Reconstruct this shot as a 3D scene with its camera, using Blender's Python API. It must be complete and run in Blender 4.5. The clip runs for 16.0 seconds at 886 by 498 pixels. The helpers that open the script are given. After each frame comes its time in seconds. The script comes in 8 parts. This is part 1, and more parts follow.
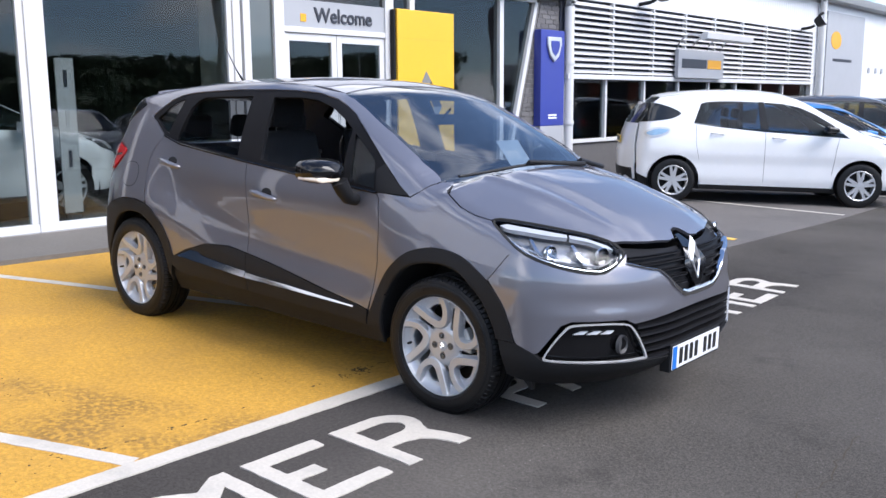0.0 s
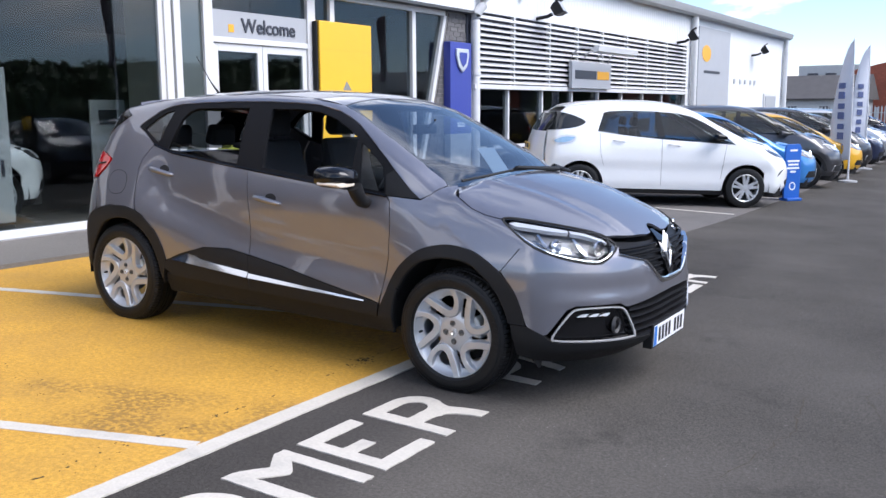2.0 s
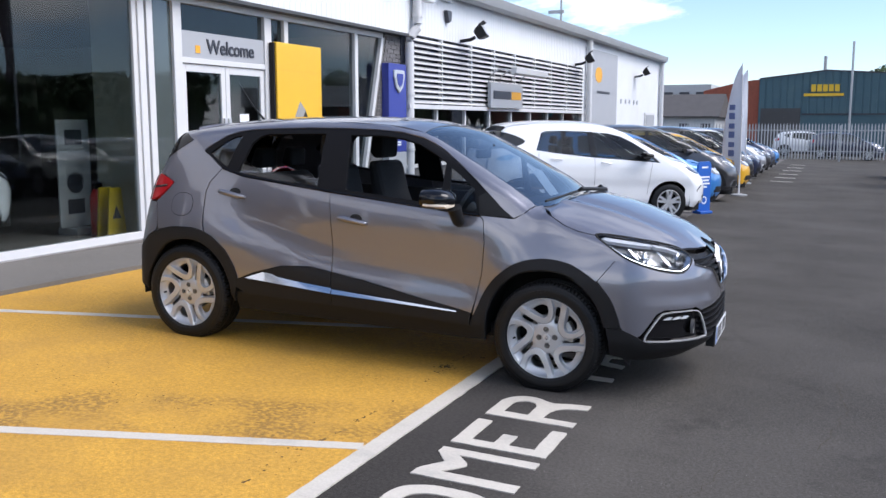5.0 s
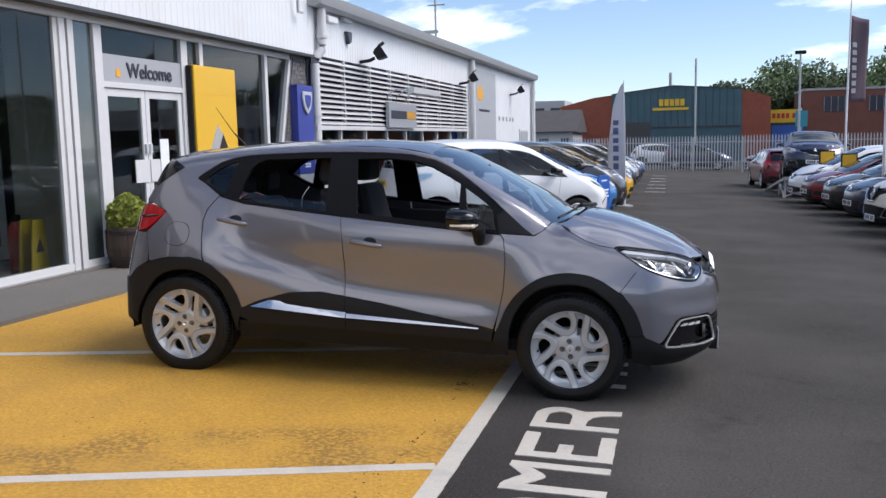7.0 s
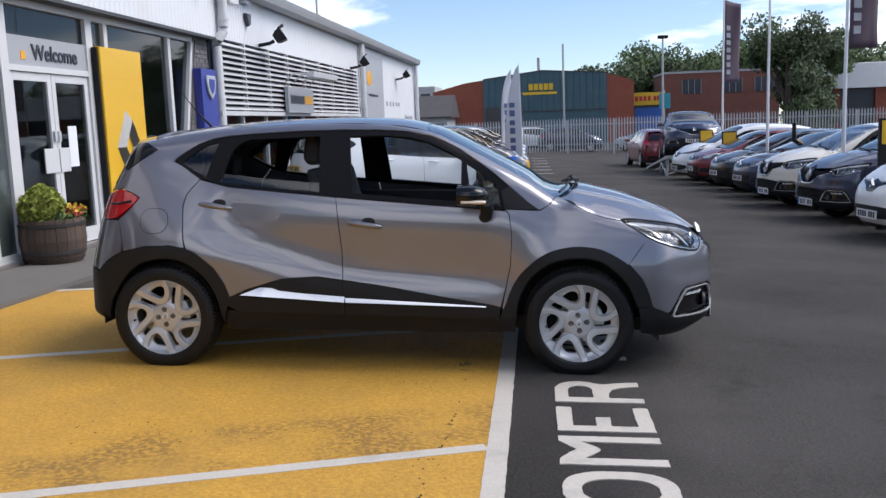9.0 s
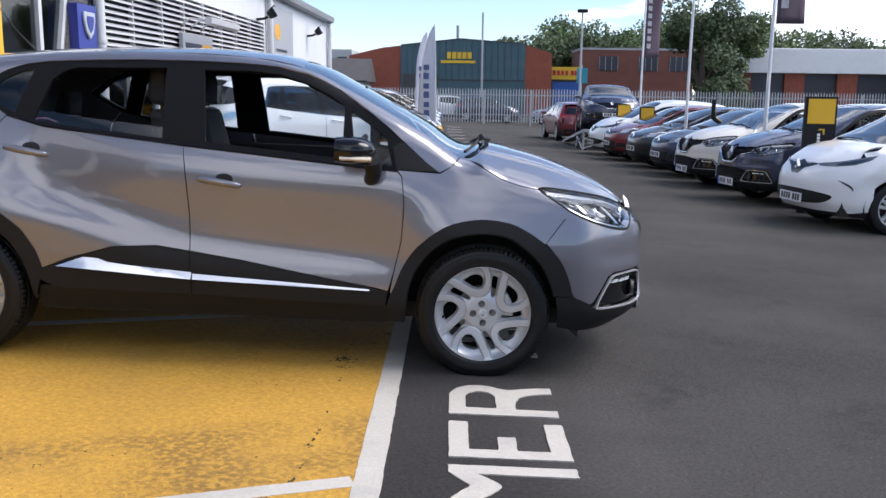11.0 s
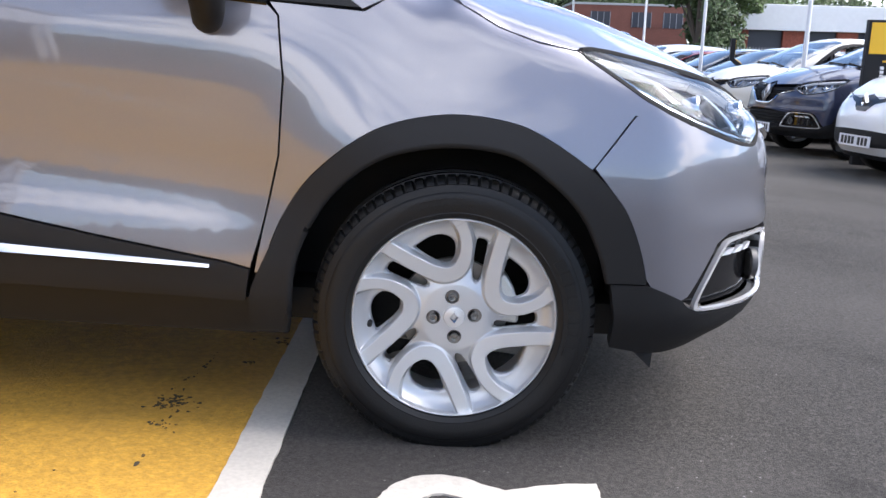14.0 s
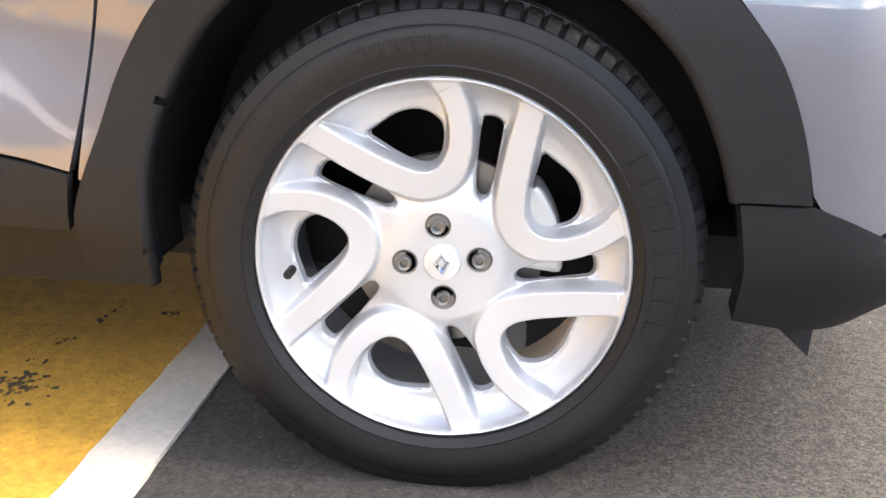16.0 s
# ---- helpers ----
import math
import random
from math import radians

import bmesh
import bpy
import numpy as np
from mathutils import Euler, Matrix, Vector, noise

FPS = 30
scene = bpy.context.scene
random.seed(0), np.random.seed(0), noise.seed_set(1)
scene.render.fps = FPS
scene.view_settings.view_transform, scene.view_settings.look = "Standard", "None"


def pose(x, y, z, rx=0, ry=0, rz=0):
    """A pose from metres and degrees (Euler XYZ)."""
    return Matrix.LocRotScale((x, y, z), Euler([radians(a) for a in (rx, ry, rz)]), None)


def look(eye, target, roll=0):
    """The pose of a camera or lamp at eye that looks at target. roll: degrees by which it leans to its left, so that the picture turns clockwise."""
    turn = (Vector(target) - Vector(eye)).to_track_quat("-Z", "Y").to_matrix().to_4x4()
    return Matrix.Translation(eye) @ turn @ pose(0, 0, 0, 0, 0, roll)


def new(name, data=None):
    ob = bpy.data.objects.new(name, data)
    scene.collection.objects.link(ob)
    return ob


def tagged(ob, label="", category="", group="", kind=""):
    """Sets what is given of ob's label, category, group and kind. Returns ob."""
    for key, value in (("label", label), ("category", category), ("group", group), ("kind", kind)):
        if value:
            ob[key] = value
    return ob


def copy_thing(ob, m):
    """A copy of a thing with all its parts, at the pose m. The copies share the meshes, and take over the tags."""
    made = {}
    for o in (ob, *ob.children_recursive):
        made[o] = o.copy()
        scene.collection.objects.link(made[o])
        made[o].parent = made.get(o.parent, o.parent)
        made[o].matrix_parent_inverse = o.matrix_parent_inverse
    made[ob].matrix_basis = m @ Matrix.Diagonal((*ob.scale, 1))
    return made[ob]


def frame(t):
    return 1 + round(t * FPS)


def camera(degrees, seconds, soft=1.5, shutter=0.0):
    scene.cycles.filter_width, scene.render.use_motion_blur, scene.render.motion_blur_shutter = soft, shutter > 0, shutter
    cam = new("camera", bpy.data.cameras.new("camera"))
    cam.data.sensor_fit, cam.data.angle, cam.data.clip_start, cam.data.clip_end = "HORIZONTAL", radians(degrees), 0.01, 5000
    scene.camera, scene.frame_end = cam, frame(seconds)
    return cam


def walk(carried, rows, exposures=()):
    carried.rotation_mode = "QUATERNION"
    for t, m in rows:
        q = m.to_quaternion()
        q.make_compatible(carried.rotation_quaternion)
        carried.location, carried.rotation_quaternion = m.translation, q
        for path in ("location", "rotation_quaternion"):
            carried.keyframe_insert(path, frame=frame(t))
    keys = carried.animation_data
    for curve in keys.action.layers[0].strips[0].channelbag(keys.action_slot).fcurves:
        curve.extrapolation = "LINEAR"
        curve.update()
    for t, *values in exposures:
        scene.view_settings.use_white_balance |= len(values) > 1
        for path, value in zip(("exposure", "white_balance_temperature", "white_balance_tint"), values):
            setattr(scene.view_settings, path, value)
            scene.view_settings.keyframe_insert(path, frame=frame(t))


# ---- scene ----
cam = camera(52.7, 16.0)
PATH = [
    (0, (2.623, -3.15, 1.516), (1.362, -1.638, 1.165), 1.4),
    (0.5, (2.678, -3.378, 1.508), (1.478, -1.813, 1.173), 1.6),
    (1, (2.663, -3.622, 1.51), (1.525, -2.01, 1.18), 1.6),
    (1.5, (2.5, -3.819, 1.509), (1.417, -2.169, 1.187), 1.6),
    (2, (2.361, -3.945, 1.53), (1.325, -2.267, 1.202), 1.6),
    (2.5, (2.211, -4.086, 1.55), (1.204, -2.39, 1.22), 1.7),
    (3, (2.074, -4.342, 1.562), (1.125, -2.612, 1.24), 2.6),
    (3.5, (1.938, -4.56, 1.578), (1.052, -2.797, 1.248), 2.2),
    (4, (1.779, -4.719, 1.572), (0.931, -2.936, 1.251), 2.0),
    (6.5, (0.785, -5.293, 1.569), (0.21, -3.392, 1.332), 1.3),
    (7, (0.528, -5.376, 1.568), (0.05, -3.449, 1.329), 0.7),
    (7.5, (0.285, -5.392, 1.556), (-0.119, -3.449, 1.306), -0.2),
    (8, (0.084, -5.386, 1.545), (-0.274, -3.435, 1.291), -0.3),
    (8.5, (-0.145, -5.42, 1.528), (-0.425, -3.455, 1.282), -0.4),
    (9, (-0.31, -5.386, 1.493), (-0.5, -3.412, 1.227), -0.3),
    (9.5, (-0.328, -5.202, 1.45), (-0.429, -3.229, 1.139), -0.1),
    (10, (-0.272, -4.883, 1.449), (-0.325, -2.912, 1.115), 0.5),
    (10.2, (-0.26, -4.79, 1.431), (-0.304, -2.818, 1.104), 1.2),
    (12.3, (-0.19, -3.24, 1.217), (-0.136, -1.277, 0.837), 3.0),
    (12.5, (-0.19, -3.054, 1.174), (-0.129, -1.094, 0.781), 2.9),
    (13, (-0.144, -2.713, 1.082), (-0.079, -0.756, 0.674), 2.4),
    (13.5, (-0.099, -2.359, 1.002), (-0.061, -0.403, 0.587), 2.8),
    (14, (-0.081, -2.016, 0.909), (-0.037, -0.06, 0.493), 3.5),
    (14.5, (-0.034, -1.713, 0.836), (0.016, 0.244, 0.423), 3.1),
    (15, (-0.016, -1.478, 0.783), (0.024, 0.467, 0.321), 3.1),
    (15.5, (-0.024, -1.269, 0.713), (0.026, 0.662, 0.195), 3.2),
    (16, (0.098, -1.072, 0.700), (-0.072, 0.815, 0.062), 2.0),
]
walk(cam, [(t, look(eye, target, roll)) for t, eye, target, roll in PATH],
     [(t, e, k, 14) for t, e, k in ((0, 0.78, 6080), (2, 0.72, 6050), (4, 0.66, 6050), (6.5, 0.25, 6300), (8, 0.19, 6320), (9, 0.17, 6250), (10, 0.24, 6200), (12.5, 0.95, 6250), (14, 1.28, 6320), (15, 1.62, 6600), (16, 2.34, 7150))])

# ---- sky, sun ----
SUN_UP, SUN_ROUND = radians(50), radians(78)      # height, and turn from +y towards +x
world = bpy.data.worlds.new("sky")
scene.world = world
world.use_nodes = True
nt = world.node_tree
nt.nodes.clear()
out = nt.nodes.new("ShaderNodeOutputWorld")
bg = nt.nodes.new("ShaderNodeBackground")
sky = nt.nodes.new("ShaderNodeTexSky")
sky.sky_type, sky.sun_disc = "NISHITA", False
sky.sun_elevation, sky.sun_rotation = SUN_UP, SUN_ROUND
sky.air_density, sky.dust_density, sky.ozone_density = 1.0, 0.6, 2.0
sky.altitude = 1200
tc = nt.nodes.new("ShaderNodeTexCoord")
sep = nt.nodes.new("ShaderNodeSeparateXYZ")
nt.links.new(tc.outputs["Generated"], sep.inputs[0])
# clouds on a flat layer far overhead
addz = nt.nodes.new("ShaderNodeMath")
addz.operation, addz.inputs[1].default_value = "ADD", 0.16
nt.links.new(sep.outputs["Z"], addz.inputs[0])
absz = nt.nodes.new("ShaderNodeMath")
absz.operation, absz.inputs[1].default_value = "MAXIMUM", 0.04
nt.links.new(addz.outputs[0], absz.inputs[0])
comb = nt.nodes.new("ShaderNodeCombineXYZ")
for axis in ("X", "Y"):
    dv = nt.nodes.new("ShaderNodeMath")
    dv.operation = "DIVIDE"
    nt.links.new(sep.outputs[axis], dv.inputs[0])
    nt.links.new(absz.outputs[0], dv.inputs[1])
    nt.links.new(dv.outputs[0], comb.inputs[axis])
cl = nt.nodes.new("ShaderNodeTexNoise")
cl.inputs["Scale"].default_value, cl.inputs["Detail"].default_value, cl.inputs["Roughness"].default_value = 0.62, 9.0, 0.58
cl.inputs["Distortion"].default_value = 0.25
drift = nt.nodes.new("ShaderNodeVectorMath")
drift.operation, drift.inputs[1].default_value = "ADD", (2.7, 7.9, 0.0)
nt.links.new(comb.outputs[0], drift.inputs[0])
nt.links.new(drift.outputs[0], cl.inputs["Vector"])
ramp = nt.nodes.new("ShaderNodeValToRGB")
ramp.color_ramp.elements[0].position, ramp.color_ramp.elements[1].position = 0.495, 0.60
nt.links.new(cl.outputs["Fac"], ramp.inputs[0])
mixc = nt.nodes.new("ShaderNodeMix")
mixc.data_type = "RGBA"
mixc.inputs["B"].default_value = (11.5, 11.6, 11.8, 1)
nt.links.new(ramp.outputs["Color"], mixc.inputs["Factor"])
nt.links.new(sky.outputs[0], mixc.inputs["A"])
nt.links.new(mixc.outputs["Result"], bg.inputs["Color"])
bg.inputs["Strength"].default_value = 0.14
nt.links.new(bg.outputs[0], out.inputs["Surface"])

sun = new("sun", bpy.data.lights.new("sun", "SUN"))
sun.data.energy, sun.data.angle, sun.data.color = 3.0, radians(40), (1.0, 0.955, 0.90)
sun.matrix_world = look((0, 0, 0), (-math.sin(SUN_ROUND) * math.cos(SUN_UP), -math.cos(SUN_ROUND) * math.cos(SUN_UP), -math.sin(SUN_UP)))

# ---- helpers ----
def mat(name, colour, rough=0.6, metal=0.0, vary=0.12, scale=3.0, grain=0.0, grain_scale=120.0, bump=0.0, bump_scale=60.0,
        second=None, second_scale=1.0, second_at=(0.5, 0.65), coat=0.0, coat_rough=0.03, emit=None, per_object=0.0, per_island=0.0, flake=0.0, spec=0.5, speck=None, speck_scale=34.0, speck_size=0.10, speck_at=(0.45, 0.75), coat_ior=1.5, stones=0.0, tones=(0.45, 1.75)):
    """A node material: base colour with two scales of variation, an optional second colour in patches, fine relief."""
    m = bpy.data.materials.new(name)
    m.use_nodes = True
    t = m.node_tree
    b = t.nodes["Principled BSDF"]
    b.inputs["Roughness"].default_value, b.inputs["Metallic"].default_value = rough, metal
    b.inputs["Coat Weight"].default_value, b.inputs["Coat Roughness"].default_value = coat, coat_rough
    b.inputs["Coat IOR"].default_value = coat_ior
    b.inputs["Specular IOR Level"].default_value = spec
    co = t.nodes.new("ShaderNodeTexCoord")

    def noise_node(sc, detail=4.0):
        n = t.nodes.new("ShaderNodeTexNoise")
        n.inputs["Scale"].default_value, n.inputs["Detail"].default_value = sc, detail
        t.links.new(co.outputs["Object"], n.inputs["Vector"])
        return n

    def mix(kind, a, bb, fac):
        x = t.nodes.new("ShaderNodeMix")
        x.data_type, x.blend_type = "RGBA", kind
        for key, v in (("A", a), ("B", bb), ("Factor", fac)):
            if isinstance(v, (int, float)):
                x.inputs[key].default_value = v
            elif isinstance(v, tuple):
                x.inputs[key].default_value = (*v, 1)
            else:
                t.links.new(v, x.inputs[key])
        return x.outputs["Result"]

    col = tuple(colour)
    if vary:
        lo, hi = tuple(c * (1 - vary) for c in colour), tuple(min(1, c * (1 + vary)) for c in colour)
        col = mix("MIX", lo, hi, noise_node(scale).outputs["Fac"])
    if stones:                             # aggregate: each stone its own tone
        vo = t.nodes.new("ShaderNodeTexVoronoi")
        vo.inputs["Scale"].default_value = stones
        t.links.new(co.outputs["Object"], vo.inputs["Vector"])
        r = t.nodes.new("ShaderNodeMapRange")
        r.inputs["From Min"].default_value, r.inputs["From Max"].default_value = 0.1, 0.95
        r.inputs["To Min"].default_value, r.inputs["To Max"].default_value = tones
        sx = t.nodes.new("ShaderNodeSeparateColor")
        t.links.new(vo.outputs["Color"], sx.inputs[0])
        t.links.new(sx.outputs[0], r.inputs["Value"])
        col = mix("MULTIPLY", col, r.outputs[0], 1.0)
    if second:
        r = t.nodes.new("ShaderNodeMapRange")
        r.inputs["From Min"].default_value, r.inputs["From Max"].default_value = second_at
        t.links.new(noise_node(second_scale, 8.0).outputs["Fac"], r.inputs["Value"])
        col = mix("MIX", col, tuple(second), r.outputs[0])
    if grain:
        g = noise_node(grain_scale, 3.0)
        r = t.nodes.new("ShaderNodeMapRange")
        r.inputs["From Min"].default_value, r.inputs["From Max"].default_value = 0.35, 0.65
        r.inputs["To Min"].default_value, r.inputs["To Max"].default_value = 1 - grain, 1 + grain
        t.links.new(g.outputs["Fac"], r.inputs["Value"])
        col = mix("MULTIPLY", col, r.outputs[0], 1.0)
    if speck:
        vo = t.nodes.new("ShaderNodeTexVoronoi")
        vo.inputs["Scale"].default_value, vo.inputs["Randomness"].default_value = speck_scale, 1.0
        t.links.new(co.outputs["Object"], vo.inputs["Vector"])
        ge = t.nodes.new("ShaderNodeMapRange")
        ge.inputs["From Min"].default_value, ge.inputs["From Max"].default_value = 0.45 * speck_size, speck_size
        ge.inputs["To Min"].default_value, ge.inputs["To Max"].default_value = 1.0, 0.0
        t.links.new(vo.outputs["Distance"], ge.inputs["Value"])
        patch = t.nodes.new("ShaderNodeMapRange")
        patch.inputs["From Min"].default_value, patch.inputs["From Max"].default_value = speck_at
        t.links.new(noise_node(2.2, 6.0).outputs["Fac"], patch.inputs["Value"])
        mu = t.nodes.new("ShaderNodeMath")
        mu.operation = "MULTIPLY"
        t.links.new(ge.outputs[0], mu.inputs[0])
        t.links.new(patch.outputs[0], mu.inputs[1])
        col = mix("MIX", col, tuple(speck), mu.outputs[0])
    if per_object or per_island:
        info = t.nodes.new("ShaderNodeObjectInfo" if per_object else "ShaderNodeNewGeometry")
        r = t.nodes.new("ShaderNodeMapRange")
        a = per_object or per_island
        r.inputs["To Min"].default_value, r.inputs["To Max"].default_value = 1 - a, 1 + a
        t.links.new(info.outputs["Random" if per_object else "Random Per Island"], r.inputs["Value"])
        col = mix("MULTIPLY", col, r.outputs[0], 1.0)
    if flake:
        g = noise_node(900.0, 2.0)
        r = t.nodes.new("ShaderNodeMapRange")
        r.inputs["To Min"].default_value, r.inputs["To Max"].default_value = 1 - flake, 1 + flake
        t.links.new(g.outputs["Fac"], r.inputs["Value"])
        col = mix("MULTIPLY", col, r.outputs[0], 1.0)
    if isinstance(col, tuple):
        b.inputs["Base Color"].default_value = (*col, 1)
    else:
        t.links.new(col, b.inputs["Base Color"])
    if bump:
        bn = t.nodes.new("ShaderNodeBump")
        bn.inputs["Strength"].default_value, bn.inputs["Distance"].default_value = bump, 0.01
        t.links.new(noise_node(bump_scale, 5.0).outputs["Fac"], bn.inputs["Height"])
        t.links.new(bn.outputs[0], b.inputs["Normal"])
    if emit:
        b.inputs["Emission Color"].default_value, b.inputs["Emission Strength"].default_value = (*emit[:3], 1), emit[3]
    return m


def glass(name, tint, gloss=1.0, ior=1.5):
    """A thin pane: clear by its tint, with a mirror gloss that grows towards grazing."""
    m = bpy.data.materials.new(name)
    m.use_nodes = True
    t = m.node_tree
    t.nodes.clear()
    o, tr, gl, mx, lw, pw, ma = (t.nodes.new(k) for k in ("ShaderNodeOutputMaterial", "ShaderNodeBsdfTransparent", "ShaderNodeBsdfGlossy", "ShaderNodeMixShader", "ShaderNodeLayerWeight", "ShaderNodeMath", "ShaderNodeMath"))
    tr.inputs["Color"].default_value = (*tint, 1)
    gl.inputs["Roughness"].default_value = 0.0
    gl.inputs["Color"].default_value = (gloss, gloss, gloss, 1)
    lw.inputs["Blend"].default_value = 0.5
    f0 = ((ior - 1) / (ior + 1)) ** 2      # gloss at right angles; it rises by the fifth power, alike on both faces
    pw.operation, pw.inputs[1].default_value = "POWER", 5.0
    ma.operation, ma.inputs[1].default_value, ma.inputs[2].default_value = "MULTIPLY_ADD", 1 - f0, f0
    for a, bb in ((lw.outputs["Facing"], pw.inputs[0]), (pw.outputs[0], ma.inputs[0]), (ma.outputs[0], mx.inputs[0]), (tr.outputs[0], mx.inputs[1]), (gl.outputs[0], mx.inputs[2]), (mx.outputs[0], o.inputs[0])):
        t.links.new(a, bb)
    return m


class Geo:
    """Vertices and faces that become one mesh."""

    def __init__(self):
        self.v, self.f, self.n = [], [], {}

    def add(self, v, f, m=None):
        n = len(self.v)
        self.v += [tuple(m @ Vector(p)) if m else tuple(p) for p in v]
        self.f += [tuple(i + n for i in q) for q in f]
        return self

    def box(self, x0, x1, y0, y1, z0, z1, m=None):
        v = [(x, y, z) for x in (x0, x1) for y in (y0, y1) for z in (z0, z1)]
        return self.add(v, [(0, 1, 3, 2), (4, 6, 7, 5), (0, 4, 5, 1), (2, 3, 7, 6), (0, 2, 6, 4), (1, 5, 7, 3)], m)

    def prism(self, poly, a, b, axis="z", m=None):
        """A polygon pushed from a to b along an axis; poly lies in the two other axes, in their order."""
        k = "xyz".index(axis)
        n = len(poly)
        v = []
        for h in (a, b):
            for p in poly:
                q = list(p)
                q.insert(k, h)
                v.append(q)
        f = [tuple(range(n))[::-1], tuple(range(n, 2 * n))] + [(i, (i + 1) % n, n + (i + 1) % n, n + i) for i in range(n)]
        return self.add(v, f, m)

    def tube(self, path, r, sides=8, caps=True, m=None):
        """A round bar along a path; r: one radius or one for each point."""
        P = [Vector(p) for p in path]
        R = r if isinstance(r, (list, tuple)) else [r] * len(P)
        v, f = [], []
        for i, p in enumerate(P):
            d = (P[min(i + 1, len(P) - 1)] - P[max(i - 1, 0)]).normalized()
            a = d.cross(Vector((0, 0, 1)) if abs(d.z) < 0.9 else Vector((1, 0, 0))).normalized()
            b = d.cross(a)
            for s in range(sides):
                w = 2 * math.pi * s / sides
                v.append(p + float(R[i]) * (math.cos(w) * a + math.sin(w) * b))
        for i in range(len(P) - 1):
            for s in range(sides):
                s2 = (s + 1) % sides
                f.append((i * sides + s, i * sides + s2, (i + 1) * sides + s2, (i + 1) * sides + s))
        if caps:
            f += [tuple(range(sides))[::-1], tuple(range((len(P) - 1) * sides, len(P) * sides))]
        return self.add(v, f, m)

    def lathe(self, profile, steps=48, m=None, shape=None):
        """profile: (radius, along y); turned round the y axis. shape(i, j): a factor on the radius."""
        v, f, n = [], [], len(profile)
        for s in range(steps):
            w = 2 * math.pi * s / steps
            for j, (r, y) in enumerate(profile):
                q = r * (shape(s, j) if shape else 1)
                v.append((q * math.cos(w), y, q * math.sin(w)))
        for s in range(steps):
            for j in range(n - 1):
                a, b = s * n + j, (s + 1) % steps * n + j
                f.append((a, b, b + 1, a + 1))
        return self.add(v, f, m)


def mesh_of(name, geo, material, smooth=0.0):
    me = bpy.data.meshes.new(name)
    me.from_pydata(geo.v, [], geo.f)
    me.update()
    if not geo.n:
        bm = bmesh.new()
        bm.from_mesh(me)
        bmesh.ops.recalc_face_normals(bm, faces=bm.faces)
        bm.to_mesh(me)
        bm.free()
    if material:
        me.materials.append(material)
    if smooth:
        me.shade_smooth()
        if geo.n:                          # the surface's own normals
            me.normals_split_custom_set_from_vertices([geo.n.get(i, (0, 0, 0)) for i in range(len(geo.v))])
        else:
            me.set_sharp_from_angle(angle=radians(smooth))
    return me


def part(name, geo, material, parent=None, label="", smooth=0.0, bevel=0.0, at=None):
    """One mesh object, under a thing or a part; at: its pose in the parent's frame."""
    ob = new(name, mesh_of(name, geo, material, smooth))
    if parent:
        ob.parent = parent
    if at is not None:
        ob.matrix_basis = at
    if bevel:
        b = ob.modifiers.new("edge", "BEVEL")
        b.width, b.segments, b.limit_method = bevel, 2, "ANGLE"
    return tagged(ob, label)


def thing(name, label, category, group="", kind="", at=None):
    ob = new(name)
    ob.empty_display_size = 0.2
    if at is not None:
        ob.matrix_basis = at
    return tagged(ob, label, category, group, kind)


def solid(name, geo, material, label, category, group="", kind="", smooth=0.0, bevel=0.0, at=None):
    ob = part(name, geo, material, None, label, smooth, bevel, at)
    return tagged(ob, "", category, group, kind)

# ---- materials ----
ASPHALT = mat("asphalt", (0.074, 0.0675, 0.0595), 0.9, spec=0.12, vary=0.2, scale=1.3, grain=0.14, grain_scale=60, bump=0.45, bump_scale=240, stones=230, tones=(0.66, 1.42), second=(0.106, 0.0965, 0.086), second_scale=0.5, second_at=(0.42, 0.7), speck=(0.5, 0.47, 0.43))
OLD_ASPHALT = mat("old_asphalt", (0.115, 0.105, 0.098), 0.88, vary=0.15, scale=0.9, grain=0.25, grain_scale=130, bump=0.5, bump_scale=150, second=(0.085, 0.08, 0.076), second_scale=0.6)
YELLOW_GROUND = mat("yellow_ground_paint", (0.50, 0.270, 0.033), 0.75, vary=0.15, scale=1.6, grain=0.13, grain_scale=45, bump=0.4, bump_scale=130, stones=130, tones=(0.88, 1.11), second=(0.41, 0.225, 0.037), second_scale=1.4, second_at=(0.46, 0.74), speck=(0.19, 0.105, 0.025), speck_scale=62, speck_size=0.2, speck_at=(0.44, 0.66))
WHITE_PAINT = mat("road_white", (0.50, 0.463, 0.405), 0.7, vary=0.07, scale=6, grain=0.06, grain_scale=90, bump=0.16, bump_scale=60, second=(0.40, 0.375, 0.335), second_scale=4.5, second_at=(0.54, 0.74), speck=(0.2, 0.185, 0.165), speck_scale=80, speck_size=0.16, speck_at=(0.5, 0.7))
ASPHALT.node_tree.nodes["Principled BSDF"].inputs["Diffuse Roughness"].default_value = 1.0


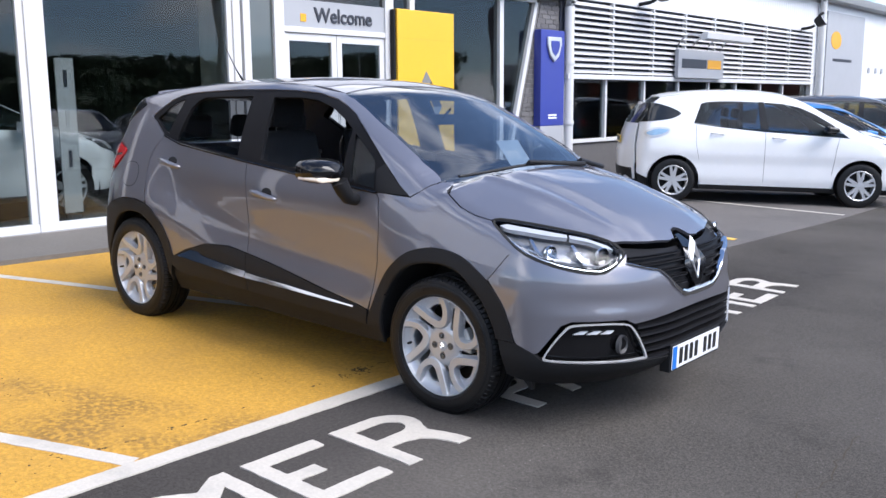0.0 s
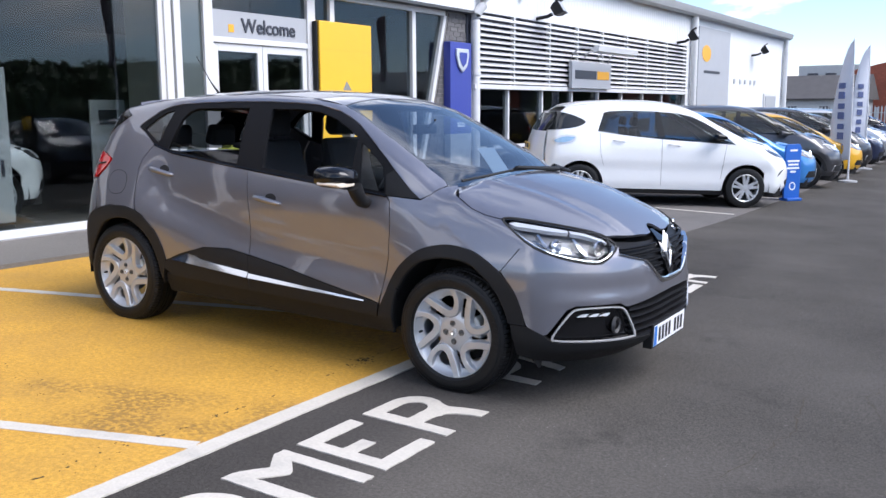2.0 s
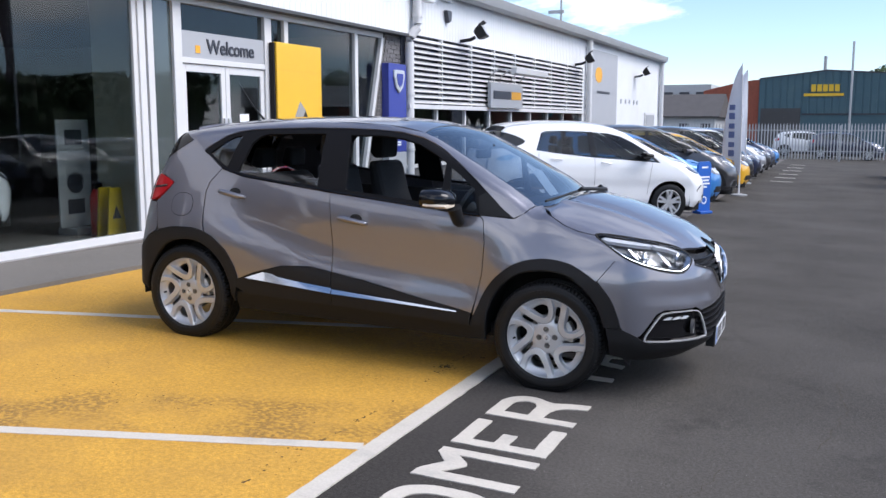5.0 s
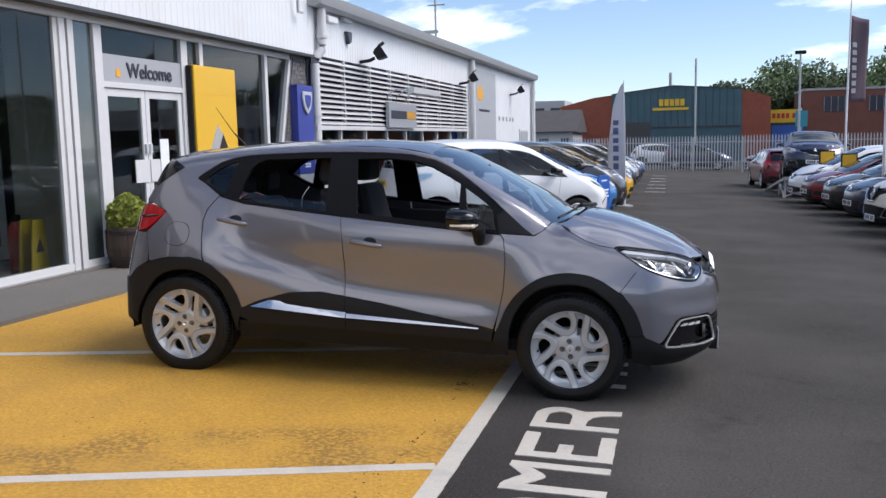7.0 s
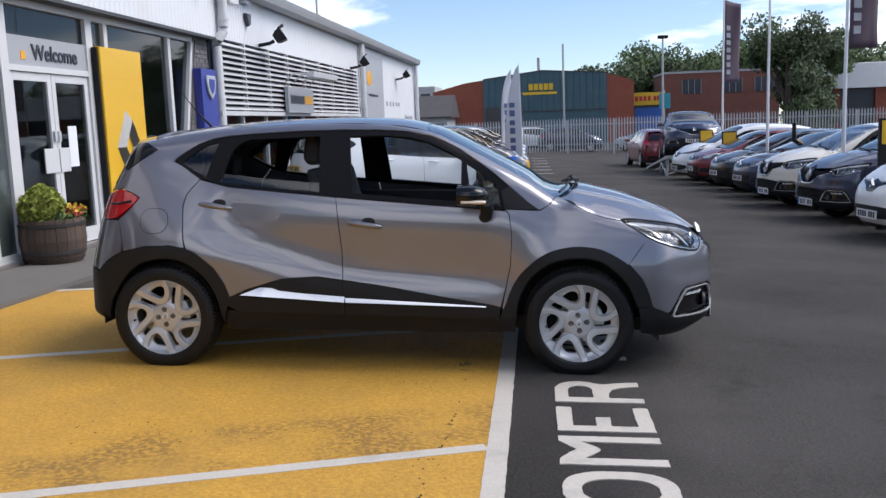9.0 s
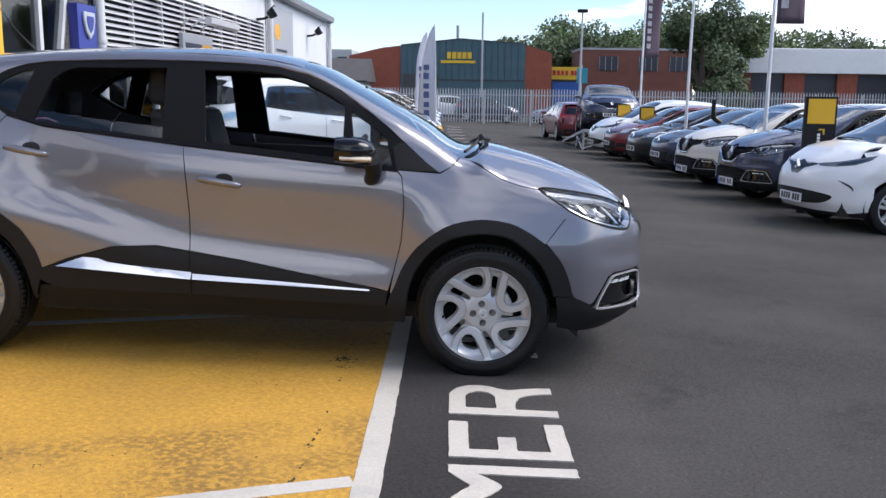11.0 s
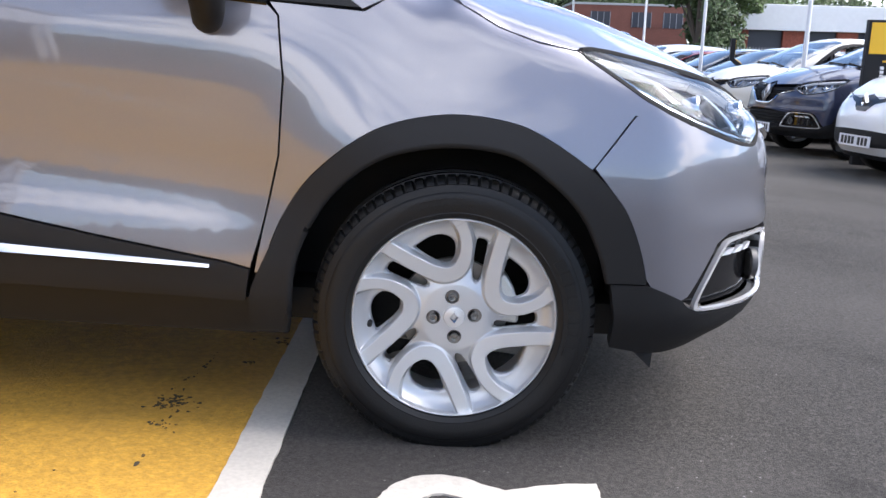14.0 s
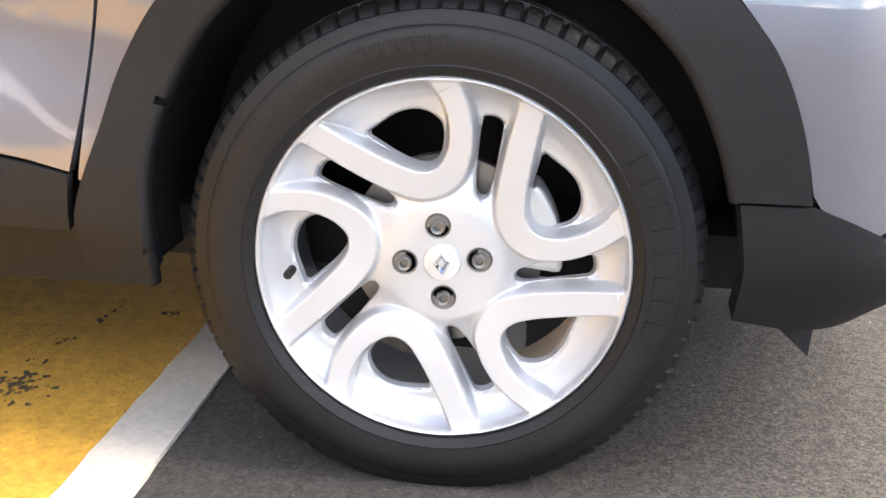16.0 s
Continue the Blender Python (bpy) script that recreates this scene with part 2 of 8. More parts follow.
def ground_band(m, across, lo, hi, soft, colour, amount, patches, fine, far=None):
    """A band of the ground multiplied by a colour, also for worn or soiled surface: between lo and hi along the
    direction across, in uneven patches; it fades out between far's two values of y.
    """
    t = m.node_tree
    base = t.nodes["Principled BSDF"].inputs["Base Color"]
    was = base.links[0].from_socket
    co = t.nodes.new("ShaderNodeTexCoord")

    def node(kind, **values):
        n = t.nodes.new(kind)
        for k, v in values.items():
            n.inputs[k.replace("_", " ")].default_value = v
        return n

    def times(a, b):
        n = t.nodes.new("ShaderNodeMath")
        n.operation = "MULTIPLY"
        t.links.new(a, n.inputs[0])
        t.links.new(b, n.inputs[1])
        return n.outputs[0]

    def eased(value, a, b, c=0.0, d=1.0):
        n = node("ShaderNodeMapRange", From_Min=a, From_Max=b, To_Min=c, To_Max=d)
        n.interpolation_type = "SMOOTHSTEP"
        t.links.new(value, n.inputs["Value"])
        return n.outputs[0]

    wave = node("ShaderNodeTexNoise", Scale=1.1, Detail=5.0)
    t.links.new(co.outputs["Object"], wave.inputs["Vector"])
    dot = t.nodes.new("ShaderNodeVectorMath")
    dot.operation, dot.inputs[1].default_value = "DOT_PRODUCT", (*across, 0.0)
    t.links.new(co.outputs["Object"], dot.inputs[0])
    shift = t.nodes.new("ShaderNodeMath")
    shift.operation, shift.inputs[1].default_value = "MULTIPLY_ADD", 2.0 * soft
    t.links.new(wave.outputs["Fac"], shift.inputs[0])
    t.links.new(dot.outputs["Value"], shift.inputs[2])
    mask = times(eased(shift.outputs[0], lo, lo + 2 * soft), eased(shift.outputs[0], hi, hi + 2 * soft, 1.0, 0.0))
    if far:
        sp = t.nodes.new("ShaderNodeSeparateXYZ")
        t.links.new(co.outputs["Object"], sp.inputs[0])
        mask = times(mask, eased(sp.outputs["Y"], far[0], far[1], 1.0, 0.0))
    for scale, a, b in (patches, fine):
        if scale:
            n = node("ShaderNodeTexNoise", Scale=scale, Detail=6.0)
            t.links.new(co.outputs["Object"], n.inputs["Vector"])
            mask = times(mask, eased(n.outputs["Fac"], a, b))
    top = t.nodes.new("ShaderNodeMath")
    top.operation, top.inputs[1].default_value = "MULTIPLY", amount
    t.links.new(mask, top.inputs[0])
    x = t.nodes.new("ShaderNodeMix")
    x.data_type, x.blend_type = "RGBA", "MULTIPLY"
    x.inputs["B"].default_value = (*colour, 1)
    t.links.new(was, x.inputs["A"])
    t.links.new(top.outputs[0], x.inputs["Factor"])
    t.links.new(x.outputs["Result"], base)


ground_band(ASPHALT, (1.0, -0.012), -0.9, 0.34, 0.34, (0.56, 0.56, 0.58), 1.0, (0.0, 0, 1), (0.0, 0, 1), (2.5, 8.0))      # darker asphalt in a soft-edged band under the words
ground_band(ASPHALT, (1.0, 0.2), 0.3, 4.0, 0.5, (0.62, 0.62, 0.63), 0.7, (1.6, 0.5, 0.76), (9.0, 0.35, 0.6))       # old oil patches in the lane
ground_band(YELLOW_GROUND, (-0.386, 1.0), -1.16, -0.45, 0.12, (0.50, 0.50, 0.75), 0.9, (2.4, 0.36, 0.62), (34.0, 0.38, 0.58))   # soiled by tyres before the divider
ground_band(YELLOW_GROUND, (1.0, 0.0), -4.6, -0.5, 0.2, (0.62, 0.60, 0.8), 0.6, (0.9, 0.52, 0.70), (22.0, 0.40, 0.60))
PAVING = mat("pavement_concrete", (0.135, 0.125, 0.112), 0.85, vary=0.15, scale=1.2, grain=0.2, grain_scale=120, bump=0.3, bump_scale=120)
DIRT = mat("joint_dirt", (0.045, 0.034, 0.02), 0.95, vary=0.4, scale=20)
BROWN_DIRT = mat("brown_dirt", (0.13, 0.075, 0.022), 0.95, vary=0.3, scale=40)
WHITE_FRAME = mat("white_frame", (0.60, 0.60, 0.60), 0.35, vary=0.04, scale=5, second=(0.6, 0.59, 0.57), second_scale=2.0, second_at=(0.6, 0.85))
WHITE_CLAD = mat("white_cladding", (0.69, 0.70, 0.71), 0.45, vary=0.05, scale=0.8, second=(0.64, 0.63, 0.6), second_scale=0.9, second_at=(0.55, 0.85))
GREY_TRIM = mat("grey_trim", (0.34, 0.35, 0.36), 0.5, vary=0.08, scale=3)
DARK_TRIM = mat("dark_trim", (0.05, 0.05, 0.052), 0.5, vary=0.1, scale=6)
LOUVRE_BACK = mat("louvre_back", (0.045, 0.05, 0.07), 0.8, vary=0.2)
BRICK_GREY = mat("grey_brick", (0.125, 0.12, 0.12), 0.85, vary=0.15, scale=14, grain=0.2, bump=0.4, bump_scale=80, per_object=0.22)
MORTAR = mat("mortar", (0.2, 0.19, 0.18), 0.9, vary=0.15, scale=20)
TOTEM_YELLOW = mat("totem_yellow", (0.72, 0.42, 0.02), 0.35, vary=0.03, scale=2)
SIGN_BLUE = mat("sign_blue", (0.035, 0.05, 0.27), 0.4, vary=0.05, scale=3)
CHROME = mat("chrome", (0.66, 0.67, 0.69), 0.09, 1.0, vary=0.0)
BRIGHT = mat("satin_chrome", (0.74, 0.74, 0.75), 0.22, 0.6, vary=0.0)
SILVER = mat("silver_plastic", (0.62, 0.63, 0.64), 0.3, 0.5, vary=0.05)
SIGN_GREY = mat("sign_grey", (0.36, 0.37, 0.39), 0.5, vary=0.05)
SIGN_DARK = mat("sign_dark", (0.035, 0.038, 0.05), 0.4, vary=0.1)
BLACK_SIGN = mat("black_sign", (0.016, 0.016, 0.0175), 0.6, spec=0.2, vary=0.1)
ORANGE = mat("orange_mark", (0.75, 0.36, 0.02), 0.4, vary=0.04)
SHOP_GLASS = glass("showroom_glass", (0.60, 0.65, 0.66), 0.66, 1.6)
CAR_GLASS = glass("car_glass", (0.76, 0.80, 0.82), 1.0, 1.3)
SCREEN_GLASS = glass("screen_glass", (0.42, 0.49, 0.54), 0.95, 2.4)
PRIVACY_GLASS = glass("privacy_glass", (0.52, 0.56, 0.58), 1.0, 1.6)
TINT_GLASS = glass("tinted_glass", (0.14, 0.15, 0.16), 1.0, 1.5)
LENS = glass("lamp_lens", (0.93, 0.94, 0.95), 0.6, 1.4)
PAINT = mat("grey_metallic_paint", (0.200, 0.200, 0.228), 0.35, 0.58, vary=0.02, scale=2, flake=0.15, coat=1.0, coat_rough=0.02, coat_ior=1.74)
PAINT.node_tree.nodes["Principled BSDF"].inputs["Specular Tint"].default_value = (0.35, 0.35, 0.37, 1)   # flakes darken towards grazing
BLACK_PLASTIC = mat("black_plastic", (0.0128, 0.0131, 0.0143), 0.55, spec=0.24, vary=0.12, scale=10, bump=0.12, bump_scale=500)
SATIN_BLACK = mat("satin_black", (0.010, 0.010, 0.0115), 0.5, vary=0.05, spec=0.1)
GLOSS_BLACK = mat("gloss_black", (0.007, 0.007, 0.008), 0.08, vary=0.0, spec=0.4)
RUBBER = mat("tyre_rubber", (0.0066, 0.0067, 0.0073), 0.46, spec=0.3, vary=0.18, scale=9, bump=0.12, bump_scale=300, second=(0.010, 0.010, 0.0105), second_scale=5, second_at=(0.5, 0.8))
BOLT = mat("bolt_steel", (0.19, 0.19, 0.185), 0.35, 0.7, vary=0.1, scale=60)
LAMP_DARK = mat("lamp_housing", (0.36, 0.365, 0.38), 0.22, 0.6, vary=0.25, scale=24)
ALLOY = mat("silver_alloy", (0.52, 0.532, 0.548), 0.34, 0.48, vary=0.04, scale=8)
DISC = mat("brake_disc", (0.22, 0.21, 0.2), 0.4, 0.8, vary=0.15, scale=30)
CALIPER = mat("brake_caliper", (0.55, 0.55, 0.52), 0.5, 0.5, vary=0.2, scale=30)
UNDER = mat("underbody_black", (0.030, 0.0295, 0.029), 0.85, spec=0.15, vary=0.3, scale=9)
RED_LENS = mat("red_lens", (0.45, 0.012, 0.015), 0.12, vary=0.15, scale=25, coat=1.0)
FROSTED = mat("grey_green_panel", (0.06, 0.073, 0.071), 0.15, vary=0.12, scale=1.5, coat=1.0)
INTERIOR = mat("dark_trim_cloth", (0.022, 0.022, 0.025), 0.8, vary=0.2, scale=25, bump=0.2, bump_scale=300)
INTERIOR_LIGHT = mat("roof_lining", (0.3, 0.3, 0.29), 0.9, vary=0.06)
PAPER = mat("paper", (0.75, 0.77, 0.8), 0.6, vary=0.03)
LAMP_SILVER = mat("lamp_silver", (0.55, 0.56, 0.58), 0.16, 0.95, vary=0.25, scale=18)
INK = mat("plate_black", (0.015, 0.015, 0.015), 0.4, vary=0.0)
BEZEL = mat("smoked_bezel", (0.12, 0.122, 0.13), 0.12, 0.6, vary=0.3, scale=30)
DAY_BAND = mat("clear_grey_plastic", (0.52, 0.53, 0.55), 0.2, vary=0.15, scale=30, coat=1.0)
PLATE_WHITE = mat("plate_white", (0.75, 0.76, 0.78), 0.3, vary=0.03)
PLATE_YELLOW = mat("plate_yellow", (0.75, 0.5, 0.06), 0.3, vary=0.03)
PLATE_BLUE = mat("plate_blue", (0.02, 0.16, 0.55), 0.3, vary=0.03)
AMBER = mat("amber_lens", (0.78, 0.68, 0.55), 0.12, vary=0.1, scale=40, coat=1.0)

# ---- car bodies: one closed shape per car, cut into panels ----
def curve_of(points):
    """A smooth monotone curve through (a, b) points, as a function of arrays."""
    p = np.array(sorted(points), float)
    xs, ys = p[:, 0], p[:, 1]
    h = np.diff(xs)
    d = np.diff(ys) / h
    m = np.zeros(len(xs))
    m[0], m[-1] = d[0], d[-1]
    for i in range(1, len(xs) - 1):
        if d[i - 1] * d[i] > 0:
            w1, w2 = 2 * h[i] + h[i - 1], h[i] + 2 * h[i - 1]
            m[i] = (w1 + w2) / (w1 / d[i - 1] + w2 / d[i])

    def f(x):
        x = np.clip(np.asarray(x, float), xs[0], xs[-1])
        i = np.clip(np.searchsorted(xs, x) - 1, 0, len(xs) - 2)
        t = (x - xs[i]) / h[i]
        return ((1 + 2 * t) * (1 - t) ** 2 * ys[i] + t * (1 - t) ** 2 * h[i] * m[i]
                + t * t * (3 - 2 * t) * ys[i + 1] + t * t * (t - 1) * h[i] * m[i + 1])
    return f


def soft_min(a, b, k):
    h = np.clip(0.5 + 0.5 * (b - a) / k, 0, 1)
    return b + (a - b) * h - k * h * (1 - h)


class Body:
    """A car body: X forward from the front axle, Y to its left from the middle, Z up."""

    def __init__(self, top, crown, plan, tuck, nose, nose_a, nose_p, tail, tail_a, flares=(), k=0.05, middle=-0.2, door=None, lean=0.0):
        self.top, self.crown, self.plan, self.tuck = curve_of(top), curve_of(crown), curve_of(plan), curve_of(tuck)
        self.nose, self.tail = curve_of(nose), curve_of(tail)
        self.nose_a, self.nose_p, self.tail_a, self.flares, self.k, self.middle = nose_a, nose_p, tail_a, flares, k, middle
        self.door = curve_of(door) if door else None
        self.lean = lean

    def inside(self, x, y, z):
        y = np.abs(y)
        w = self.plan(x) - self.tuck(z)
        for fx, fz, rx, rz, a in self.flares:
            w = w + a * np.exp(-((x - fx) / rx) ** 2 - ((z - fz) / rz) ** 2)
        if self.door:                      # the doors' waved section, its fold falling towards the front
            gate = np.clip((x + 2.50) / 0.35, 0, 1) * np.clip((-0.12 - x) / 0.45, 0, 1)
            w = w - self.door(z + 0.07 * np.clip(x + 1.4, -0.9, 0.9) - 0.22 * 0.12 * np.log1p(np.exp(np.clip(-(x + 1.5) / 0.12, -30, 6)))) * gate * gate * (3 - 2 * gate)
        if self.lean:                      # the front wings lean in above the wheel arch
            g = np.clip((x + 0.48) / 0.40, 0, 1)
            h = np.clip(z - 0.60, 0, 0.6)
            w = w - self.lean * g * g * (3 - 2 * g) * h * h / (h + 0.08)
        side = w - y
        up = self.top(x) - self.crown(x) * y ** 2.4 - z
        fore = self.nose(z) - self.nose_a * y ** self.nose_p - x
        aft = x - self.tail(z) - self.tail_a * y ** 3
        return soft_min(soft_min(soft_min(side, up, self.k), fore, 0.05), aft, 0.06)

    def _solve(self, place, hi):
        lo = np.zeros_like(hi)
        for _ in range(26):
            mid = (lo + hi) / 2
            good = self.inside(*place(mid)) > 0
            lo, hi = np.where(good, mid, lo), np.where(good, hi, mid)
        return lo

    def from_side(self, p, sign=-1):
        x, z = np.array(p, float).T
        y = self._solve(lambda m: (x, m, z), np.full(len(x), 1.2))
        return np.stack([x, sign * y, z], 1)

    def from_top(self, p, sign=1):
        x, y = np.array(p, float).T
        base = 0.5
        z = base + self._solve(lambda m: (x, y, base + m), np.full(len(x), 1.4))
        return np.stack([x, y * sign, z], 1)

    def from_front(self, p, sign=1):
        """p: degrees round the upright axis at middle, and height."""
        a, z = np.array(p, float).T
        a = np.radians(a)
        c, s = np.cos(a), np.sin(a)
        r = self._solve(lambda m: (self.middle + m * c, m * s, z), np.full(len(a), 1.8))
        return np.stack([self.middle + r * c, sign * r * s, z], 1)

    def from_rear(self, p, sign=1):
        y, z = np.array(p, float).T
        x = -1.8 - self._solve(lambda m: (-1.8 - m, y, z), np.full(len(y), 1.9))
        return np.stack([x, sign * y, z], 1)


CAPTUR = Body(
    top=[(-3.4, 1.34), (-2.89, 1.452), (-2.647, 1.497), (-2.3, 1.54), (-1.918, 1.567), (-1.467, 1.578), (-1.171, 1.565), (-0.914, 1.513),
         (-0.75, 1.44), (-0.586, 1.362), (-0.332, 1.236), (-0.085, 1.11), (-0.03, 1.122), (0.207, 1.085), (0.485, 1.0), (0.633, 0.94), (0.752, 0.87), (0.83, 0.82), (0.95, 0.72)],
    crown=[(-3.3, 0.16), (-1.2, 0.16), (-0.5, 0.12), (-0.1, 0.12), (0.1, 0.2), (0.5, 0.22), (0.9, 0.15)],
    plan=[(-3.4, 0.78), (-3.0, 0.84), (-2.6, 0.878), (-2.0, 0.876), (-1.3, 0.876), (-0.5, 0.878), (0.0, 0.892), (0.4, 0.882), (0.7, 0.84), (0.9, 0.79)],
    tuck=[(0.15, 0.10), (0.25, 0.06), (0.36, 0.012), (0.45, 0.004), (0.55, 0.0), (0.66, 0.0), (0.80, 0.008), (0.92, 0.020), (1.02, 0.040), (1.1, 0.062), (1.3, 0.13), (1.5, 0.222), (1.62, 0.285)],
    door=[(0.42, 0.0), (0.48, 0.003), (0.55, 0.015), (0.61, 0.0275), (0.66, 0.0330), (0.70, 0.0332), (0.76, 0.0285), (0.83, 0.0200), (0.90, 0.0110), (0.97, 0.004), (1.04, 0.0008), (1.10, 0.0)],
    nose=[(0.15, 0.62), (0.25, 0.79), (0.31, 0.872), (0.37, 0.896), (0.45, 0.893), (0.55, 0.89), (0.7, 0.873), (0.8, 0.838), (0.86, 0.78), (0.95, 0.66), (1.1, 0.45)], nose_a=0.61, nose_p=3.4,
    tail=[(0.2, -3.1), (0.26, -3.19), (0.33, -3.29), (0.544, -3.29), (0.7, -3.265), (1.066, -3.15), (1.18, -3.08), (1.40, -2.95), (1.6, -2.80)], tail_a=0.45,
    lean=0.135,
    flares=[(-2.6, 0.76, 0.42, 0.16, 0.026), (-0.0, 0.70, 0.50, 0.18, 0.012)])
from mathutils.geometry import delaunay_2d_cdt



def fill(outlines, pitch, holes=0):
    """Triangles inside a flat outline (the first; the last `holes` are holes), with inner points on a grid."""
    from_v, edges = [], []
    for o in outlines:
        n = len(from_v)
        from_v += [Vector(p) for p in o]
        edges += [(n + i, n + (i + 1) % len(o)) for i in range(len(o))]
    o = np.array(outlines[0])
    lo, hi = o.min(0), o.max(0)
    px, py = pitch if isinstance(pitch, tuple) else (pitch, pitch)

    def within(p, poly):
        p, q = np.atleast_2d(np.array(p, float)), np.array(poly, float)
        c = np.zeros(len(p), bool)
        for (x1, y1), (x2, y2) in zip(q, np.roll(q, 1, axis=0)):
            if y1 != y2:
                c ^= ((y1 > p[:, 1]) != (y2 > p[:, 1])) & (p[:, 0] < (x2 - x1) * (p[:, 1] - y1) / (y2 - y1) + x1)
        return c

    cut = outlines[len(outlines) - holes:] if holes else []
    grid = np.array([(x, y) for i, x in enumerate(np.arange(lo[0] + px / 2, hi[0], px)) for y in np.arange(lo[1] + (0.25 if i % 2 else 0.75) * py, hi[1], py)]).reshape(-1, 2)
    keep = within(grid, outlines[0])
    for h in cut:
        keep &= ~within(grid, h)
    from_v += [Vector(p) for p in grid[keep]]
    v, e, f, *_ = delaunay_2d_cdt(from_v, edges, [], 1, 1e-5)
    if holes and f:
        mids = np.array([tuple(sum((v[i] for i in t), Vector((0, 0))) / len(t)) for t in f])
        gone = np.any([within(mids, h) for h in cut], axis=0)
        f = [t for t, x in zip(f, gone) if not x]
    return np.array([tuple(p) for p in v]), [tuple(t) for t in f]


def resample(points, step, closed=True):
    """Points evenly along straight runs between the given ones."""
    out = []
    n = len(points)
    for i in range(n if closed else n - 1):
        a, b = np.array(points[i], float), np.array(points[(i + 1) % n], float)
        k = max(1, int(np.ceil(np.linalg.norm((b - a) / step))))
        out += [tuple(a + (b - a) * j / k) for j in range(k)]
    if not closed:
        out.append(tuple(points[-1]))
    return out


def rounded(points, reps=2, closed=True):
    """Corner cutting: a smooth line from a coarse one."""
    p = [np.array(q, float) for q in points]
    for _ in range(reps):
        q = [] if closed else [p[0]]
        for i in range(len(p) if closed else len(p) - 1):
            a, b = p[i], p[(i + 1) % len(p)]
            q += [a * 0.75 + b * 0.25, a * 0.25 + b * 0.75]
        p = q if closed else q + [p[-1]]
    return [tuple(x) for x in p]


def panel(project, outline, pitch, depth=0.015, lift=0.0, mirror=False, holes=(), body=None, step=None):
    """A sheet cut out along an outline, laid on the body; its edges turn in by depth."""
    pl, pw = pitch if isinstance(pitch, tuple) else (pitch, pitch)
    st = np.array(step or (pl, pw))
    rings = [resample(o, st) for o in (outline, *holes)]
    k = pw / pl
    v2, f = fill([[(a * k, b) for a, b in o] for o in rings], (pw, pw), len(holes))
    v2 = v2 / np.array((k, 1.0))
    v3 = project(v2)
    if len(f) == 0:
        return Geo()
    # outward normals, from the surface
    n = np.zeros_like(v3)
    for t in f:
        a, b, c = v3[list(t[:3])]
        k = np.cross(b - a, c - a)
        for i in t:
            n[i] += k
    n /= np.linalg.norm(n, axis=1)[:, None] + 1e-12
    du, dv = np.array((0.0025 * pl / pw, 0)), np.array((0, 0.0025))
    fine_n = np.cross(project(v2 + du) - project(v2 - du), project(v2 + dv) - project(v2 - dv))
    fine_n /= np.linalg.norm(fine_n, axis=1)[:, None] + 1e-12
    fine_n *= np.sign(np.sum(fine_n * n, axis=1))[:, None]
    bad = np.sum(fine_n * n, axis=1) < 0.85
    fine_n[bad] = n[bad]
    mid = np.array([-1.2, 0, 0.75])
    if np.sum(n * (v3 - mid)) < 0:
        n, fine_n, f = -n, -fine_n, [t[::-1] for t in f]
    count = {}
    for t in f:
        for i in range(len(t)):
            e = tuple(sorted((t[i], t[(i + 1) % len(t)])))
            count[e] = count.get(e, 0) + 1
    v3 = v3 + n * lift
    rim = sorted({i for e, c in count.items() if c == 1 for i in e})
    at = {i: len(v3) + j for j, i in enumerate(rim)}
    low = len(rim)
    vs = [tuple(p) for p in v3] + [tuple(v3[i]) for i in rim] + [tuple(v3[i] - n[i] * depth) for i in rim]
    way = {(t[i], t[(i + 1) % len(t)]) for t in f for i in range(len(t))}
    fs = list(f)
    for (a, b), c in count.items():
        if c == 1:
            a, b = (a, b) if (a, b) in way else (b, a)
            fs.append((at[b], at[a], at[a] + low, at[b] + low))
    g = Geo()
    g.add(vs, fs)
    g.n = {i: tuple(q) for i, q in enumerate(fine_n)}
    if mirror:
        g.v = [(x, -y, z) for x, y, z in g.v]
        g.f = [t[::-1] for t in g.f]
        g.n = {i: (x, -y, z) for i, (x, y, z) in g.n.items()}
    return g

# ---- the grey crossover ----
ARCH_F = [(-0.443, 0.40), (-0.43, 0.47), (-0.395, 0.554), (-0.341, 0.634), (-0.253, 0.713), (-0.165, 0.761), (-0.035, 0.788), (0.098, 0.778), (0.189, 0.743), (0.284, 0.685), (0.365, 0.603), (0.41, 0.515), (0.434, 0.43)]
ARCH_F_IN = [(-0.392, 0.30), (-0.378, 0.444), (-0.323, 0.567), (-0.252, 0.648), (-0.164, 0.701), (-0.032, 0.727), (0.102, 0.715), (0.196, 0.662), (0.275, 0.589), (0.325, 0.500), (0.350, 0.43)]
ARCH_R = [(-3.05, 0.60), (-2.96, 0.675), (-2.868, 0.727), (-2.7, 0.771), (-2.536, 0.776), (-2.436, 0.758), (-2.374, 0.731), (-2.269, 0.643), (-2.201, 0.537), (-2.172, 0.455)]
ARCH_R_IN = [(-2.99, 0.30), (-2.96, 0.42), (-2.867, 0.567), (-2.761, 0.661), (-2.612, 0.706), (-2.467, 0.692), (-2.326, 0.594), (-2.245, 0.447), (-2.215, 0.30)]
CLAD_EDGE = [(-2.175, 0.455), (-2.046, 0.510), (-1.827, 0.577), (-1.613, 0.590), (-1.454, 0.570), (-1.190, 0.534), (-0.807, 0.468), (-0.531, 0.426), (-0.474, 0.413)]
REAR_CUT = [(-2.436, 0.758), (-2.452, 0.82), (-2.458, 0.905), (-2.461, 1.028), (-2.440, 1.099), (-2.362, 1.190)]
B_CUT = [(-1.495, 1.084), (-1.474, 0.910), (-1.457, 0.735), (-1.452, 0.570)]
FRONT_CUT = [(-0.452, 1.006), (-0.426, 0.980), (-0.410, 0.846), (-0.416, 0.674), (-0.450, 0.500), (-0.474, 0.413)]
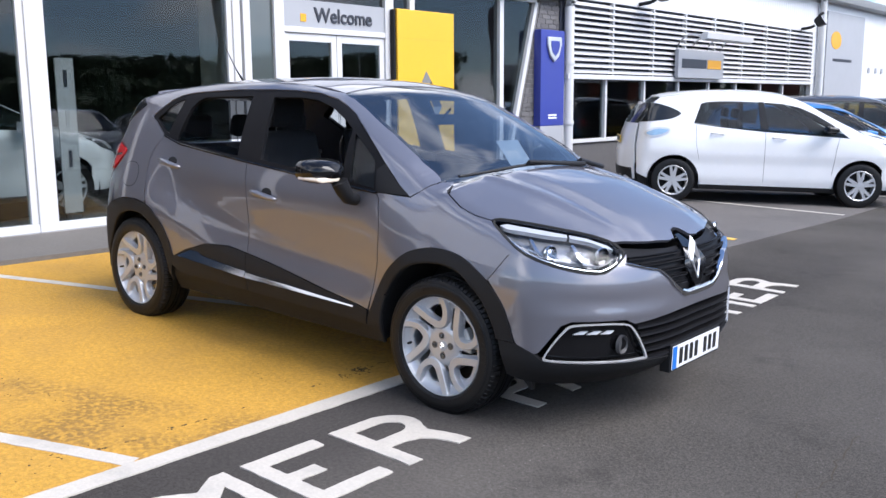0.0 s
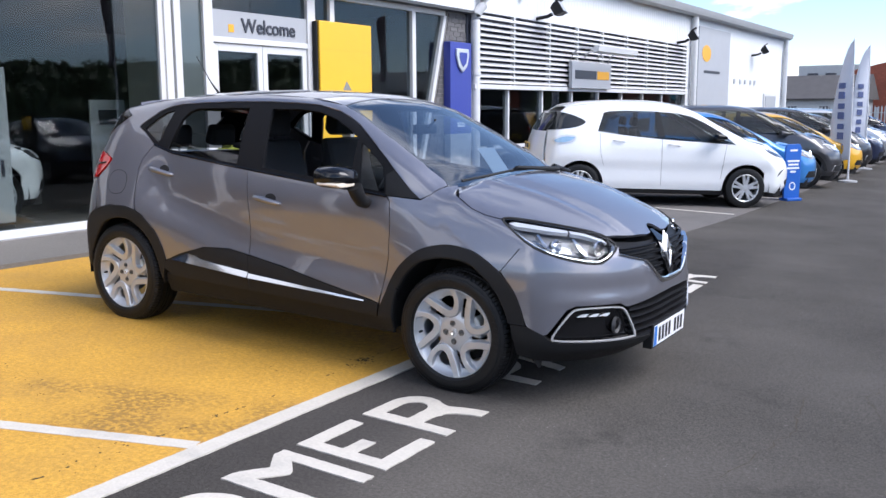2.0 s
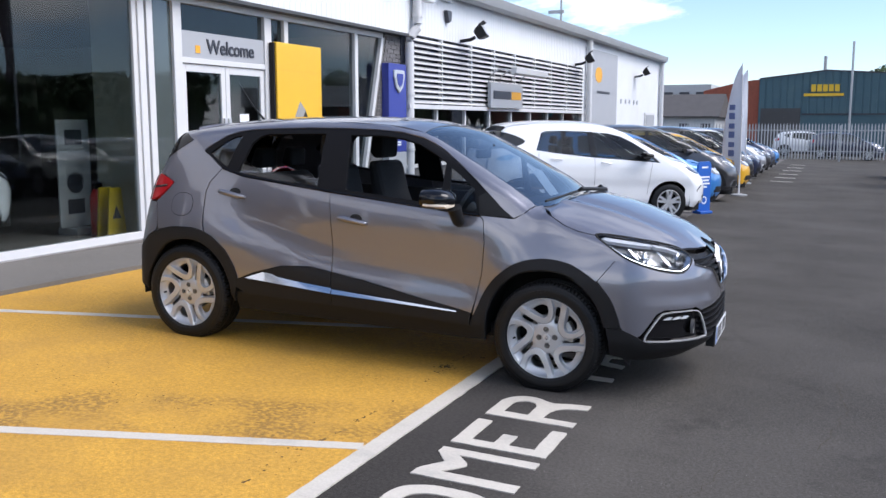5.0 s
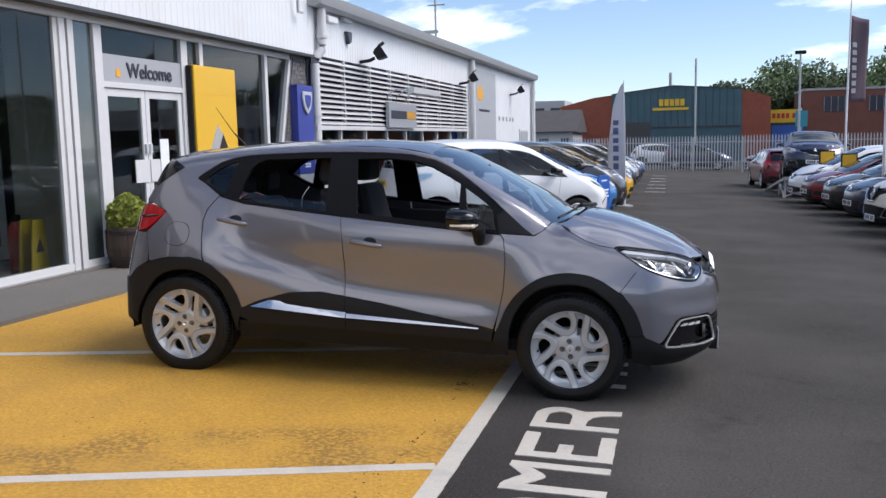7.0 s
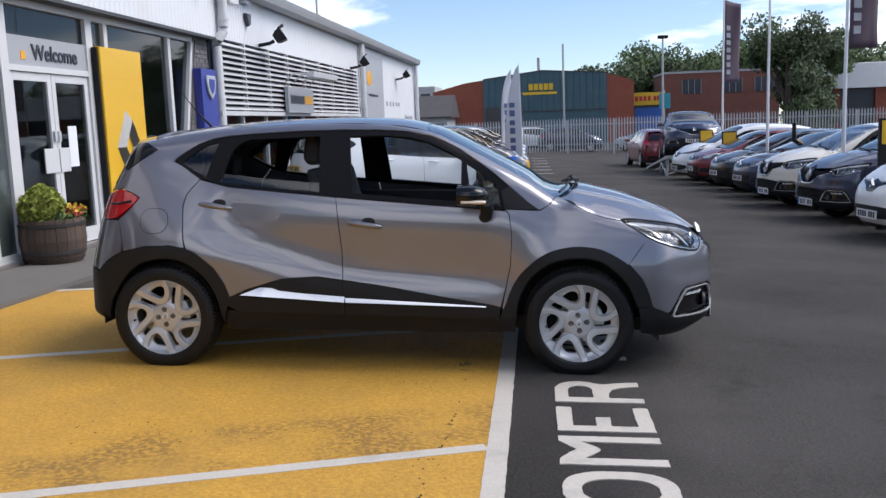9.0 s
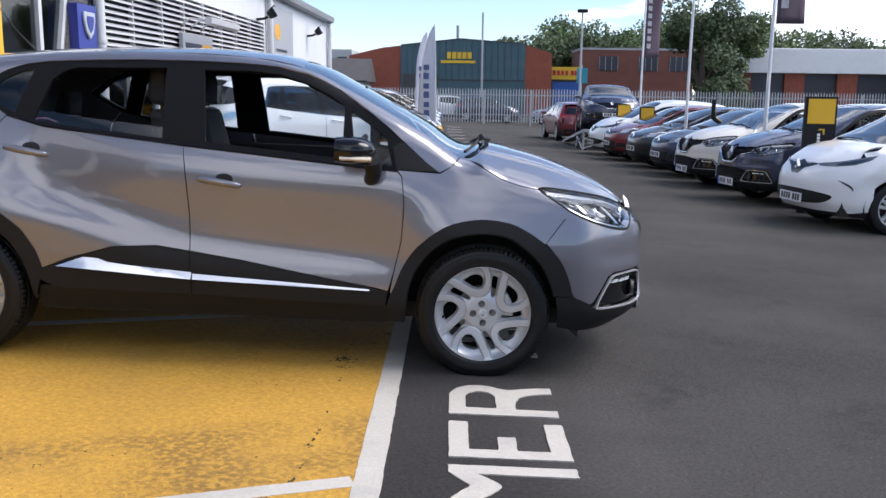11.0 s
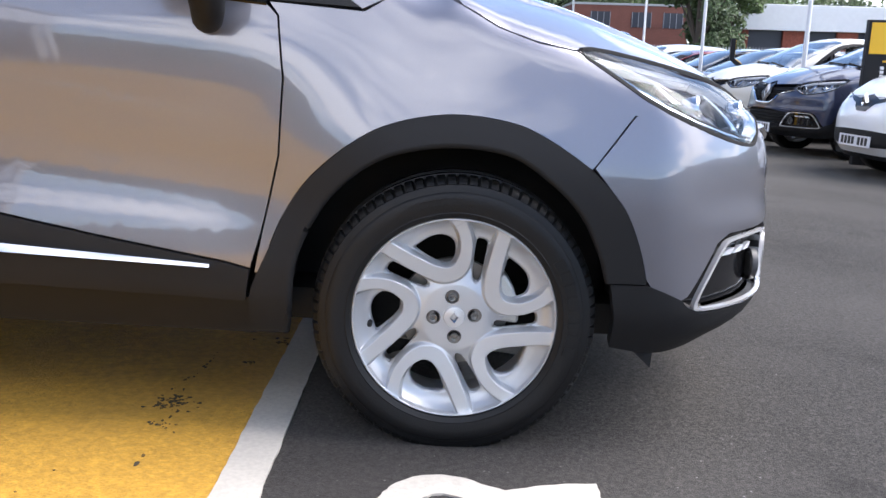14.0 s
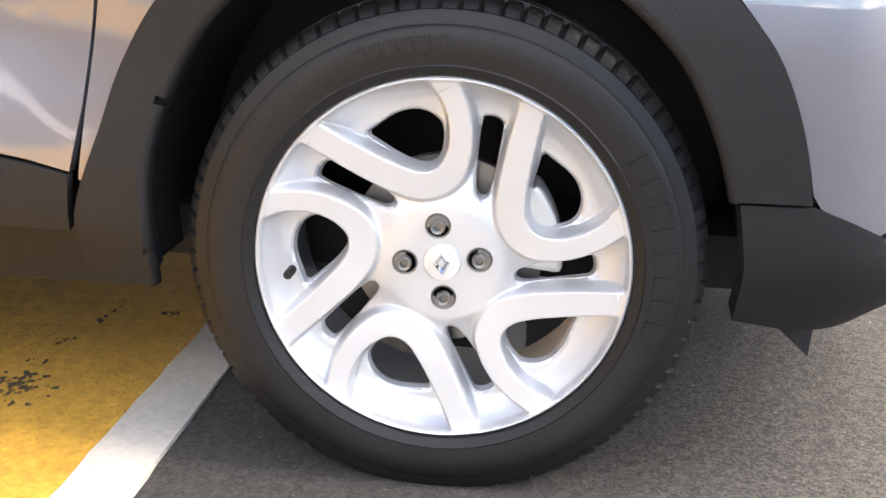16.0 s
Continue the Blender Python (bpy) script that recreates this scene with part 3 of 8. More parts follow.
BELT = [(-2.362, 1.190), (-2.184, 1.146), (-1.85, 1.115), (-1.495, 1.084), (-0.9, 1.038), (-0.452, 1.006)]
DLO_TOP = [(-0.245, 1.006), (-0.312, 1.052), (-0.40, 1.128), (-0.502, 1.214), (-0.63, 1.307), (-0.743, 1.379), (-0.83, 1.422), (-0.916, 1.455), (-1.072, 1.484), (-1.25, 1.493), (-1.475, 1.494), (-1.75, 1.488),
           (-2.011, 1.474), (-2.2, 1.460), (-2.301, 1.442), (-2.39, 1.41), (-2.47, 1.36), (-2.53, 1.318), (-2.545, 1.302), (-2.53, 1.29), (-2.49, 1.272)]
SCREEN_EDGE = [(-0.15, 0.70), (-0.32, 0.675), (-0.52, 0.645), (-0.72, 0.612), (-0.86, 0.588), (-0.95, 0.573)]
ROOF_EDGE = [(-0.95, 0.573), (-1.2, 0.585), (-1.6, 0.60), (-2.0, 0.595), (-2.4, 0.578), (-2.75, 0.552)]
LAMP = [(-61.4, 0.944), (-58, 0.951), (-47.4, 0.930), (-35.6, 0.899), (-29.5, 0.866), (-27.4, 0.821), (-32.6, 0.762), (-35, 0.742), (-40.5, 0.752), (-48.2, 0.788), (-53.5, 0.831), (-57.8, 0.894)]
HOOD_NOSE = [(-29.5, 0.868), (-17.3, 0.848), (-8.5, 0.838), (-5.0, 0.842), (-2.5, 0.872), (0, 0.878)]
CHROME_LINE = [(-28.6, 0.787), (-23.3, 0.762), (-18.4, 0.743), (-15.8, 0.711), (-12.5, 0.66), (-9.9, 0.628), (-7.5, 0.612), (0, 0.608)]
FOG = [(-48.2, 0.372), (-43.2, 0.510), (-41.2, 0.530), (-29.1, 0.532), (-26.6, 0.503), (-22.4, 0.362), (-23.2, 0.350), (-46.6, 0.356)]
LOWER_TOP = [(-26.0, 0.517), (-18, 0.530), (-11.2, 0.538), (0, 0.541)]


def to_side(points, up=None):
    """(x, Y) points of the top, as (x, z) of the side view."""
    return [(p[0], p[2]) for p in CAPTUR.from_top(points)]


def angles(p3):
    return [(math.degrees(math.atan2(y, x - CAPTUR.middle)), z) for x, y, z in p3]


def gap(points, d):
    """An outline drawn in by d, to leave a joint."""
    p = [np.array(q, float) for q in points]
    area = sum(p[i - 1][0] * p[i][1] - p[i][0] * p[i - 1][1] for i in range(len(p)))
    s = 1 if area > 0 else -1
    out = []
    for i in range(len(p)):
        a, b = p[i] - p[i - 1], p[(i + 1) % len(p)] - p[i]
        n = s * (np.array((-a[1], a[0])) / (np.linalg.norm(a) + 1e-9) + np.array((-b[1], b[0])) / (np.linalg.norm(b) + 1e-9))
        k = np.linalg.norm(n)
        out.append(tuple(p[i] + (n / k * d if k > 1e-6 else 0)))
    return out


def spline(points, n=6):
    """A smooth open line through the points."""
    p = np.array([points[0], *points, points[-1]], float)
    out = []
    for i in range(1, len(p) - 2):
        for t in np.arange(n) / n:
            a, b, c, d = p[i - 1:i + 3]
            out.append(tuple(0.5 * (2 * b + (c - a) * t + (2 * a - 5 * b + 4 * c - d) * t * t + (3 * b - a - 3 * c + d) * t ** 3)))
    return out + [tuple(points[-1])]


def strip(project, line, width, lift, thick, mirror=False, front=False):
    """A narrow raised band along an open line on the body."""
    front = front or project == CAPTUR.from_front
    line = resample(line, np.array((2.0, 0.03) if front else (0.03, 0.03)), closed=False)
    c = project(np.array(line))
    g = Geo()
    v, f = [], []
    for i in range(len(c)):
        t = c[min(i + 1, len(c) - 1)] - c[max(i - 1, 0)]
        t = t / (np.linalg.norm(t) + 1e-9)
        o = np.array((c[i][0] + 0.8, c[i][1], 0)) if front else np.array((0, c[i][1], 0))
        o = o / (np.linalg.norm(o) + 1e-9)
        s = np.cross(t, o)
        s /= np.linalg.norm(s) + 1e-9
        w = width[i * (len(width) - 1) // max(1, len(c) - 1)] if isinstance(width, list) else width
        for a, b in ((-0.5, -thick), (-0.5, lift * 0.4), (-0.2, lift), (0.2, lift), (0.5, lift * 0.4), (0.5, -thick)):
            v.append(c[i] + s * a * w + o * b)
    for i in range(len(c) - 1):
        f += [(i * 6 + j, i * 6 + j + 1, i * 6 + j + 7, i * 6 + j + 6) for j in range(5)]
    f += [tuple(range(6)), tuple(range((len(c) - 1) * 6, len(c) * 6))]
    g.add(v, f)
    if mirror:
        g.v = [(x, -y, z) for x, y, z in g.v]
    return g


# -- wheel: disc at the back, rim, tyre; its outer face looks to -y --
def rim_geo():
    """The alloy face: five large openings, each in a raised band that runs out to the lip, and five slots between."""
    k = 0.001
    big = [(-106, 159), (-90, 171), (-70, 186), (-52, 193), (-33, 194), (-17, 188), (-5, 177), (-2, 160), (-4, 140), (-10, 128), (-24, 122), (-42, 125), (-64, 134), (-86, 147)]
    slot = [(42, 187), (47, 191), (62, 189), (70, 182), (70, 174), (64, 130), (59, 98), (55, 86), (48, 81), (40, 86), (37, 97), (38, 144)]
    band = [(-0.188, 0.174), (-0.172, 0.166), (-0.118, 0.135), (-0.062, 0.107), (-0.026, 0.098), (0.006, 0.112), (0.0195, 0.148), (0.0190, 0.182), (0.009, 0.214), (-0.008, 0.240)]
    half = curve_of([(0.0, 0.0145), (0.25, 0.0165), (0.5, 0.0175), (0.62, 0.0165), (0.75, 0.0140), (0.9, 0.0135), (1.0, 0.0150)])
    turn = lambda p, a: (p[0] * math.cos(a) - p[1] * math.sin(a), p[0] * math.sin(a) + p[1] * math.cos(a))
    big, slot = ([(a * k, b * k) for a, b in o] for o in (big, slot))
    circle = lambda rr, n: [(rr * math.cos(2 * math.pi * i / n), rr * math.sin(2 * math.pi * i / n)) for i in range(n)]
    lines, holes, bands = [circle(rr, n) for rr, n in ((0.2365, 140), (0.2315, 140), (0.070, 60))], [], []
    for s in range(5):
        a = s * math.radians(-72)
        for o in (big, slot):
            holes.append(rounded([turn(p, a) for p in o], 1))
            lines.append(gap(resample(holes[-1], np.array((0.006, 0.006))), -0.0035))
        bands.append(np.array(resample(rounded([turn(p, a) for p in band], 3, False), np.array((0.0015, 0.0015)), False)))
    wide = [half(np.linspace(0, 1, len(b))) for b in bands]
    for line, w in zip(bands, wide):      # mesh lines along the bands' shoulders
        keep = np.hypot(*line.T) < 0.2285
        c, w = line[keep][::3], w[keep][::3]
        t = np.gradient(c, axis=0)
        t = np.stack([-t[:, 1], t[:, 0]], 1) / np.linalg.norm(t, axis=1)[:, None]
        for d in (0.0, 0.0065):
            lines.append([tuple(p) for p in np.concatenate([c + t * (w + d)[:, None], (c - t * (w + d)[:, None])[::-1]])])
    v, f = fill([circle(0.2405, 140), *lines, *holes], 0.0030, len(holes))
    hole_pts = [np.array(resample(q, np.array((0.003, 0.003)))) for q in holes]
    far = lambda p, sets: np.min([np.min(np.hypot(p[:, None, 0] - h[None, :, 0], p[:, None, 1] - h[None, :, 1]), axis=1) for h in sets], axis=0)

    def beyond(p):                        # distance past the edge of the nearest band
        return np.min([np.min(np.hypot(p[:, None, 0] - b[None, :, 0], p[:, None, 1] - b[None, :, 1]) - w[None, :], axis=1) for b, w in zip(bands, wide)], axis=0)

    def height(p):
        r = np.linalg.norm(p, axis=1)
        dish = curve_of([(0, -0.024), (0.05, -0.024), (0.075, -0.0255), (0.10, -0.033), (0.13, -0.039), (0.2, -0.035), (0.2315, -0.0125), (0.2365, 0.002), (0.2405, -0.003)])(r)
        crest = curve_of([(0, -0.024), (0.06, -0.024), (0.085, -0.0215), (0.12, -0.0165), (0.16, -0.0115), (0.2, -0.007), (0.232, -0.001), (0.2365, 0.002), (0.2405, -0.003)])(r)
        b = np.clip((0.0070 - beyond(p)) / 0.0075, 0, 1)
        b = b * b * (3 - 2 * b)
        return dish + (crest - dish) * b - 0.005 * np.clip(1 - far(p, hole_pts) / 0.0036, 0, 1) ** 2
    h = height(v)
    ex, ez = np.array((0.0008, 0)), np.array((0, 0.0008))
    hx, hz = (height(v + ex) - height(v - ex)) / 0.0016, (height(v + ez) - height(v - ez)) / 0.0016
    normal = np.stack([-hx, -np.ones(len(v)), -hz], 1)
    normal /= np.linalg.norm(normal, axis=1)[:, None]
    g = Geo()
    area = lambda t: sum(v[t[i - 1]][0] * v[t[i]][1] - v[t[i]][0] * v[t[i - 1]][1] for i in range(len(t)))
    g.add([(p[0], -hh, p[1]) for p, hh in zip(v, h)], [t if area(t) > 0 else t[::-1] for t in f])
    g.n = {i: tuple(q) for i, q in enumerate(normal)}
    for o in holes:                       # the walls of the openings
        n = len(o)
        c = np.array(o).mean(0)
        vs = []
        for (x, z) in o:
            vs.append((x, -h[np.argmin(np.hypot(v[:, 0] - x, v[:, 1] - z))], z))
        for (x, z) in o:
            q = c + (np.array((x, z)) - c) * 0.93
            vs.append((q[0], 0.05, q[1]))
        g.add(vs, [(i, (i + 1) % n, n + (i + 1) % n, n + i) for i in range(n)])
    g.lathe([(0.2405, 0.003), (0.243, 0.006), (0.24, 0.012), (0.228, 0.02), (0.221, 0.19), (0.232, 0.205)], 96)
    return g


def tyre_geo(r=0.336, w=0.205, rim=0.239, steps=492):
    h = w / 2
    side = [(rim, 0.004), (rim + 0.003, -0.003), (rim + 0.010, -0.008), (rim + 0.0135, -0.0105), (rim + 0.0155, -0.0092), (rim + 0.034, -0.0125), (rim + 0.046, -0.0125), (rim + 0.056, -0.0105),
            (rim + 0.060, -0.0085), (rim + 0.0615, -0.0065), (r - 0.024, -0.004), (r - 0.0195, -0.0015), (r - 0.018, 0.002), (r - 0.012, 0.006), (r - 0.005, 0.015), (r - 0.002, 0.028), (r - 0.001, 0.045), (r - 0.009, 0.047), (r - 0.009, 0.053), (r, 0.055), (r, 0.085), (r - 0.009, 0.087), (r - 0.009, 0.095), (r, 0.097)]
    prof = side + [(a, w - b) for a, b in side[::-1]]
    n = len(side)

    def shape(s, j):                      # narrow cuts between the shoulder blocks
        j = min(j, 2 * n - 1 - j)
        return 1 - 0.020 if prof[j][0] > r - 0.0185 and j < n - 7 and s % 6 == 0 else 1
    return Geo().lathe(prof, steps, shape=shape)


RIM_MESH = mesh_of("rim", rim_geo(), ALLOY, 35)
TYRE_MESH = mesh_of("tyre", tyre_geo(), RUBBER, 30)


def sidewall_marks(wheel):
    """Moulded lettering on the tyre, as plain low bars: a maker's word and a size."""
    for start, n, step, r0, r1, wide in ((30, 8, -6.4, 0.264, 0.290, 4.2), (110, 6, -4.0, 0.272, 0.288, 2.6)):
        for i in range(n):
            a0, a1 = radians(start + i * step), radians(start + i * step + wide)
            g = Geo()
            g.add([(rr * math.cos(a), y, rr * math.sin(a)) for y in (-0.0143, -0.008) for rr in (r0, r1) for a in (a0, a1)],
                  [(0, 2, 3, 1), (4, 5, 7, 6), (0, 1, 5, 4), (2, 6, 7, 3), (0, 4, 6, 2), (1, 3, 7, 5)])
            part("sidewall_mark", g, RUBBER, wheel)



def captur_wheel(car, x, side):
    """side: -1 right, 1 left. The wheel's outer face lies at y = 0.865 from the middle."""
    m = pose(x, side * 0.865, 0.317, 0, 0, 0 if side < 0 else 180) @ Matrix.Scale(1.0, 4)
    g = Geo().lathe([(0.03, 0.062), (0.07, 0.062), (0.072, 0.075), (0.13, 0.075), (0.131, 0.09), (0.128, 0.1), (0.03, 0.1)], 48)
    wheel = part("wheel", g, DISC, car, "silver alloy wheel with black tyre", 30, at=m)
    for name, me in (("rim", RIM_MESH), ("tyre", TYRE_MESH)):
        o = new(name, me)
        o.parent = wheel
    cap = Geo().lathe([(0.0, 0.007), (0.018, 0.0075), (0.0235, 0.009), (0.025, 0.013), (0.024, 0.016)], 32)
    part("hub_cap", cap, SILVER, wheel, smooth=40, at=pose(0, 0.0105, 0))
    d = [(0.001, 0.0165), (0.012, 0.002), (0.002, -0.0165), (-0.011, -0.003)]
    e = [(x * 0.45, z * 0.45) for x, z in d]
    gd = Geo()
    gd.add([(x, 0.0075, z) for x, z in d] + [(x, 0.002, z) for x, z in [((a[0] + b[0]) / 2, (a[1] + b[1]) / 2) for a, b in zip(d, e)]] + [(x, 0.006, z) for x, z in e],
           [(i, (i + 1) % 4, 4 + (i + 1) % 4, 4 + i) for i in range(4)] + [(4 + i, 4 + (i + 1) % 4, 8 + (i + 1) % 4, 8 + i) for i in range(4)])
    part("badge", gd, CHROME, wheel, at=pose(0, 0.0105, 0))
    for a in (98, 7, -86, 184):
        c, s = 0.0485 * math.cos(radians(a)), 0.0485 * math.sin(radians(a))
        well = Geo().lathe([(0.0, 0.0135), (0.0140, 0.0135), (0.0150, 0.0125), (0.0168, 0.0120), (0.0172, 0.015)], 24)
        b = part("bolt_well", well, DISC, wheel, smooth=30, at=pose(c, 0.0105, s))
        head = Geo().lathe([(0.0, 0.009), (0.0045, 0.0085), (0.0052, 0.002), (0.0085, 0.001), (0.0098, 0.003), (0.0100, 0.012)], 12)
        part("bolt", head, BOLT, wheel, at=pose(c, 0.0135, s))
    cal = Geo()
    pts = [(0.155 * math.cos(radians(t)), 0.155 * math.sin(radians(t))) for t in range(-6, 48, 6)] + [(0.095 * math.cos(radians(t)), 0.095 * math.sin(radians(t))) for t in range(42, -12, -6)]
    cal.prism(pts, 0.048, 0.12, "y")
    part("brake_caliper", cal, CALIPER, wheel, bevel=0.008)
    if side < 0 and x > -1:
        sidewall_marks(wheel)
    part("valve", Geo().tube([(-0.196, 0.02, -0.022), (-0.196, -0.004, -0.022)], 0.006, 10), BLACK_PLASTIC, wheel, smooth=40)
    return wheel


def build_captur():
    car = thing("car", "grey metallic compact crossover with black cladding, parked across a yellow bay", "car")
    P, S, T, F = part, CAPTUR.from_side, CAPTUR.from_top, CAPTUR.from_front
    fine = (0.028, 0.028)

    def blade(p):                          # the chrome strip leans out at its foot
        v = S(p)
        v[:, 1] -= 0.48 * (0.44 + 0.05 * np.clip((-0.6 - v[:, 0]) / 0.85, 0, 1.6) - v[:, 2])
        return v
    screen = to_side(SCREEN_EDGE)
    roof = to_side(ROOF_EDGE)
    hood_cut = [(-0.125, 1.078), (-0.09, 1.062), (-0.024, 1.03), (0.061, 0.985), (0.15, 0.957), (0.235, 0.944)]
    lamp3 = F(np.array(LAMP))
    lamp_side = [(p[0], p[2]) for p in lamp3]
    # painted side frame: pillars, roof rail and rear quarter in one sheet
    frame_line = ([(-0.15, 1.080)] + screen + roof[1:] + [(-2.82, 1.40), (-2.90, 1.27), (-2.955, 1.15), (-2.93, 1.122), (-2.874, 1.132), (-2.80, 1.105), (-2.745, 1.076), (-2.80, 1.012), (-2.885, 0.935), (-2.875, 0.91), (-2.856, 0.80), (-2.85, 0.742)]
                  + [(-2.7, 0.778), (-2.536, 0.783), (-2.446, 0.764)] + [(x - 0.004, z) for x, z in REAR_CUT[1:]] + [(-2.43, 1.232)] + DLO_TOP[::-1] + [(-0.19, 1.035)])
    front_door = B_CUT[::-1][:-1] + BELT[3:] + FRONT_CUT[1:-1] + CLAD_EDGE[4:][::-1][:-1]
    rear_door = REAR_CUT[:-1] + BELT[:3] + B_CUT + CLAD_EDGE[:4][::-1] + ARCH_R[5:-1][::-1][:-1]
    fender = [(-0.448, 1.009), (-0.24, 1.002), (-0.18, 1.042), (-0.15, 1.074)] + hood_cut + [lamp_side[0]] + lamp_side[11:8:-1] + [(0.375, 0.808), (0.29, 0.69)] + spline(ARCH_F[::-1][3:]) + [(-0.466, 0.405)] + FRONT_CUT[1:-1][::-1]
    for mir in (False, True):
        k = dict(mirror=mir)
        P("side_frame", panel(S, frame_line, fine, **k), PAINT, car, smooth=40)
        P("front_wing", panel(S, gap(fender, 0.0022), fine, **k), PAINT, car, smooth=40)
        d1 = P("front_door", panel(S, gap(front_door, 0.0028), fine, **k), PAINT, car, smooth=40)
        d2 = P("rear_door", panel(S, gap(rear_door, 0.0028), fine, **k), PAINT, car, smooth=40)
        # black lower doors, sills
        for d, edge, cut in ((d1, CLAD_EDGE[4:], [(-0.484, 0.335), (-1.437, 0.355)]), (d2, CLAD_EDGE[:5], [(-1.439, 0.355), (-2.1, 0.36), (-2.19, 0.40)])):
            P("door_cladding", panel(S, gap(edge + cut, 0.002), fine, lift=0.006, **k), BLACK_PLASTIC, d, "black plastic cladding", 40)
        P("sill", panel(S, [(-2.21, 0.30), (-2.19, 0.365), (-1.43, 0.35), (-0.47, 0.335), (-0.47, 0.235), (-2.21, 0.235)], (0.06, 0.04), lift=-0.012, **k), BLACK_PLASTIC, car, smooth=40)
        # chrome strip, a blade at its rear end
        P("chrome_strip", panel(blade, [(-0.564, 0.412), (-0.564, 0.4195), (-1.432, 0.461), (-1.43, 0.434)], (0.05, 0.02), lift=0.006, depth=0.02, **k), CHROME, d1, "chrome sill strip", 40)
        P("chrome_strip", panel(blade, [(-1.438, 0.434), (-1.436, 0.467), (-1.72, 0.487), (-1.85, 0.500), (-1.90, 0.517), (-1.945, 0.529), (-2.0, 0.508), (-2.098, 0.472), (-1.95, 0.464), (-1.7, 0.45)], (0.03, 0.02), lift=0.006, depth=0.02, **k), CHROME, d2, "chrome sill strip", 40)
        # handles, each over a dark sheet that stands for the shade of its recess
        for d, hx, hz, tilt in ((d1, -1.31, 0.915, 7), (d2, -2.258, 1.024, 8)):
            p = S(np.array([(hx, hz)]))[0]
            m = pose(p[0], p[1], p[2], 0, -tilt * -1, 0)
            e = [(0.045 * math.cos(a), 0.036 * math.sin(a) + 0.004) for a in np.linspace(0, 2 * math.pi, 24, endpoint=False)]
            P("handle_recess", panel(S, [(hx + 0.022 + a * 0.95, hz + 0.012 + b * 0.75) for a, b in e], 0.02, lift=0.0015, depth=0.004, **k), UNDER, d, "dark handle recess", 60)
            bar = Geo()
            for i in range(0, 1):
                path = [(-0.104, -0.002, 0), (-0.098, -0.012, 0), (-0.06, -0.018, 0.001), (0.0, -0.021, 0.001), (0.06, -0.018, 0), (0.098, -0.010, -0.002), (0.104, 0.004, -0.003)]
                bar.tube(path, [0.009, 0.014, 0.017, 0.017, 0.016, 0.013, 0.007], 14)
            bar.v = [tuple(m @ Vector((x, y, z))) for x, y, z in bar.v]
            if mir:
                bar.v = [(x, -y, z) for x, y, z in bar.v]
            P("door_handle", bar, PAINT, d, "grey door handle", 50)
        # windows: black frames, panes
        win_f = [(-1.428, 1.452), (-1.20, 1.458), (-1.05, 1.447), (-0.92, 1.412), (-0.79, 1.352), (-0.722, 1.306), (-0.722, 1.055), (-1.39, 1.105)]
        tri = [(-0.690, 1.285), (-0.60, 1.228), (-0.51, 1.162), (-0.475, 1.028), (-0.655, 1.044)]
        win_r = [(-2.17, 1.37), (-2.12, 1.415), (-2.06, 1.437), (-1.615, 1.455), (-1.60, 1.113), (-2.0, 1.145), (-2.235, 1.172)]
        qtr = [(-2.49, 1.292), (-2.40, 1.365), (-2.33, 1.405), (-2.26, 1.42), (-2.285, 1.35), (-2.33, 1.205), (-2.39, 1.232)]
        surround = gap([(-2.362, 1.190)] + BELT[1:] + [(-0.245, 1.006)] + DLO_TOP[1:], 0.001)
        P("window_frame", panel(S, surround, (0.035, 0.035), lift=-0.006, depth=0.02, holes=(win_f, tri, win_r, qtr), **k), SATIN_BLACK, car, "gloss black window frames and pillars", 30)
        P("sail_panel", panel(S, [(-0.455, 1.012), (-0.250, 1.008), (-0.33, 1.063), (-0.43, 1.148), (-0.475, 1.12)], 0.04, lift=0.002, **k), BLACK_PLASTIC, car, smooth=40)
        P("quarter_pane", panel(S, tri, 0.06, lift=-0.012, depth=0.003, **k), CAR_GLASS, d1, smooth=60)
        lowered = [(-2.215, 1.226), (-2.0, 1.199), (-1.60, 1.167)] + win_r[-3:]        # the kerb-side panes are wound down
        P("rear_pane", panel(S, win_r if mir else lowered, 0.06, lift=-0.012, depth=0.003, **k), CAR_GLASS if mir else PRIVACY_GLASS, d2, smooth=60)
        P("quarter_pane", panel(S, qtr, 0.06, lift=-0.012, depth=0.003, **k), PRIVACY_GLASS, car, smooth=60)
        if mir:
            P("front_pane", panel(S, win_f, 0.06, lift=-0.012, depth=0.003, **k), CAR_GLASS, d1, smooth=60)
        P("belt_trim", strip(S, BELT, 0.014, 0.006, 0.004, mir), GLOSS_BLACK, car, smooth=40)
        # wheel arches
        for o, i in (([(-0.478, 0.252), (-0.478, 0.33), (-0.466, 0.385)] + ARCH_F[1:], [(-0.398, 0.255)] + ARCH_F_IN), (ARCH_R, ARCH_R_IN)):
            P("arch_cladding", panel(S, gap(spline(o) + spline(i)[::-1], 0.0005), (0.02, 0.02), lift=0.007, depth=0.05, **k), BLACK_PLASTIC, car, "black plastic wheel arch", 40)
            rim = resample(spline(i), np.array((0.015, 0.015)), closed=False)
            edge = Geo().tube([(p[0], p[1] + 0.004, p[2]) for p in S(np.array(rim))], 0.011, 10)
            if mir:
                edge.v = [(a, -b, c) for a, b, c in edge.v]
            P("arch_lip", edge, BLACK_PLASTIC, car, "rounded inner lip of the arch", 60)
        s = 1 if mir else -1
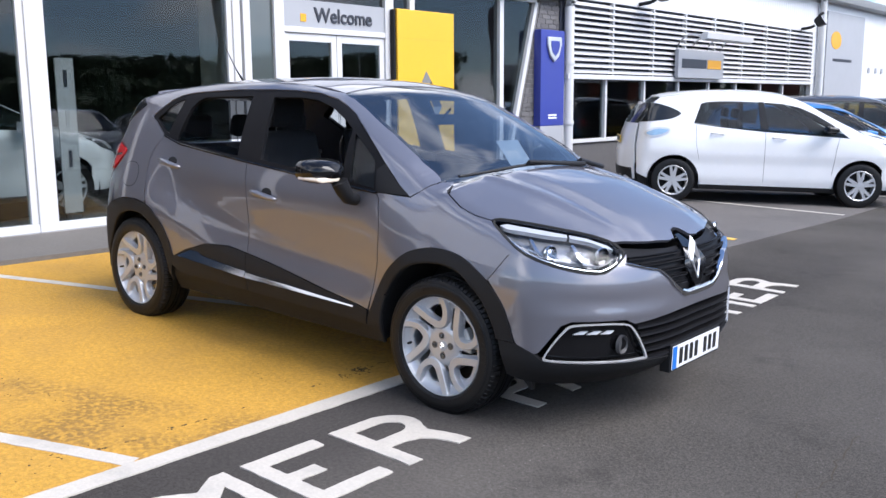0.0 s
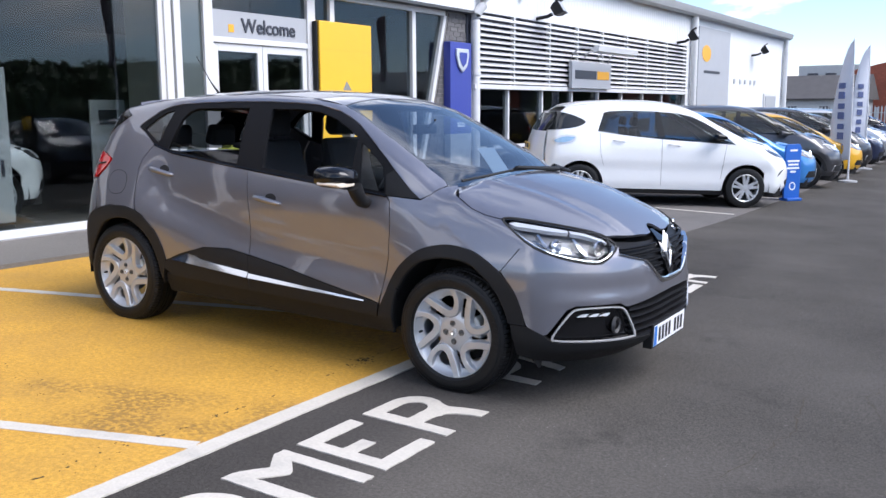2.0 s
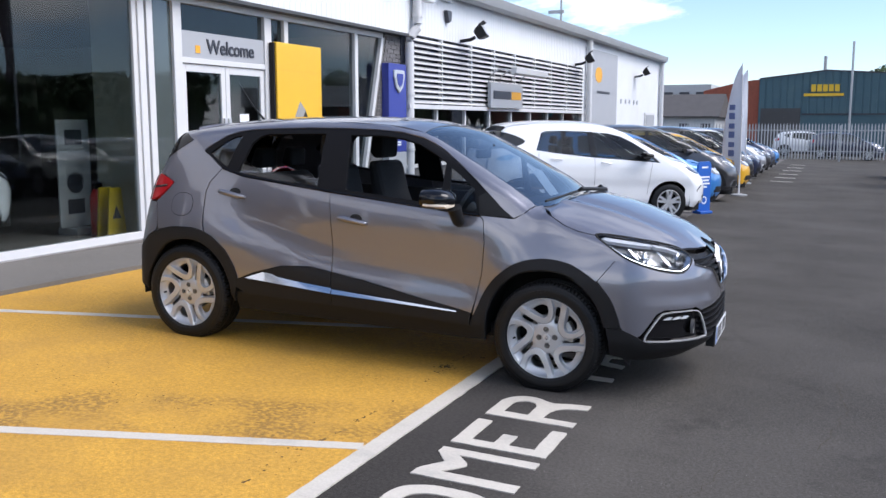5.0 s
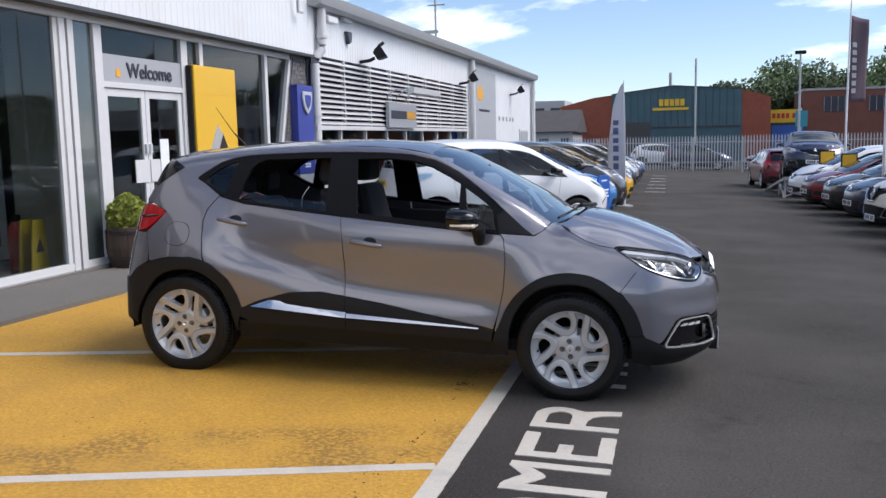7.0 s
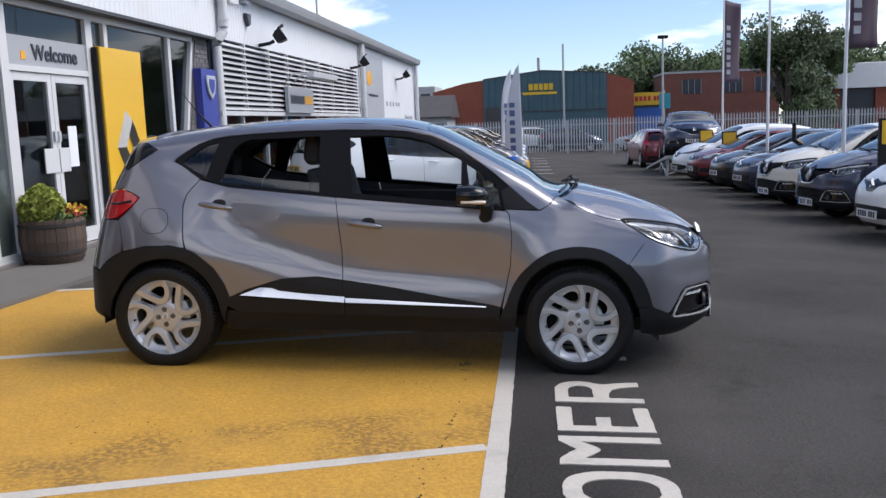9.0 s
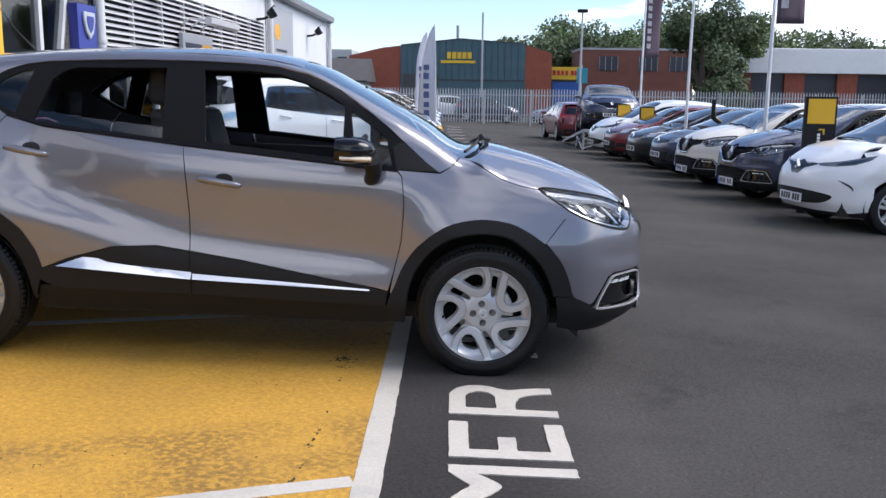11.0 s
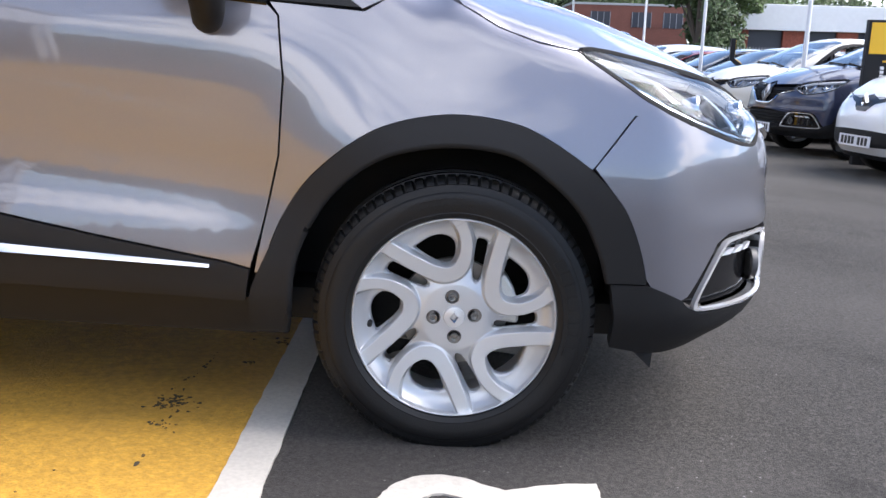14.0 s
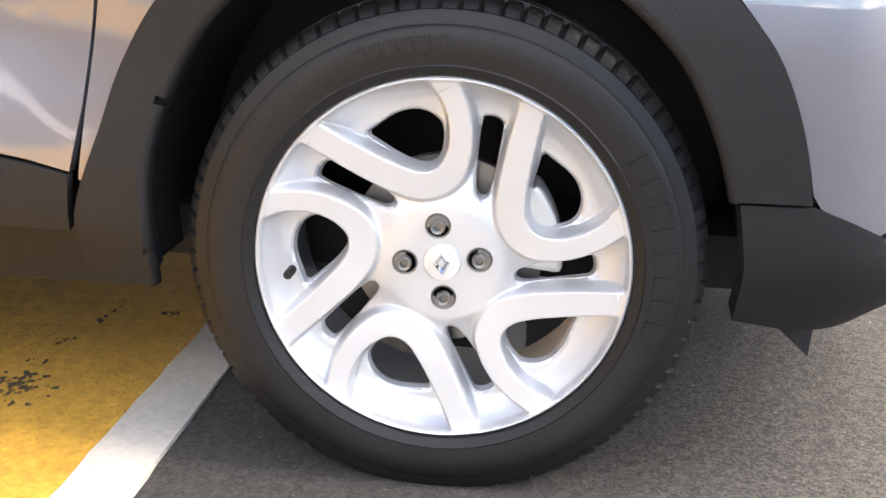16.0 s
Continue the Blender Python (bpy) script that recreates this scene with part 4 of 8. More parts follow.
        for x in (0.0, -2.606):
            g = Geo()
            ring = [(x + 0.416, 0.29)] + [(x + 0.42 * math.cos(radians(a)), 0.322 + 0.43 * math.sin(radians(a))) for a in range(0, 181, 4)] + [(x - 0.416, 0.262)]
            g.add([(px, s * yy, pz) for px, pz in ring for yy in (0.815, 0.5)], [(2 * i, 2 * i + 1, 2 * i + 3, 2 * i + 2) for i in range(len(ring) - 1)])
            g.add([(px, s * 0.5, pz) for px, pz in ring], [tuple(range(len(ring)))])
            P("arch_liner", g, UNDER, car, smooth=50)
            captur_wheel(car, x, s)
        # front corner: lamp, fog lamp
        lamp = P("headlamp", panel(F, LAMP, (2.2, 0.03), lift=-0.055, depth=0.03, **k), LAMP_DARK, car, "clear headlamp with chrome reflectors")
        P("lamp_lens", panel(F, LAMP, (1.6, 0.02), lift=0.0, depth=0.012, **k), LENS, lamp, smooth=50)
        P("lamp_gasket", strip(F, rounded(gap(LAMP, 0.0), 1) + rounded(gap(LAMP, 0.0), 1)[:1], 0.011, 0.0015, 0.02, mir), UNDER, lamp, "black gasket", 40)
        P("lamp_trim", strip(F, [(-58.5, 0.905), (-55.5, 0.868), (-52.0, 0.832), (-48, 0.803), (-43, 0.779), (-39, 0.766), (-35.2, 0.759), (-33.0, 0.772), (-30, 0.80), (-28.8, 0.82)], 0.009, -0.004, 0.03, mir), CHROME, lamp, "chrome lower lamp blade", 40)
        P("lamp_wing", panel(F, [(-59, 0.935), (-57, 0.942), (-47, 0.921), (-41, 0.906), (-41.2, 0.896), (-47, 0.905), (-54, 0.920), (-57, 0.924)], (1.5, 0.02), lift=-0.014, depth=0.02, **k), DAY_BAND, lamp, "clear day light band", 50)
        P("lamp_wing", panel(F, [(-40.5, 0.905), (-36, 0.892), (-31, 0.862), (-30, 0.845), (-31.5, 0.852), (-36, 0.880), (-40.5, 0.893)], (1.5, 0.02), lift=-0.014, depth=0.02, **k), DAY_BAND, lamp, "clear day light band", 50)
        P("lamp_bezel", panel(F, [(-57.5, 0.878), (-52, 0.848), (-46, 0.815), (-42, 0.800), (-38.5, 0.832), (-33, 0.852), (-29.5, 0.838), (-28.6, 0.815), (-33.5, 0.772), (-35.2, 0.762), (-40, 0.768), (-46, 0.795), (-52, 0.835), (-57, 0.893)], (1.5, 0.02), lift=-0.045, depth=0.01, **k), BEZEL, lamp, "smoked bezel", 50)
        for sh in (0.0, 10.2):
            P("lamp_fin", panel(F, [(-40.9 - sh, 0.872 + sh * 0.002), (-40.1 - sh, 0.872 + sh * 0.002), (-38.6 - sh, 0.81 + sh * 0.003), (-37.6 - sh, 0.785 + sh * 0.003), (-38.8 - sh, 0.787 + sh * 0.003), (-39.8 - sh, 0.82 + sh * 0.003)], (0.8, 0.015), lift=-0.018, depth=0.03, **k), LAMP_SILVER, lamp, smooth=40)
        for a, z, r in ((-45.5, 0.825, 0.034), (-33.2, 0.812, 0.038)):
            c = F(np.array([(a, z)]))[0]
            m = pose(c[0], c[1], c[2], 0, 0, 90 - 14) @ Matrix.Translation((0, 0.034, 0))
            bowl = Geo().lathe([(r * 1.1, -0.006), (r, -0.012), (r * 0.97, 0.0), (r * 0.8, 0.020), (r * 0.45, 0.030), (0.0, 0.032)], 28)
            ball = Geo().lathe([(0.0, -0.012), (r * 0.4, -0.009), (r * 0.62, -0.001), (r * 0.7, 0.012), (r * 0.7, 0.025)], 24)
            for g in (bowl, ball):
                g.v = [tuple(m @ Vector(p)) for p in g.v]
                if mir:
                    g.v = [(x, -y, z) for x, y, z in g.v]
            P("reflector", bowl, CHROME, lamp, smooth=50)
            P("projector", ball, GLOSS_BLACK if r > 0.035 else CHROME, lamp, smooth=60)
        for i in range(5):
            a = -52 + i * 1.6
            P("lamp_rib", strip(F, [(a - 1.2, 0.852 - i * 0.006), (a + 1.0, 0.832 - i * 0.006)], 0.004, -0.018, 0.01, mir), CHROME, lamp, smooth=40)
        # fog lamp in a chrome surround
        c = np.array(FOG).mean(0)
        inner = [tuple(c + (np.array(p) - c) * np.array((0.955, 0.925))) for p in FOG]
        fg = P("fog_lamp", panel(F, inner, (2.2, 0.03), lift=-0.035, depth=0.01, **k), GLOSS_BLACK, car, "black fog lamp pocket with chrome surround", 40)
        P("fog_surround", panel(F, rounded(FOG, 2), (1.5, 0.015), lift=0.005, depth=0.012, holes=(rounded(inner, 2),), **k), BRIGHT, fg, "chrome surround", 45)
        q = F(np.array([(-28.5, 0.425)]))[0]
        m = pose(q[0], q[1], q[2], 0, 0, 90) @ Matrix.Translation((0, 0.022, 0))
        lampg = Geo().lathe([(0.0, 0.008), (0.03, 0.012), (0.036, 0.0), (0.041, -0.006), (0.043, 0.01)], 24)
        lampg.v = [tuple(m @ Vector(p)) for p in lampg.v]
        if mir:
            lampg.v = [(x, -y, z) for x, y, z in lampg.v]
        P("fog_light", lampg, DARK_TRIM, fg, smooth=40)
        for i in range(3):
            P("day_light", panel(F, [(-41 + i * 3.2, 0.478), (-39.2 + i * 3.2, 0.492), (-37.6 + i * 3.2, 0.492), (-38.6 + i * 3.2, 0.478)], (1.0, 0.01), lift=-0.02, depth=0.01, **k), PLATE_WHITE, fg, smooth=40)
        # mirror: gloss black shell, indicator, foot
        shell = Geo()
        rings = []
        for tt in np.linspace(0, 1, 11):
            x = -0.725 + 0.185 * tt
            sc = (1 - (2 * max(0, tt - 0.35) / 1.3) ** 2.2) ** 0.5 if tt > 0.35 else 1 - 0.08 * ((0.35 - tt) / 0.35) ** 2
            rings.append([(x, -1.02 + 0.115 * sc * math.copysign(abs(math.cos(w)) ** 0.75, math.cos(w)), 1.108 + 0.062 * sc * math.copysign(abs(math.sin(w)) ** 0.75, math.sin(w))) for w in np.linspace(0, 2 * math.pi, 28, endpoint=False)])
        vs = [p for r in rings for p in r]
        shell.add(vs, [(i * 28 + j, i * 28 + (j + 1) % 28, (i + 1) * 28 + (j + 1) % 28, (i + 1) * 28 + j) for i in range(10) for j in range(28)] + [tuple(range(280, 308))])
        pane = Geo().add([(x + 0.012, -1.02 + (y + 1.02) * 0.93, 1.108 + (z - 1.108) * 0.93) for x, y, z in rings[0]], [tuple(range(28))])
        ind = Geo().prism([(-1.137, 1.072), (-1.128, 1.085), (-0.98, 1.085), (-0.99, 1.062), (-1.10, 1.060)], -0.70, -0.556, "x")
        foot = Geo().tube([(-0.56, -0.985, 1.06), (-0.555, -0.965, 1.02), (-0.56, -0.925, 0.98), (-0.575, -0.865, 0.965)], [0.042, 0.040, 0.036, 0.034], 14)
        for g in (shell, pane, ind, foot):
            if mir:
                g.v = [(x, -y, z) for x, y, z in g.v]
        mr = P("wing_mirror", shell, GLOSS_BLACK, car, "gloss black wing mirror with clear indicator", 50)
        P("mirror_glass", pane, CHROME, mr)
        P("indicator", ind, AMBER, mr, bevel=0.006)
        P("mirror_foot", foot, BLACK_PLASTIC, mr, smooth=50)
        # rear corner
        tail = [(-2.948, 1.108), (-2.874, 1.128), (-2.80, 1.10), (-2.750, 1.075), (-2.80, 1.018), (-2.87, 0.962), (-2.93, 0.938), (-3.02, 0.935), (-3.03, 1.02)]
        tl = P("tail_lamp", panel(S, rounded(gap(tail, 0.002), 1), fine, lift=0.008, depth=0.03, **k), RED_LENS, car, "red tail lamp", 50)
        P("tail_lamp_band", strip(S, [(-3.0, 1.03), (-2.9, 1.035), (-2.80, 1.05)], 0.02, 0.012, 0.005, mir), GLOSS_BLACK, tl, smooth=40)
        P("rear_bumper_corner", panel(S, [(-2.888, 0.932), (-3.02, 0.93), (-3.16, 0.92), (-3.22, 0.75), (-3.24, 0.62), (-3.05, 0.612), (-2.96, 0.688), (-2.868, 0.739), (-2.860, 0.80), (-2.880, 0.91)], fine, **k), PAINT, car, smooth=40)
        P("rear_bumper_skirt", panel(S, [(-3.24, 0.612), (-3.05, 0.602), (-2.985, 0.50), (-2.99, 0.30), (-3.1, 0.262), (-3.22, 0.30)], fine, lift=0.004, **k), BLACK_PLASTIC, car, smooth=40)
        P("spoiler_trim", panel(S, [(-2.655, 1.372), (-2.74, 1.415), (-2.84, 1.405), (-2.93, 1.27), (-2.86, 1.24)], 0.03, lift=0.004, depth=0.006, **k), GLOSS_BLACK, car, "black trim below the spoiler", 40)
        P("screen_trim", panel(S, [(-2.86, 1.40), (-2.93, 1.27), (-2.985, 1.165), (-2.96, 1.14), (-3.05, 1.16), (-3.0, 1.28), (-2.90, 1.42)], 0.04, lift=0.004, **k), GLOSS_BLACK, car, smooth=40)
    # fuel flap joint, on the right
    flap = rounded([(-2.735, 1.01), (-2.55, 1.012), (-2.555, 0.853), (-2.738, 0.852)], 2)
    P("flap_joint", panel(S, flap, fine, lift=0.0010, depth=0.004), UNDER, car, smooth=40)
    P("fuel_flap", panel(S, gap(flap, 0.0035), fine, lift=0.0022, depth=0.004), PAINT, car, "round-cornered fuel flap", 40)
    # bonnet
    nose = F(np.array(HOOD_NOSE))
    lamp_top = [(p[0], p[1]) for p in lamp3[1:5]]
    cut_y = [(p[0], p[1]) for p in S(np.array(hood_cut))]
    half = [(0.02, 0.0), (0.015, -0.25), (-0.02, -0.45), (-0.08, -0.60), (-0.13, -0.69)] + cut_y[1:] + lamp_top + [(p[0], p[1]) for p in nose[1:]]
    line = half + [(x, -y) for x, y in half[::-1][1:-1]]

    def hood(p):
        v = T(p)
        crease = np.exp(-((np.abs(v[:, 1]) - 0.40 - 0.10 * (0.8 - v[:, 0])) / 0.035) ** 2)
        v[:, 2] += 0.010 * crease * np.clip((0.75 - v[:, 0]) * 3, 0, 1) + 0.008 * np.clip((0.38 - np.abs(v[:, 1])) / 0.1, 0, 1)
        return v
    P("bonnet", panel(hood, gap(line, 0.002), 0.03), PAINT, car, smooth=45)
    # roof and windscreen
    roof_half = [(-0.985, 0.0), (-0.98, -0.25), (-0.965, -0.45)] + [(x, -y) for x, y in ROOF_EDGE] + [(-2.85, -0.3), (-2.87, 0.0)]
    P("roof", panel(T, roof_half + [(x, -y) for x, y in roof_half[::-1][1:-1]], 0.05), PAINT, car, smooth=40)
    ws = [(0.0, 0.0), (-0.01, -0.25), (-0.045, -0.45), (-0.10, -0.60)] + [(x, -y) for x, y in SCREEN_EDGE] + [(-0.965, -0.45), (-0.98, -0.25), (-0.985, 0.0)]
    scr = P("windscreen", panel(T, ws + [(x, -y) for x, y in ws[::-1][1:-1]], 0.05, lift=-0.004, depth=0.004), SCREEN_GLASS, car, "sloping windscreen", 60)
    blk = [(x, y * 0.995) for x, y in ws]
    edge_in = [(x * 0.93 - 0.045, y * 0.945) for x, y in ws]
    ring_o, ring_i = (o + [(x, -y) for x, y in o[::-1][1:-1]] for o in (blk, edge_in))
    P("screen_band", panel(T, ring_o, 0.05, lift=-0.009, depth=0.002, holes=(ring_i,)), GLOSS_BLACK, scr, "black screen edge", 60)
    cowl = [(0.06, 0.0), (0.05, -0.3), (0.0, -0.55), (-0.12, -0.70), (-0.10, -0.55), (-0.03, -0.3), (-0.02, 0.0)]
    P("cowl", panel(T, cowl + [(x, -y) for x, y in cowl[::-1][1:-1]], 0.06, lift=-0.012), BLACK_PLASTIC, car, smooth=40)
    for path in ([(0.01, 0.30), (-0.02, 0.0), (-0.06, -0.30), (-0.12, -0.60)], [(-0.06, 0.62), (-0.03, 0.4), (-0.02, 0.2), (-0.03, 0.02)]):
        p3 = [(x, y, z + 0.02) for x, y, z in T(np.array(resample(path, 0.1, False)))]
        w = P("wiper", Geo().tube(p3, 0.008, 6), BLACK_PLASTIC, car, smooth=40)
        P("wiper_arm", Geo().tube([(p3[0][0] + 0.03, p3[0][1], p3[0][2]), (p3[len(p3) // 2][0] + 0.02, p3[len(p3) // 2][1], p3[len(p3) // 2][2] + 0.018), p3[len(p3) // 2]], [0.014, 0.010, 0.008], 8), BLACK_PLASTIC, w, smooth=40)
    # nose: grille, chrome wings, badge
    rev = lambda o: [(-a, z) for a, z in o[::-1]]
    g_line = CHROME_LINE[:-1] + [(0, 0.608)] + rev(CHROME_LINE[:-1]) + [(28.6, 0.862), (17.3, 0.842), (8.5, 0.832), (0, 0.832), (-8.5, 0.832), (-17.3, 0.842), (-28.6, 0.862)]
    gr = P("grille", panel(F, g_line, (2.5, 0.03), lift=-0.03, depth=0.02), SATIN_BLACK, car, "black grille with chrome wings", 40)
    for z, a in ((0.80, 27), (0.77, 24), (0.735, 17), (0.70, 14), (0.665, 12)):
        for s in (-1, 1):
            P("grille_slat", strip(F, [(s * a, z), (s * 5.5, z - 0.004)], 0.012, -0.010, 0.02), SATIN_BLACK, gr, smooth=40)
    P("chrome_wing", strip(F, CHROME_LINE[:-1] + [(0, 0.608)] + rev(CHROME_LINE[:-1]), [0.012] * 4 + [0.02, 0.03, 0.034, 0.034, 0.034, 0.03, 0.02] + [0.012] * 4, 0.012, 0.02), CHROME, gr, "chrome lower grille edge", 40)
    bx = F(np.array([(0, 0.75)]))[0][0] - 0.013
    d = [(0.0, 0.115), (0.056, 0.0), (0.0, -0.115), (-0.056, 0.0)]
    bg_ = Geo()
    o_, m_, i_ = d, [(y * 0.72, z * 0.72) for y, z in d], [(y * 0.45, z * 0.45) for y, z in d]
    lean = lambda z: -0.18 * z
    bg_.add([(bx + lean(z) - 0.005, y, 0.747 + z) for y, z in o_] + [(bx + lean(z) + 0.020, y, 0.747 + z) for y, z in m_] + [(bx + lean(z) + 0.004, y, 0.747 + z) for y, z in i_],
            [(i, (i + 1) % 4, 4 + (i + 1) % 4, 4 + i) for i in range(4)] + [(4 + i, 4 + (i + 1) % 4, 8 + (i + 1) % 4, 8 + i) for i in range(4)])
    P("badge", bg_, BRIGHT, gr, "chrome diamond badge", bevel=0.003)
    P("badge_plinth", panel(F, [(-6.2, 0.74), (-1.2, 0.862), (1.2, 0.862), (6.2, 0.74), (1.2, 0.622), (-1.2, 0.622)], (2, 0.03), lift=-0.004), GLOSS_BLACK, gr, smooth=40)
    # bumper: painted upper, black lower
    seam = angles(S(np.array([(0.3768, 0.8065), (0.2915, 0.69)])))
    arc = angles(S(np.array(spline([(0.284, 0.688), (0.365, 0.606), (0.411, 0.515), (0.435, 0.44)], 4)[3:])))
    lamp_low = [LAMP[i] for i in (9, 8, 7, 6, 5)]
    half = [seam[1], seam[0], LAMP[10]] + lamp_low + CHROME_LINE[:-1] + [(0, 0.608)]
    down = [(0, 0.546)] + [(a, z + 0.004) for a, z in LOWER_TOP[::-1][1:]] + [(-26.4, 0.52)] + [(-29, 0.542), (-41.6, 0.540), (-44, 0.52), (-48.6, 0.397), (-49.5, 0.389), (-53.5, 0.424)] + arc[::-1]
    loop = half + [(-a, z) for a, z in half[::-1][1:]] + [(-a, z) for a, z in down[::-1][:-1]] + down

    def sculpted(p):                      # a ridge under the lamps, a hollow, and a shelf over the fog lamps
        v = F(p)
        a, z = np.abs(np.array(p, float)).T
        g = 0.28 * np.clip((a - 9) / 14, 0, 1) * np.clip((52 - a) / 18, 0, 1)
        d = g * (0.007 * np.exp(-((z - 0.695) / 0.035) ** 2) - 0.011 * np.exp(-((z - 0.622) / 0.032) ** 2) + 0.010 * np.exp(-((z - 0.560) / 0.024) ** 2))
        v[:, 0] += d * np.cos(np.radians(a))
        v[:, 1] += d * np.sin(np.radians(a)) * np.sign(np.array(p, float)[:, 0])
        return v
    P("front_bumper", panel(sculpted, gap(loop, 0.0), (1.4, 0.014)), PAINT, car, smooth=40)
    low = angles(S(np.array([(0.352, 0.426), (0.395, 0.426)]))) + [(-53.9, 0.426), (-52, 0.412), (-49.5, 0.390), (-48.4, 0.37), (-46, 0.352), (-23, 0.345), (-14, 0.335), (0, 0.33)]
    base = [(0, 0.235), (-20, 0.235), (-35, 0.235), (-47, 0.240), (-52.5, 0.252)] + angles(S(np.array([(0.374, 0.262), (0.372, 0.31), (0.364, 0.37)])))
    P("bumper_skirt", panel(F, low + [(-a, z) for a, z in low[::-1][1:]] + [(-a, z) for a, z in base[::-1][:-1]] + base, (2.4, 0.03), lift=0.004, depth=0.03), BLACK_PLASTIC, car, "black plastic bumper skirt", 40)
    lg = [(-25.6, 0.512)] + LOWER_TOP[1:]
    lgb = [(0, 0.325), (-14, 0.33), (-22.0, 0.34)]
    lower = P("lower_grille", panel(F, lg + [(-a, z) for a, z in lg[::-1][1:]] + [(-a, z) for a, z in lgb[::-1][:-1]] + lgb, (2.4, 0.03), lift=-0.05, depth=0.01), UNDER, car, "black slatted lower grille", 40)
    for i in range(5):
        z = 0.36 + 0.037 * i
        a = 22.4 + 0.75 * i
        P("grille_slat", strip(F, [(-a, z - 0.006), (0, z), (a, z - 0.006)], 0.018, -0.004, 0.05), SATIN_BLACK, lower, smooth=40)
    # number plate with bars in place of its characters
    pl = P("number_plate", Geo().box(0.894, 0.898, -0.26, 0.26, 0.262, 0.374), PLATE_WHITE, car, "white number plate with blue band", bevel=0.003)
    P("plate_band", Geo().box(0.8975, 0.8985, -0.258, -0.215, 0.264, 0.372), PLATE_BLUE, pl)
    for i, y in enumerate((-0.19, -0.135, -0.08, -0.025, 0.075, 0.13, 0.185)):
        P("plate_bar", Geo().box(0.8975, 0.899, y, y + 0.036, 0.279, 0.357), INK, pl)
    P("plate_holder", Geo().box(0.84, 0.8915, -0.27, 0.27, 0.25, 0.385), BLACK_PLASTIC, car, bevel=0.004)
    # rear
    P("tailgate", panel(CAPTUR.from_rear, [(-0.60, 1.08), (-0.72, 0.93), (-0.66, 0.62), (0.66, 0.62), (0.72, 0.93), (0.60, 1.08)], 0.06), PAINT, car, smooth=40)
    P("rear_screen", panel(CAPTUR.from_rear, [(-0.58, 1.10), (-0.50, 1.40), (0.50, 1.40), (0.58, 1.10)], 0.07, lift=-0.004, depth=0.004), TINT_GLASS, car, smooth=60)
    P("rear_bumper", panel(CAPTUR.from_rear, [(-0.62, 0.61), (-0.62, 0.30), (0.62, 0.30), (0.62, 0.61)], 0.06), BLACK_PLASTIC, car, smooth=40)
    sp = Geo()
    prof = [(-2.70, 1.494), (-2.82, 1.470), (-2.93, 1.446), (-2.94, 1.432), (-2.88, 1.420), (-2.78, 1.400), (-2.70, 1.42)]
    ys = np.linspace(-0.60, 0.60, 13)
    vs = [(x + 0.10 * (abs(y) / 0.6) ** 3 * (1 if x < -2.75 else 0), y, z - 0.12 * abs(y) ** 2.4) for y in ys for x, z in prof]
    sp.add(vs, [(i * 7 + j, i * 7 + (j + 1) % 7, (i + 1) * 7 + (j + 1) % 7, (i + 1) * 7 + j) for i in range(12) for j in range(7)] + [tuple(range(7)), tuple(range(84, 91))])
    P("spoiler", sp, PAINT, car, smooth=40)
    P("aerial", Geo().tube([(-2.55, 0.0, 1.50), (-2.57, 0.0, 1.53), (-2.66, 0.0, 1.62), (-2.80, 0.0, 1.80)], [0.016, 0.010, 0.004, 0.0025], 8), BLACK_PLASTIC, car, smooth=40)
    # under the skin
    for name, b in (("underbody", (-3.0, 0.5, -0.66, 0.66, 0.24, 0.32)), ("floor_pan", (-2.15, -0.48, -0.74, 0.74, 0.27, 0.40)), ("radiator", (0.40, 0.66, -0.5, 0.5, 0.30, 0.75)), ("inner_door", (-2.15, -0.48, -0.82, -0.79, 0.41, 0.96)),
                    ("inner_door", (-2.15, -0.48, 0.79, 0.82, 0.41, 0.96)), ("boot_floor", (-3.0, -2.2, -0.6, 0.6, 0.33, 0.9)), ("engine_bay", (-0.42, 0.39, -0.46, 0.46, 0.33, 0.93))):
        P(name, Geo().box(*b), UNDER, car)
    P("mud_flap", Geo().prism([(0.408, 0.27), (0.488, 0.27), (0.486, 0.203)], -0.80, -0.77, "y"), BLACK_PLASTIC, car)
    # cabin
    P("cabin_floor", Geo().box(-2.16, -0.47, -0.76, 0.76, 0.40, 0.45), INTERIOR, car)
    P("dashboard", Geo().prism([(-0.02, 1.03), (-0.35, 1.06), (-0.55, 1.03), (-0.60, 0.85), (-0.50, 0.78), (-0.02, 0.78)], -0.74, 0.74, "y"), INTERIOR, car, bevel=0.03)
    P("parcel_shelf", Geo().box(-2.95, -2.45, -0.62, 0.62, 1.02, 1.05), INTERIOR, car)
    lining = panel(T, [(-1.0, -0.5), (-1.0, 0.5), (-2.75, 0.5), (-2.75, -0.5)], 0.2, lift=-0.035, depth=0.005)
    P("roof_lining", lining, INTERIOR_LIGHT, car, smooth=40)
    for y in (-0.37, 0.37):
        seat = P("front_seat", Geo().prism([(-0.95, 0.62), (-1.0, 0.74), (-1.38, 0.68), (-1.48, 0.72), (-1.60, 1.02), (-1.66, 1.24), (-1.74, 1.25), (-1.70, 0.95), (-1.55, 0.56), (-1.0, 0.5)], y - 0.24, y + 0.24, "y"), INTERIOR, car, "dark cloth front seat", bevel=0.06)
        P("headrest", Geo().prism([(-1.66, 1.27), (-1.655, 1.42), (-1.69, 1.46), (-1.76, 1.45), (-1.78, 1.30), (-1.74, 1.26)], y - 0.135, y + 0.135, "y"), INTERIOR, seat, bevel=0.04)
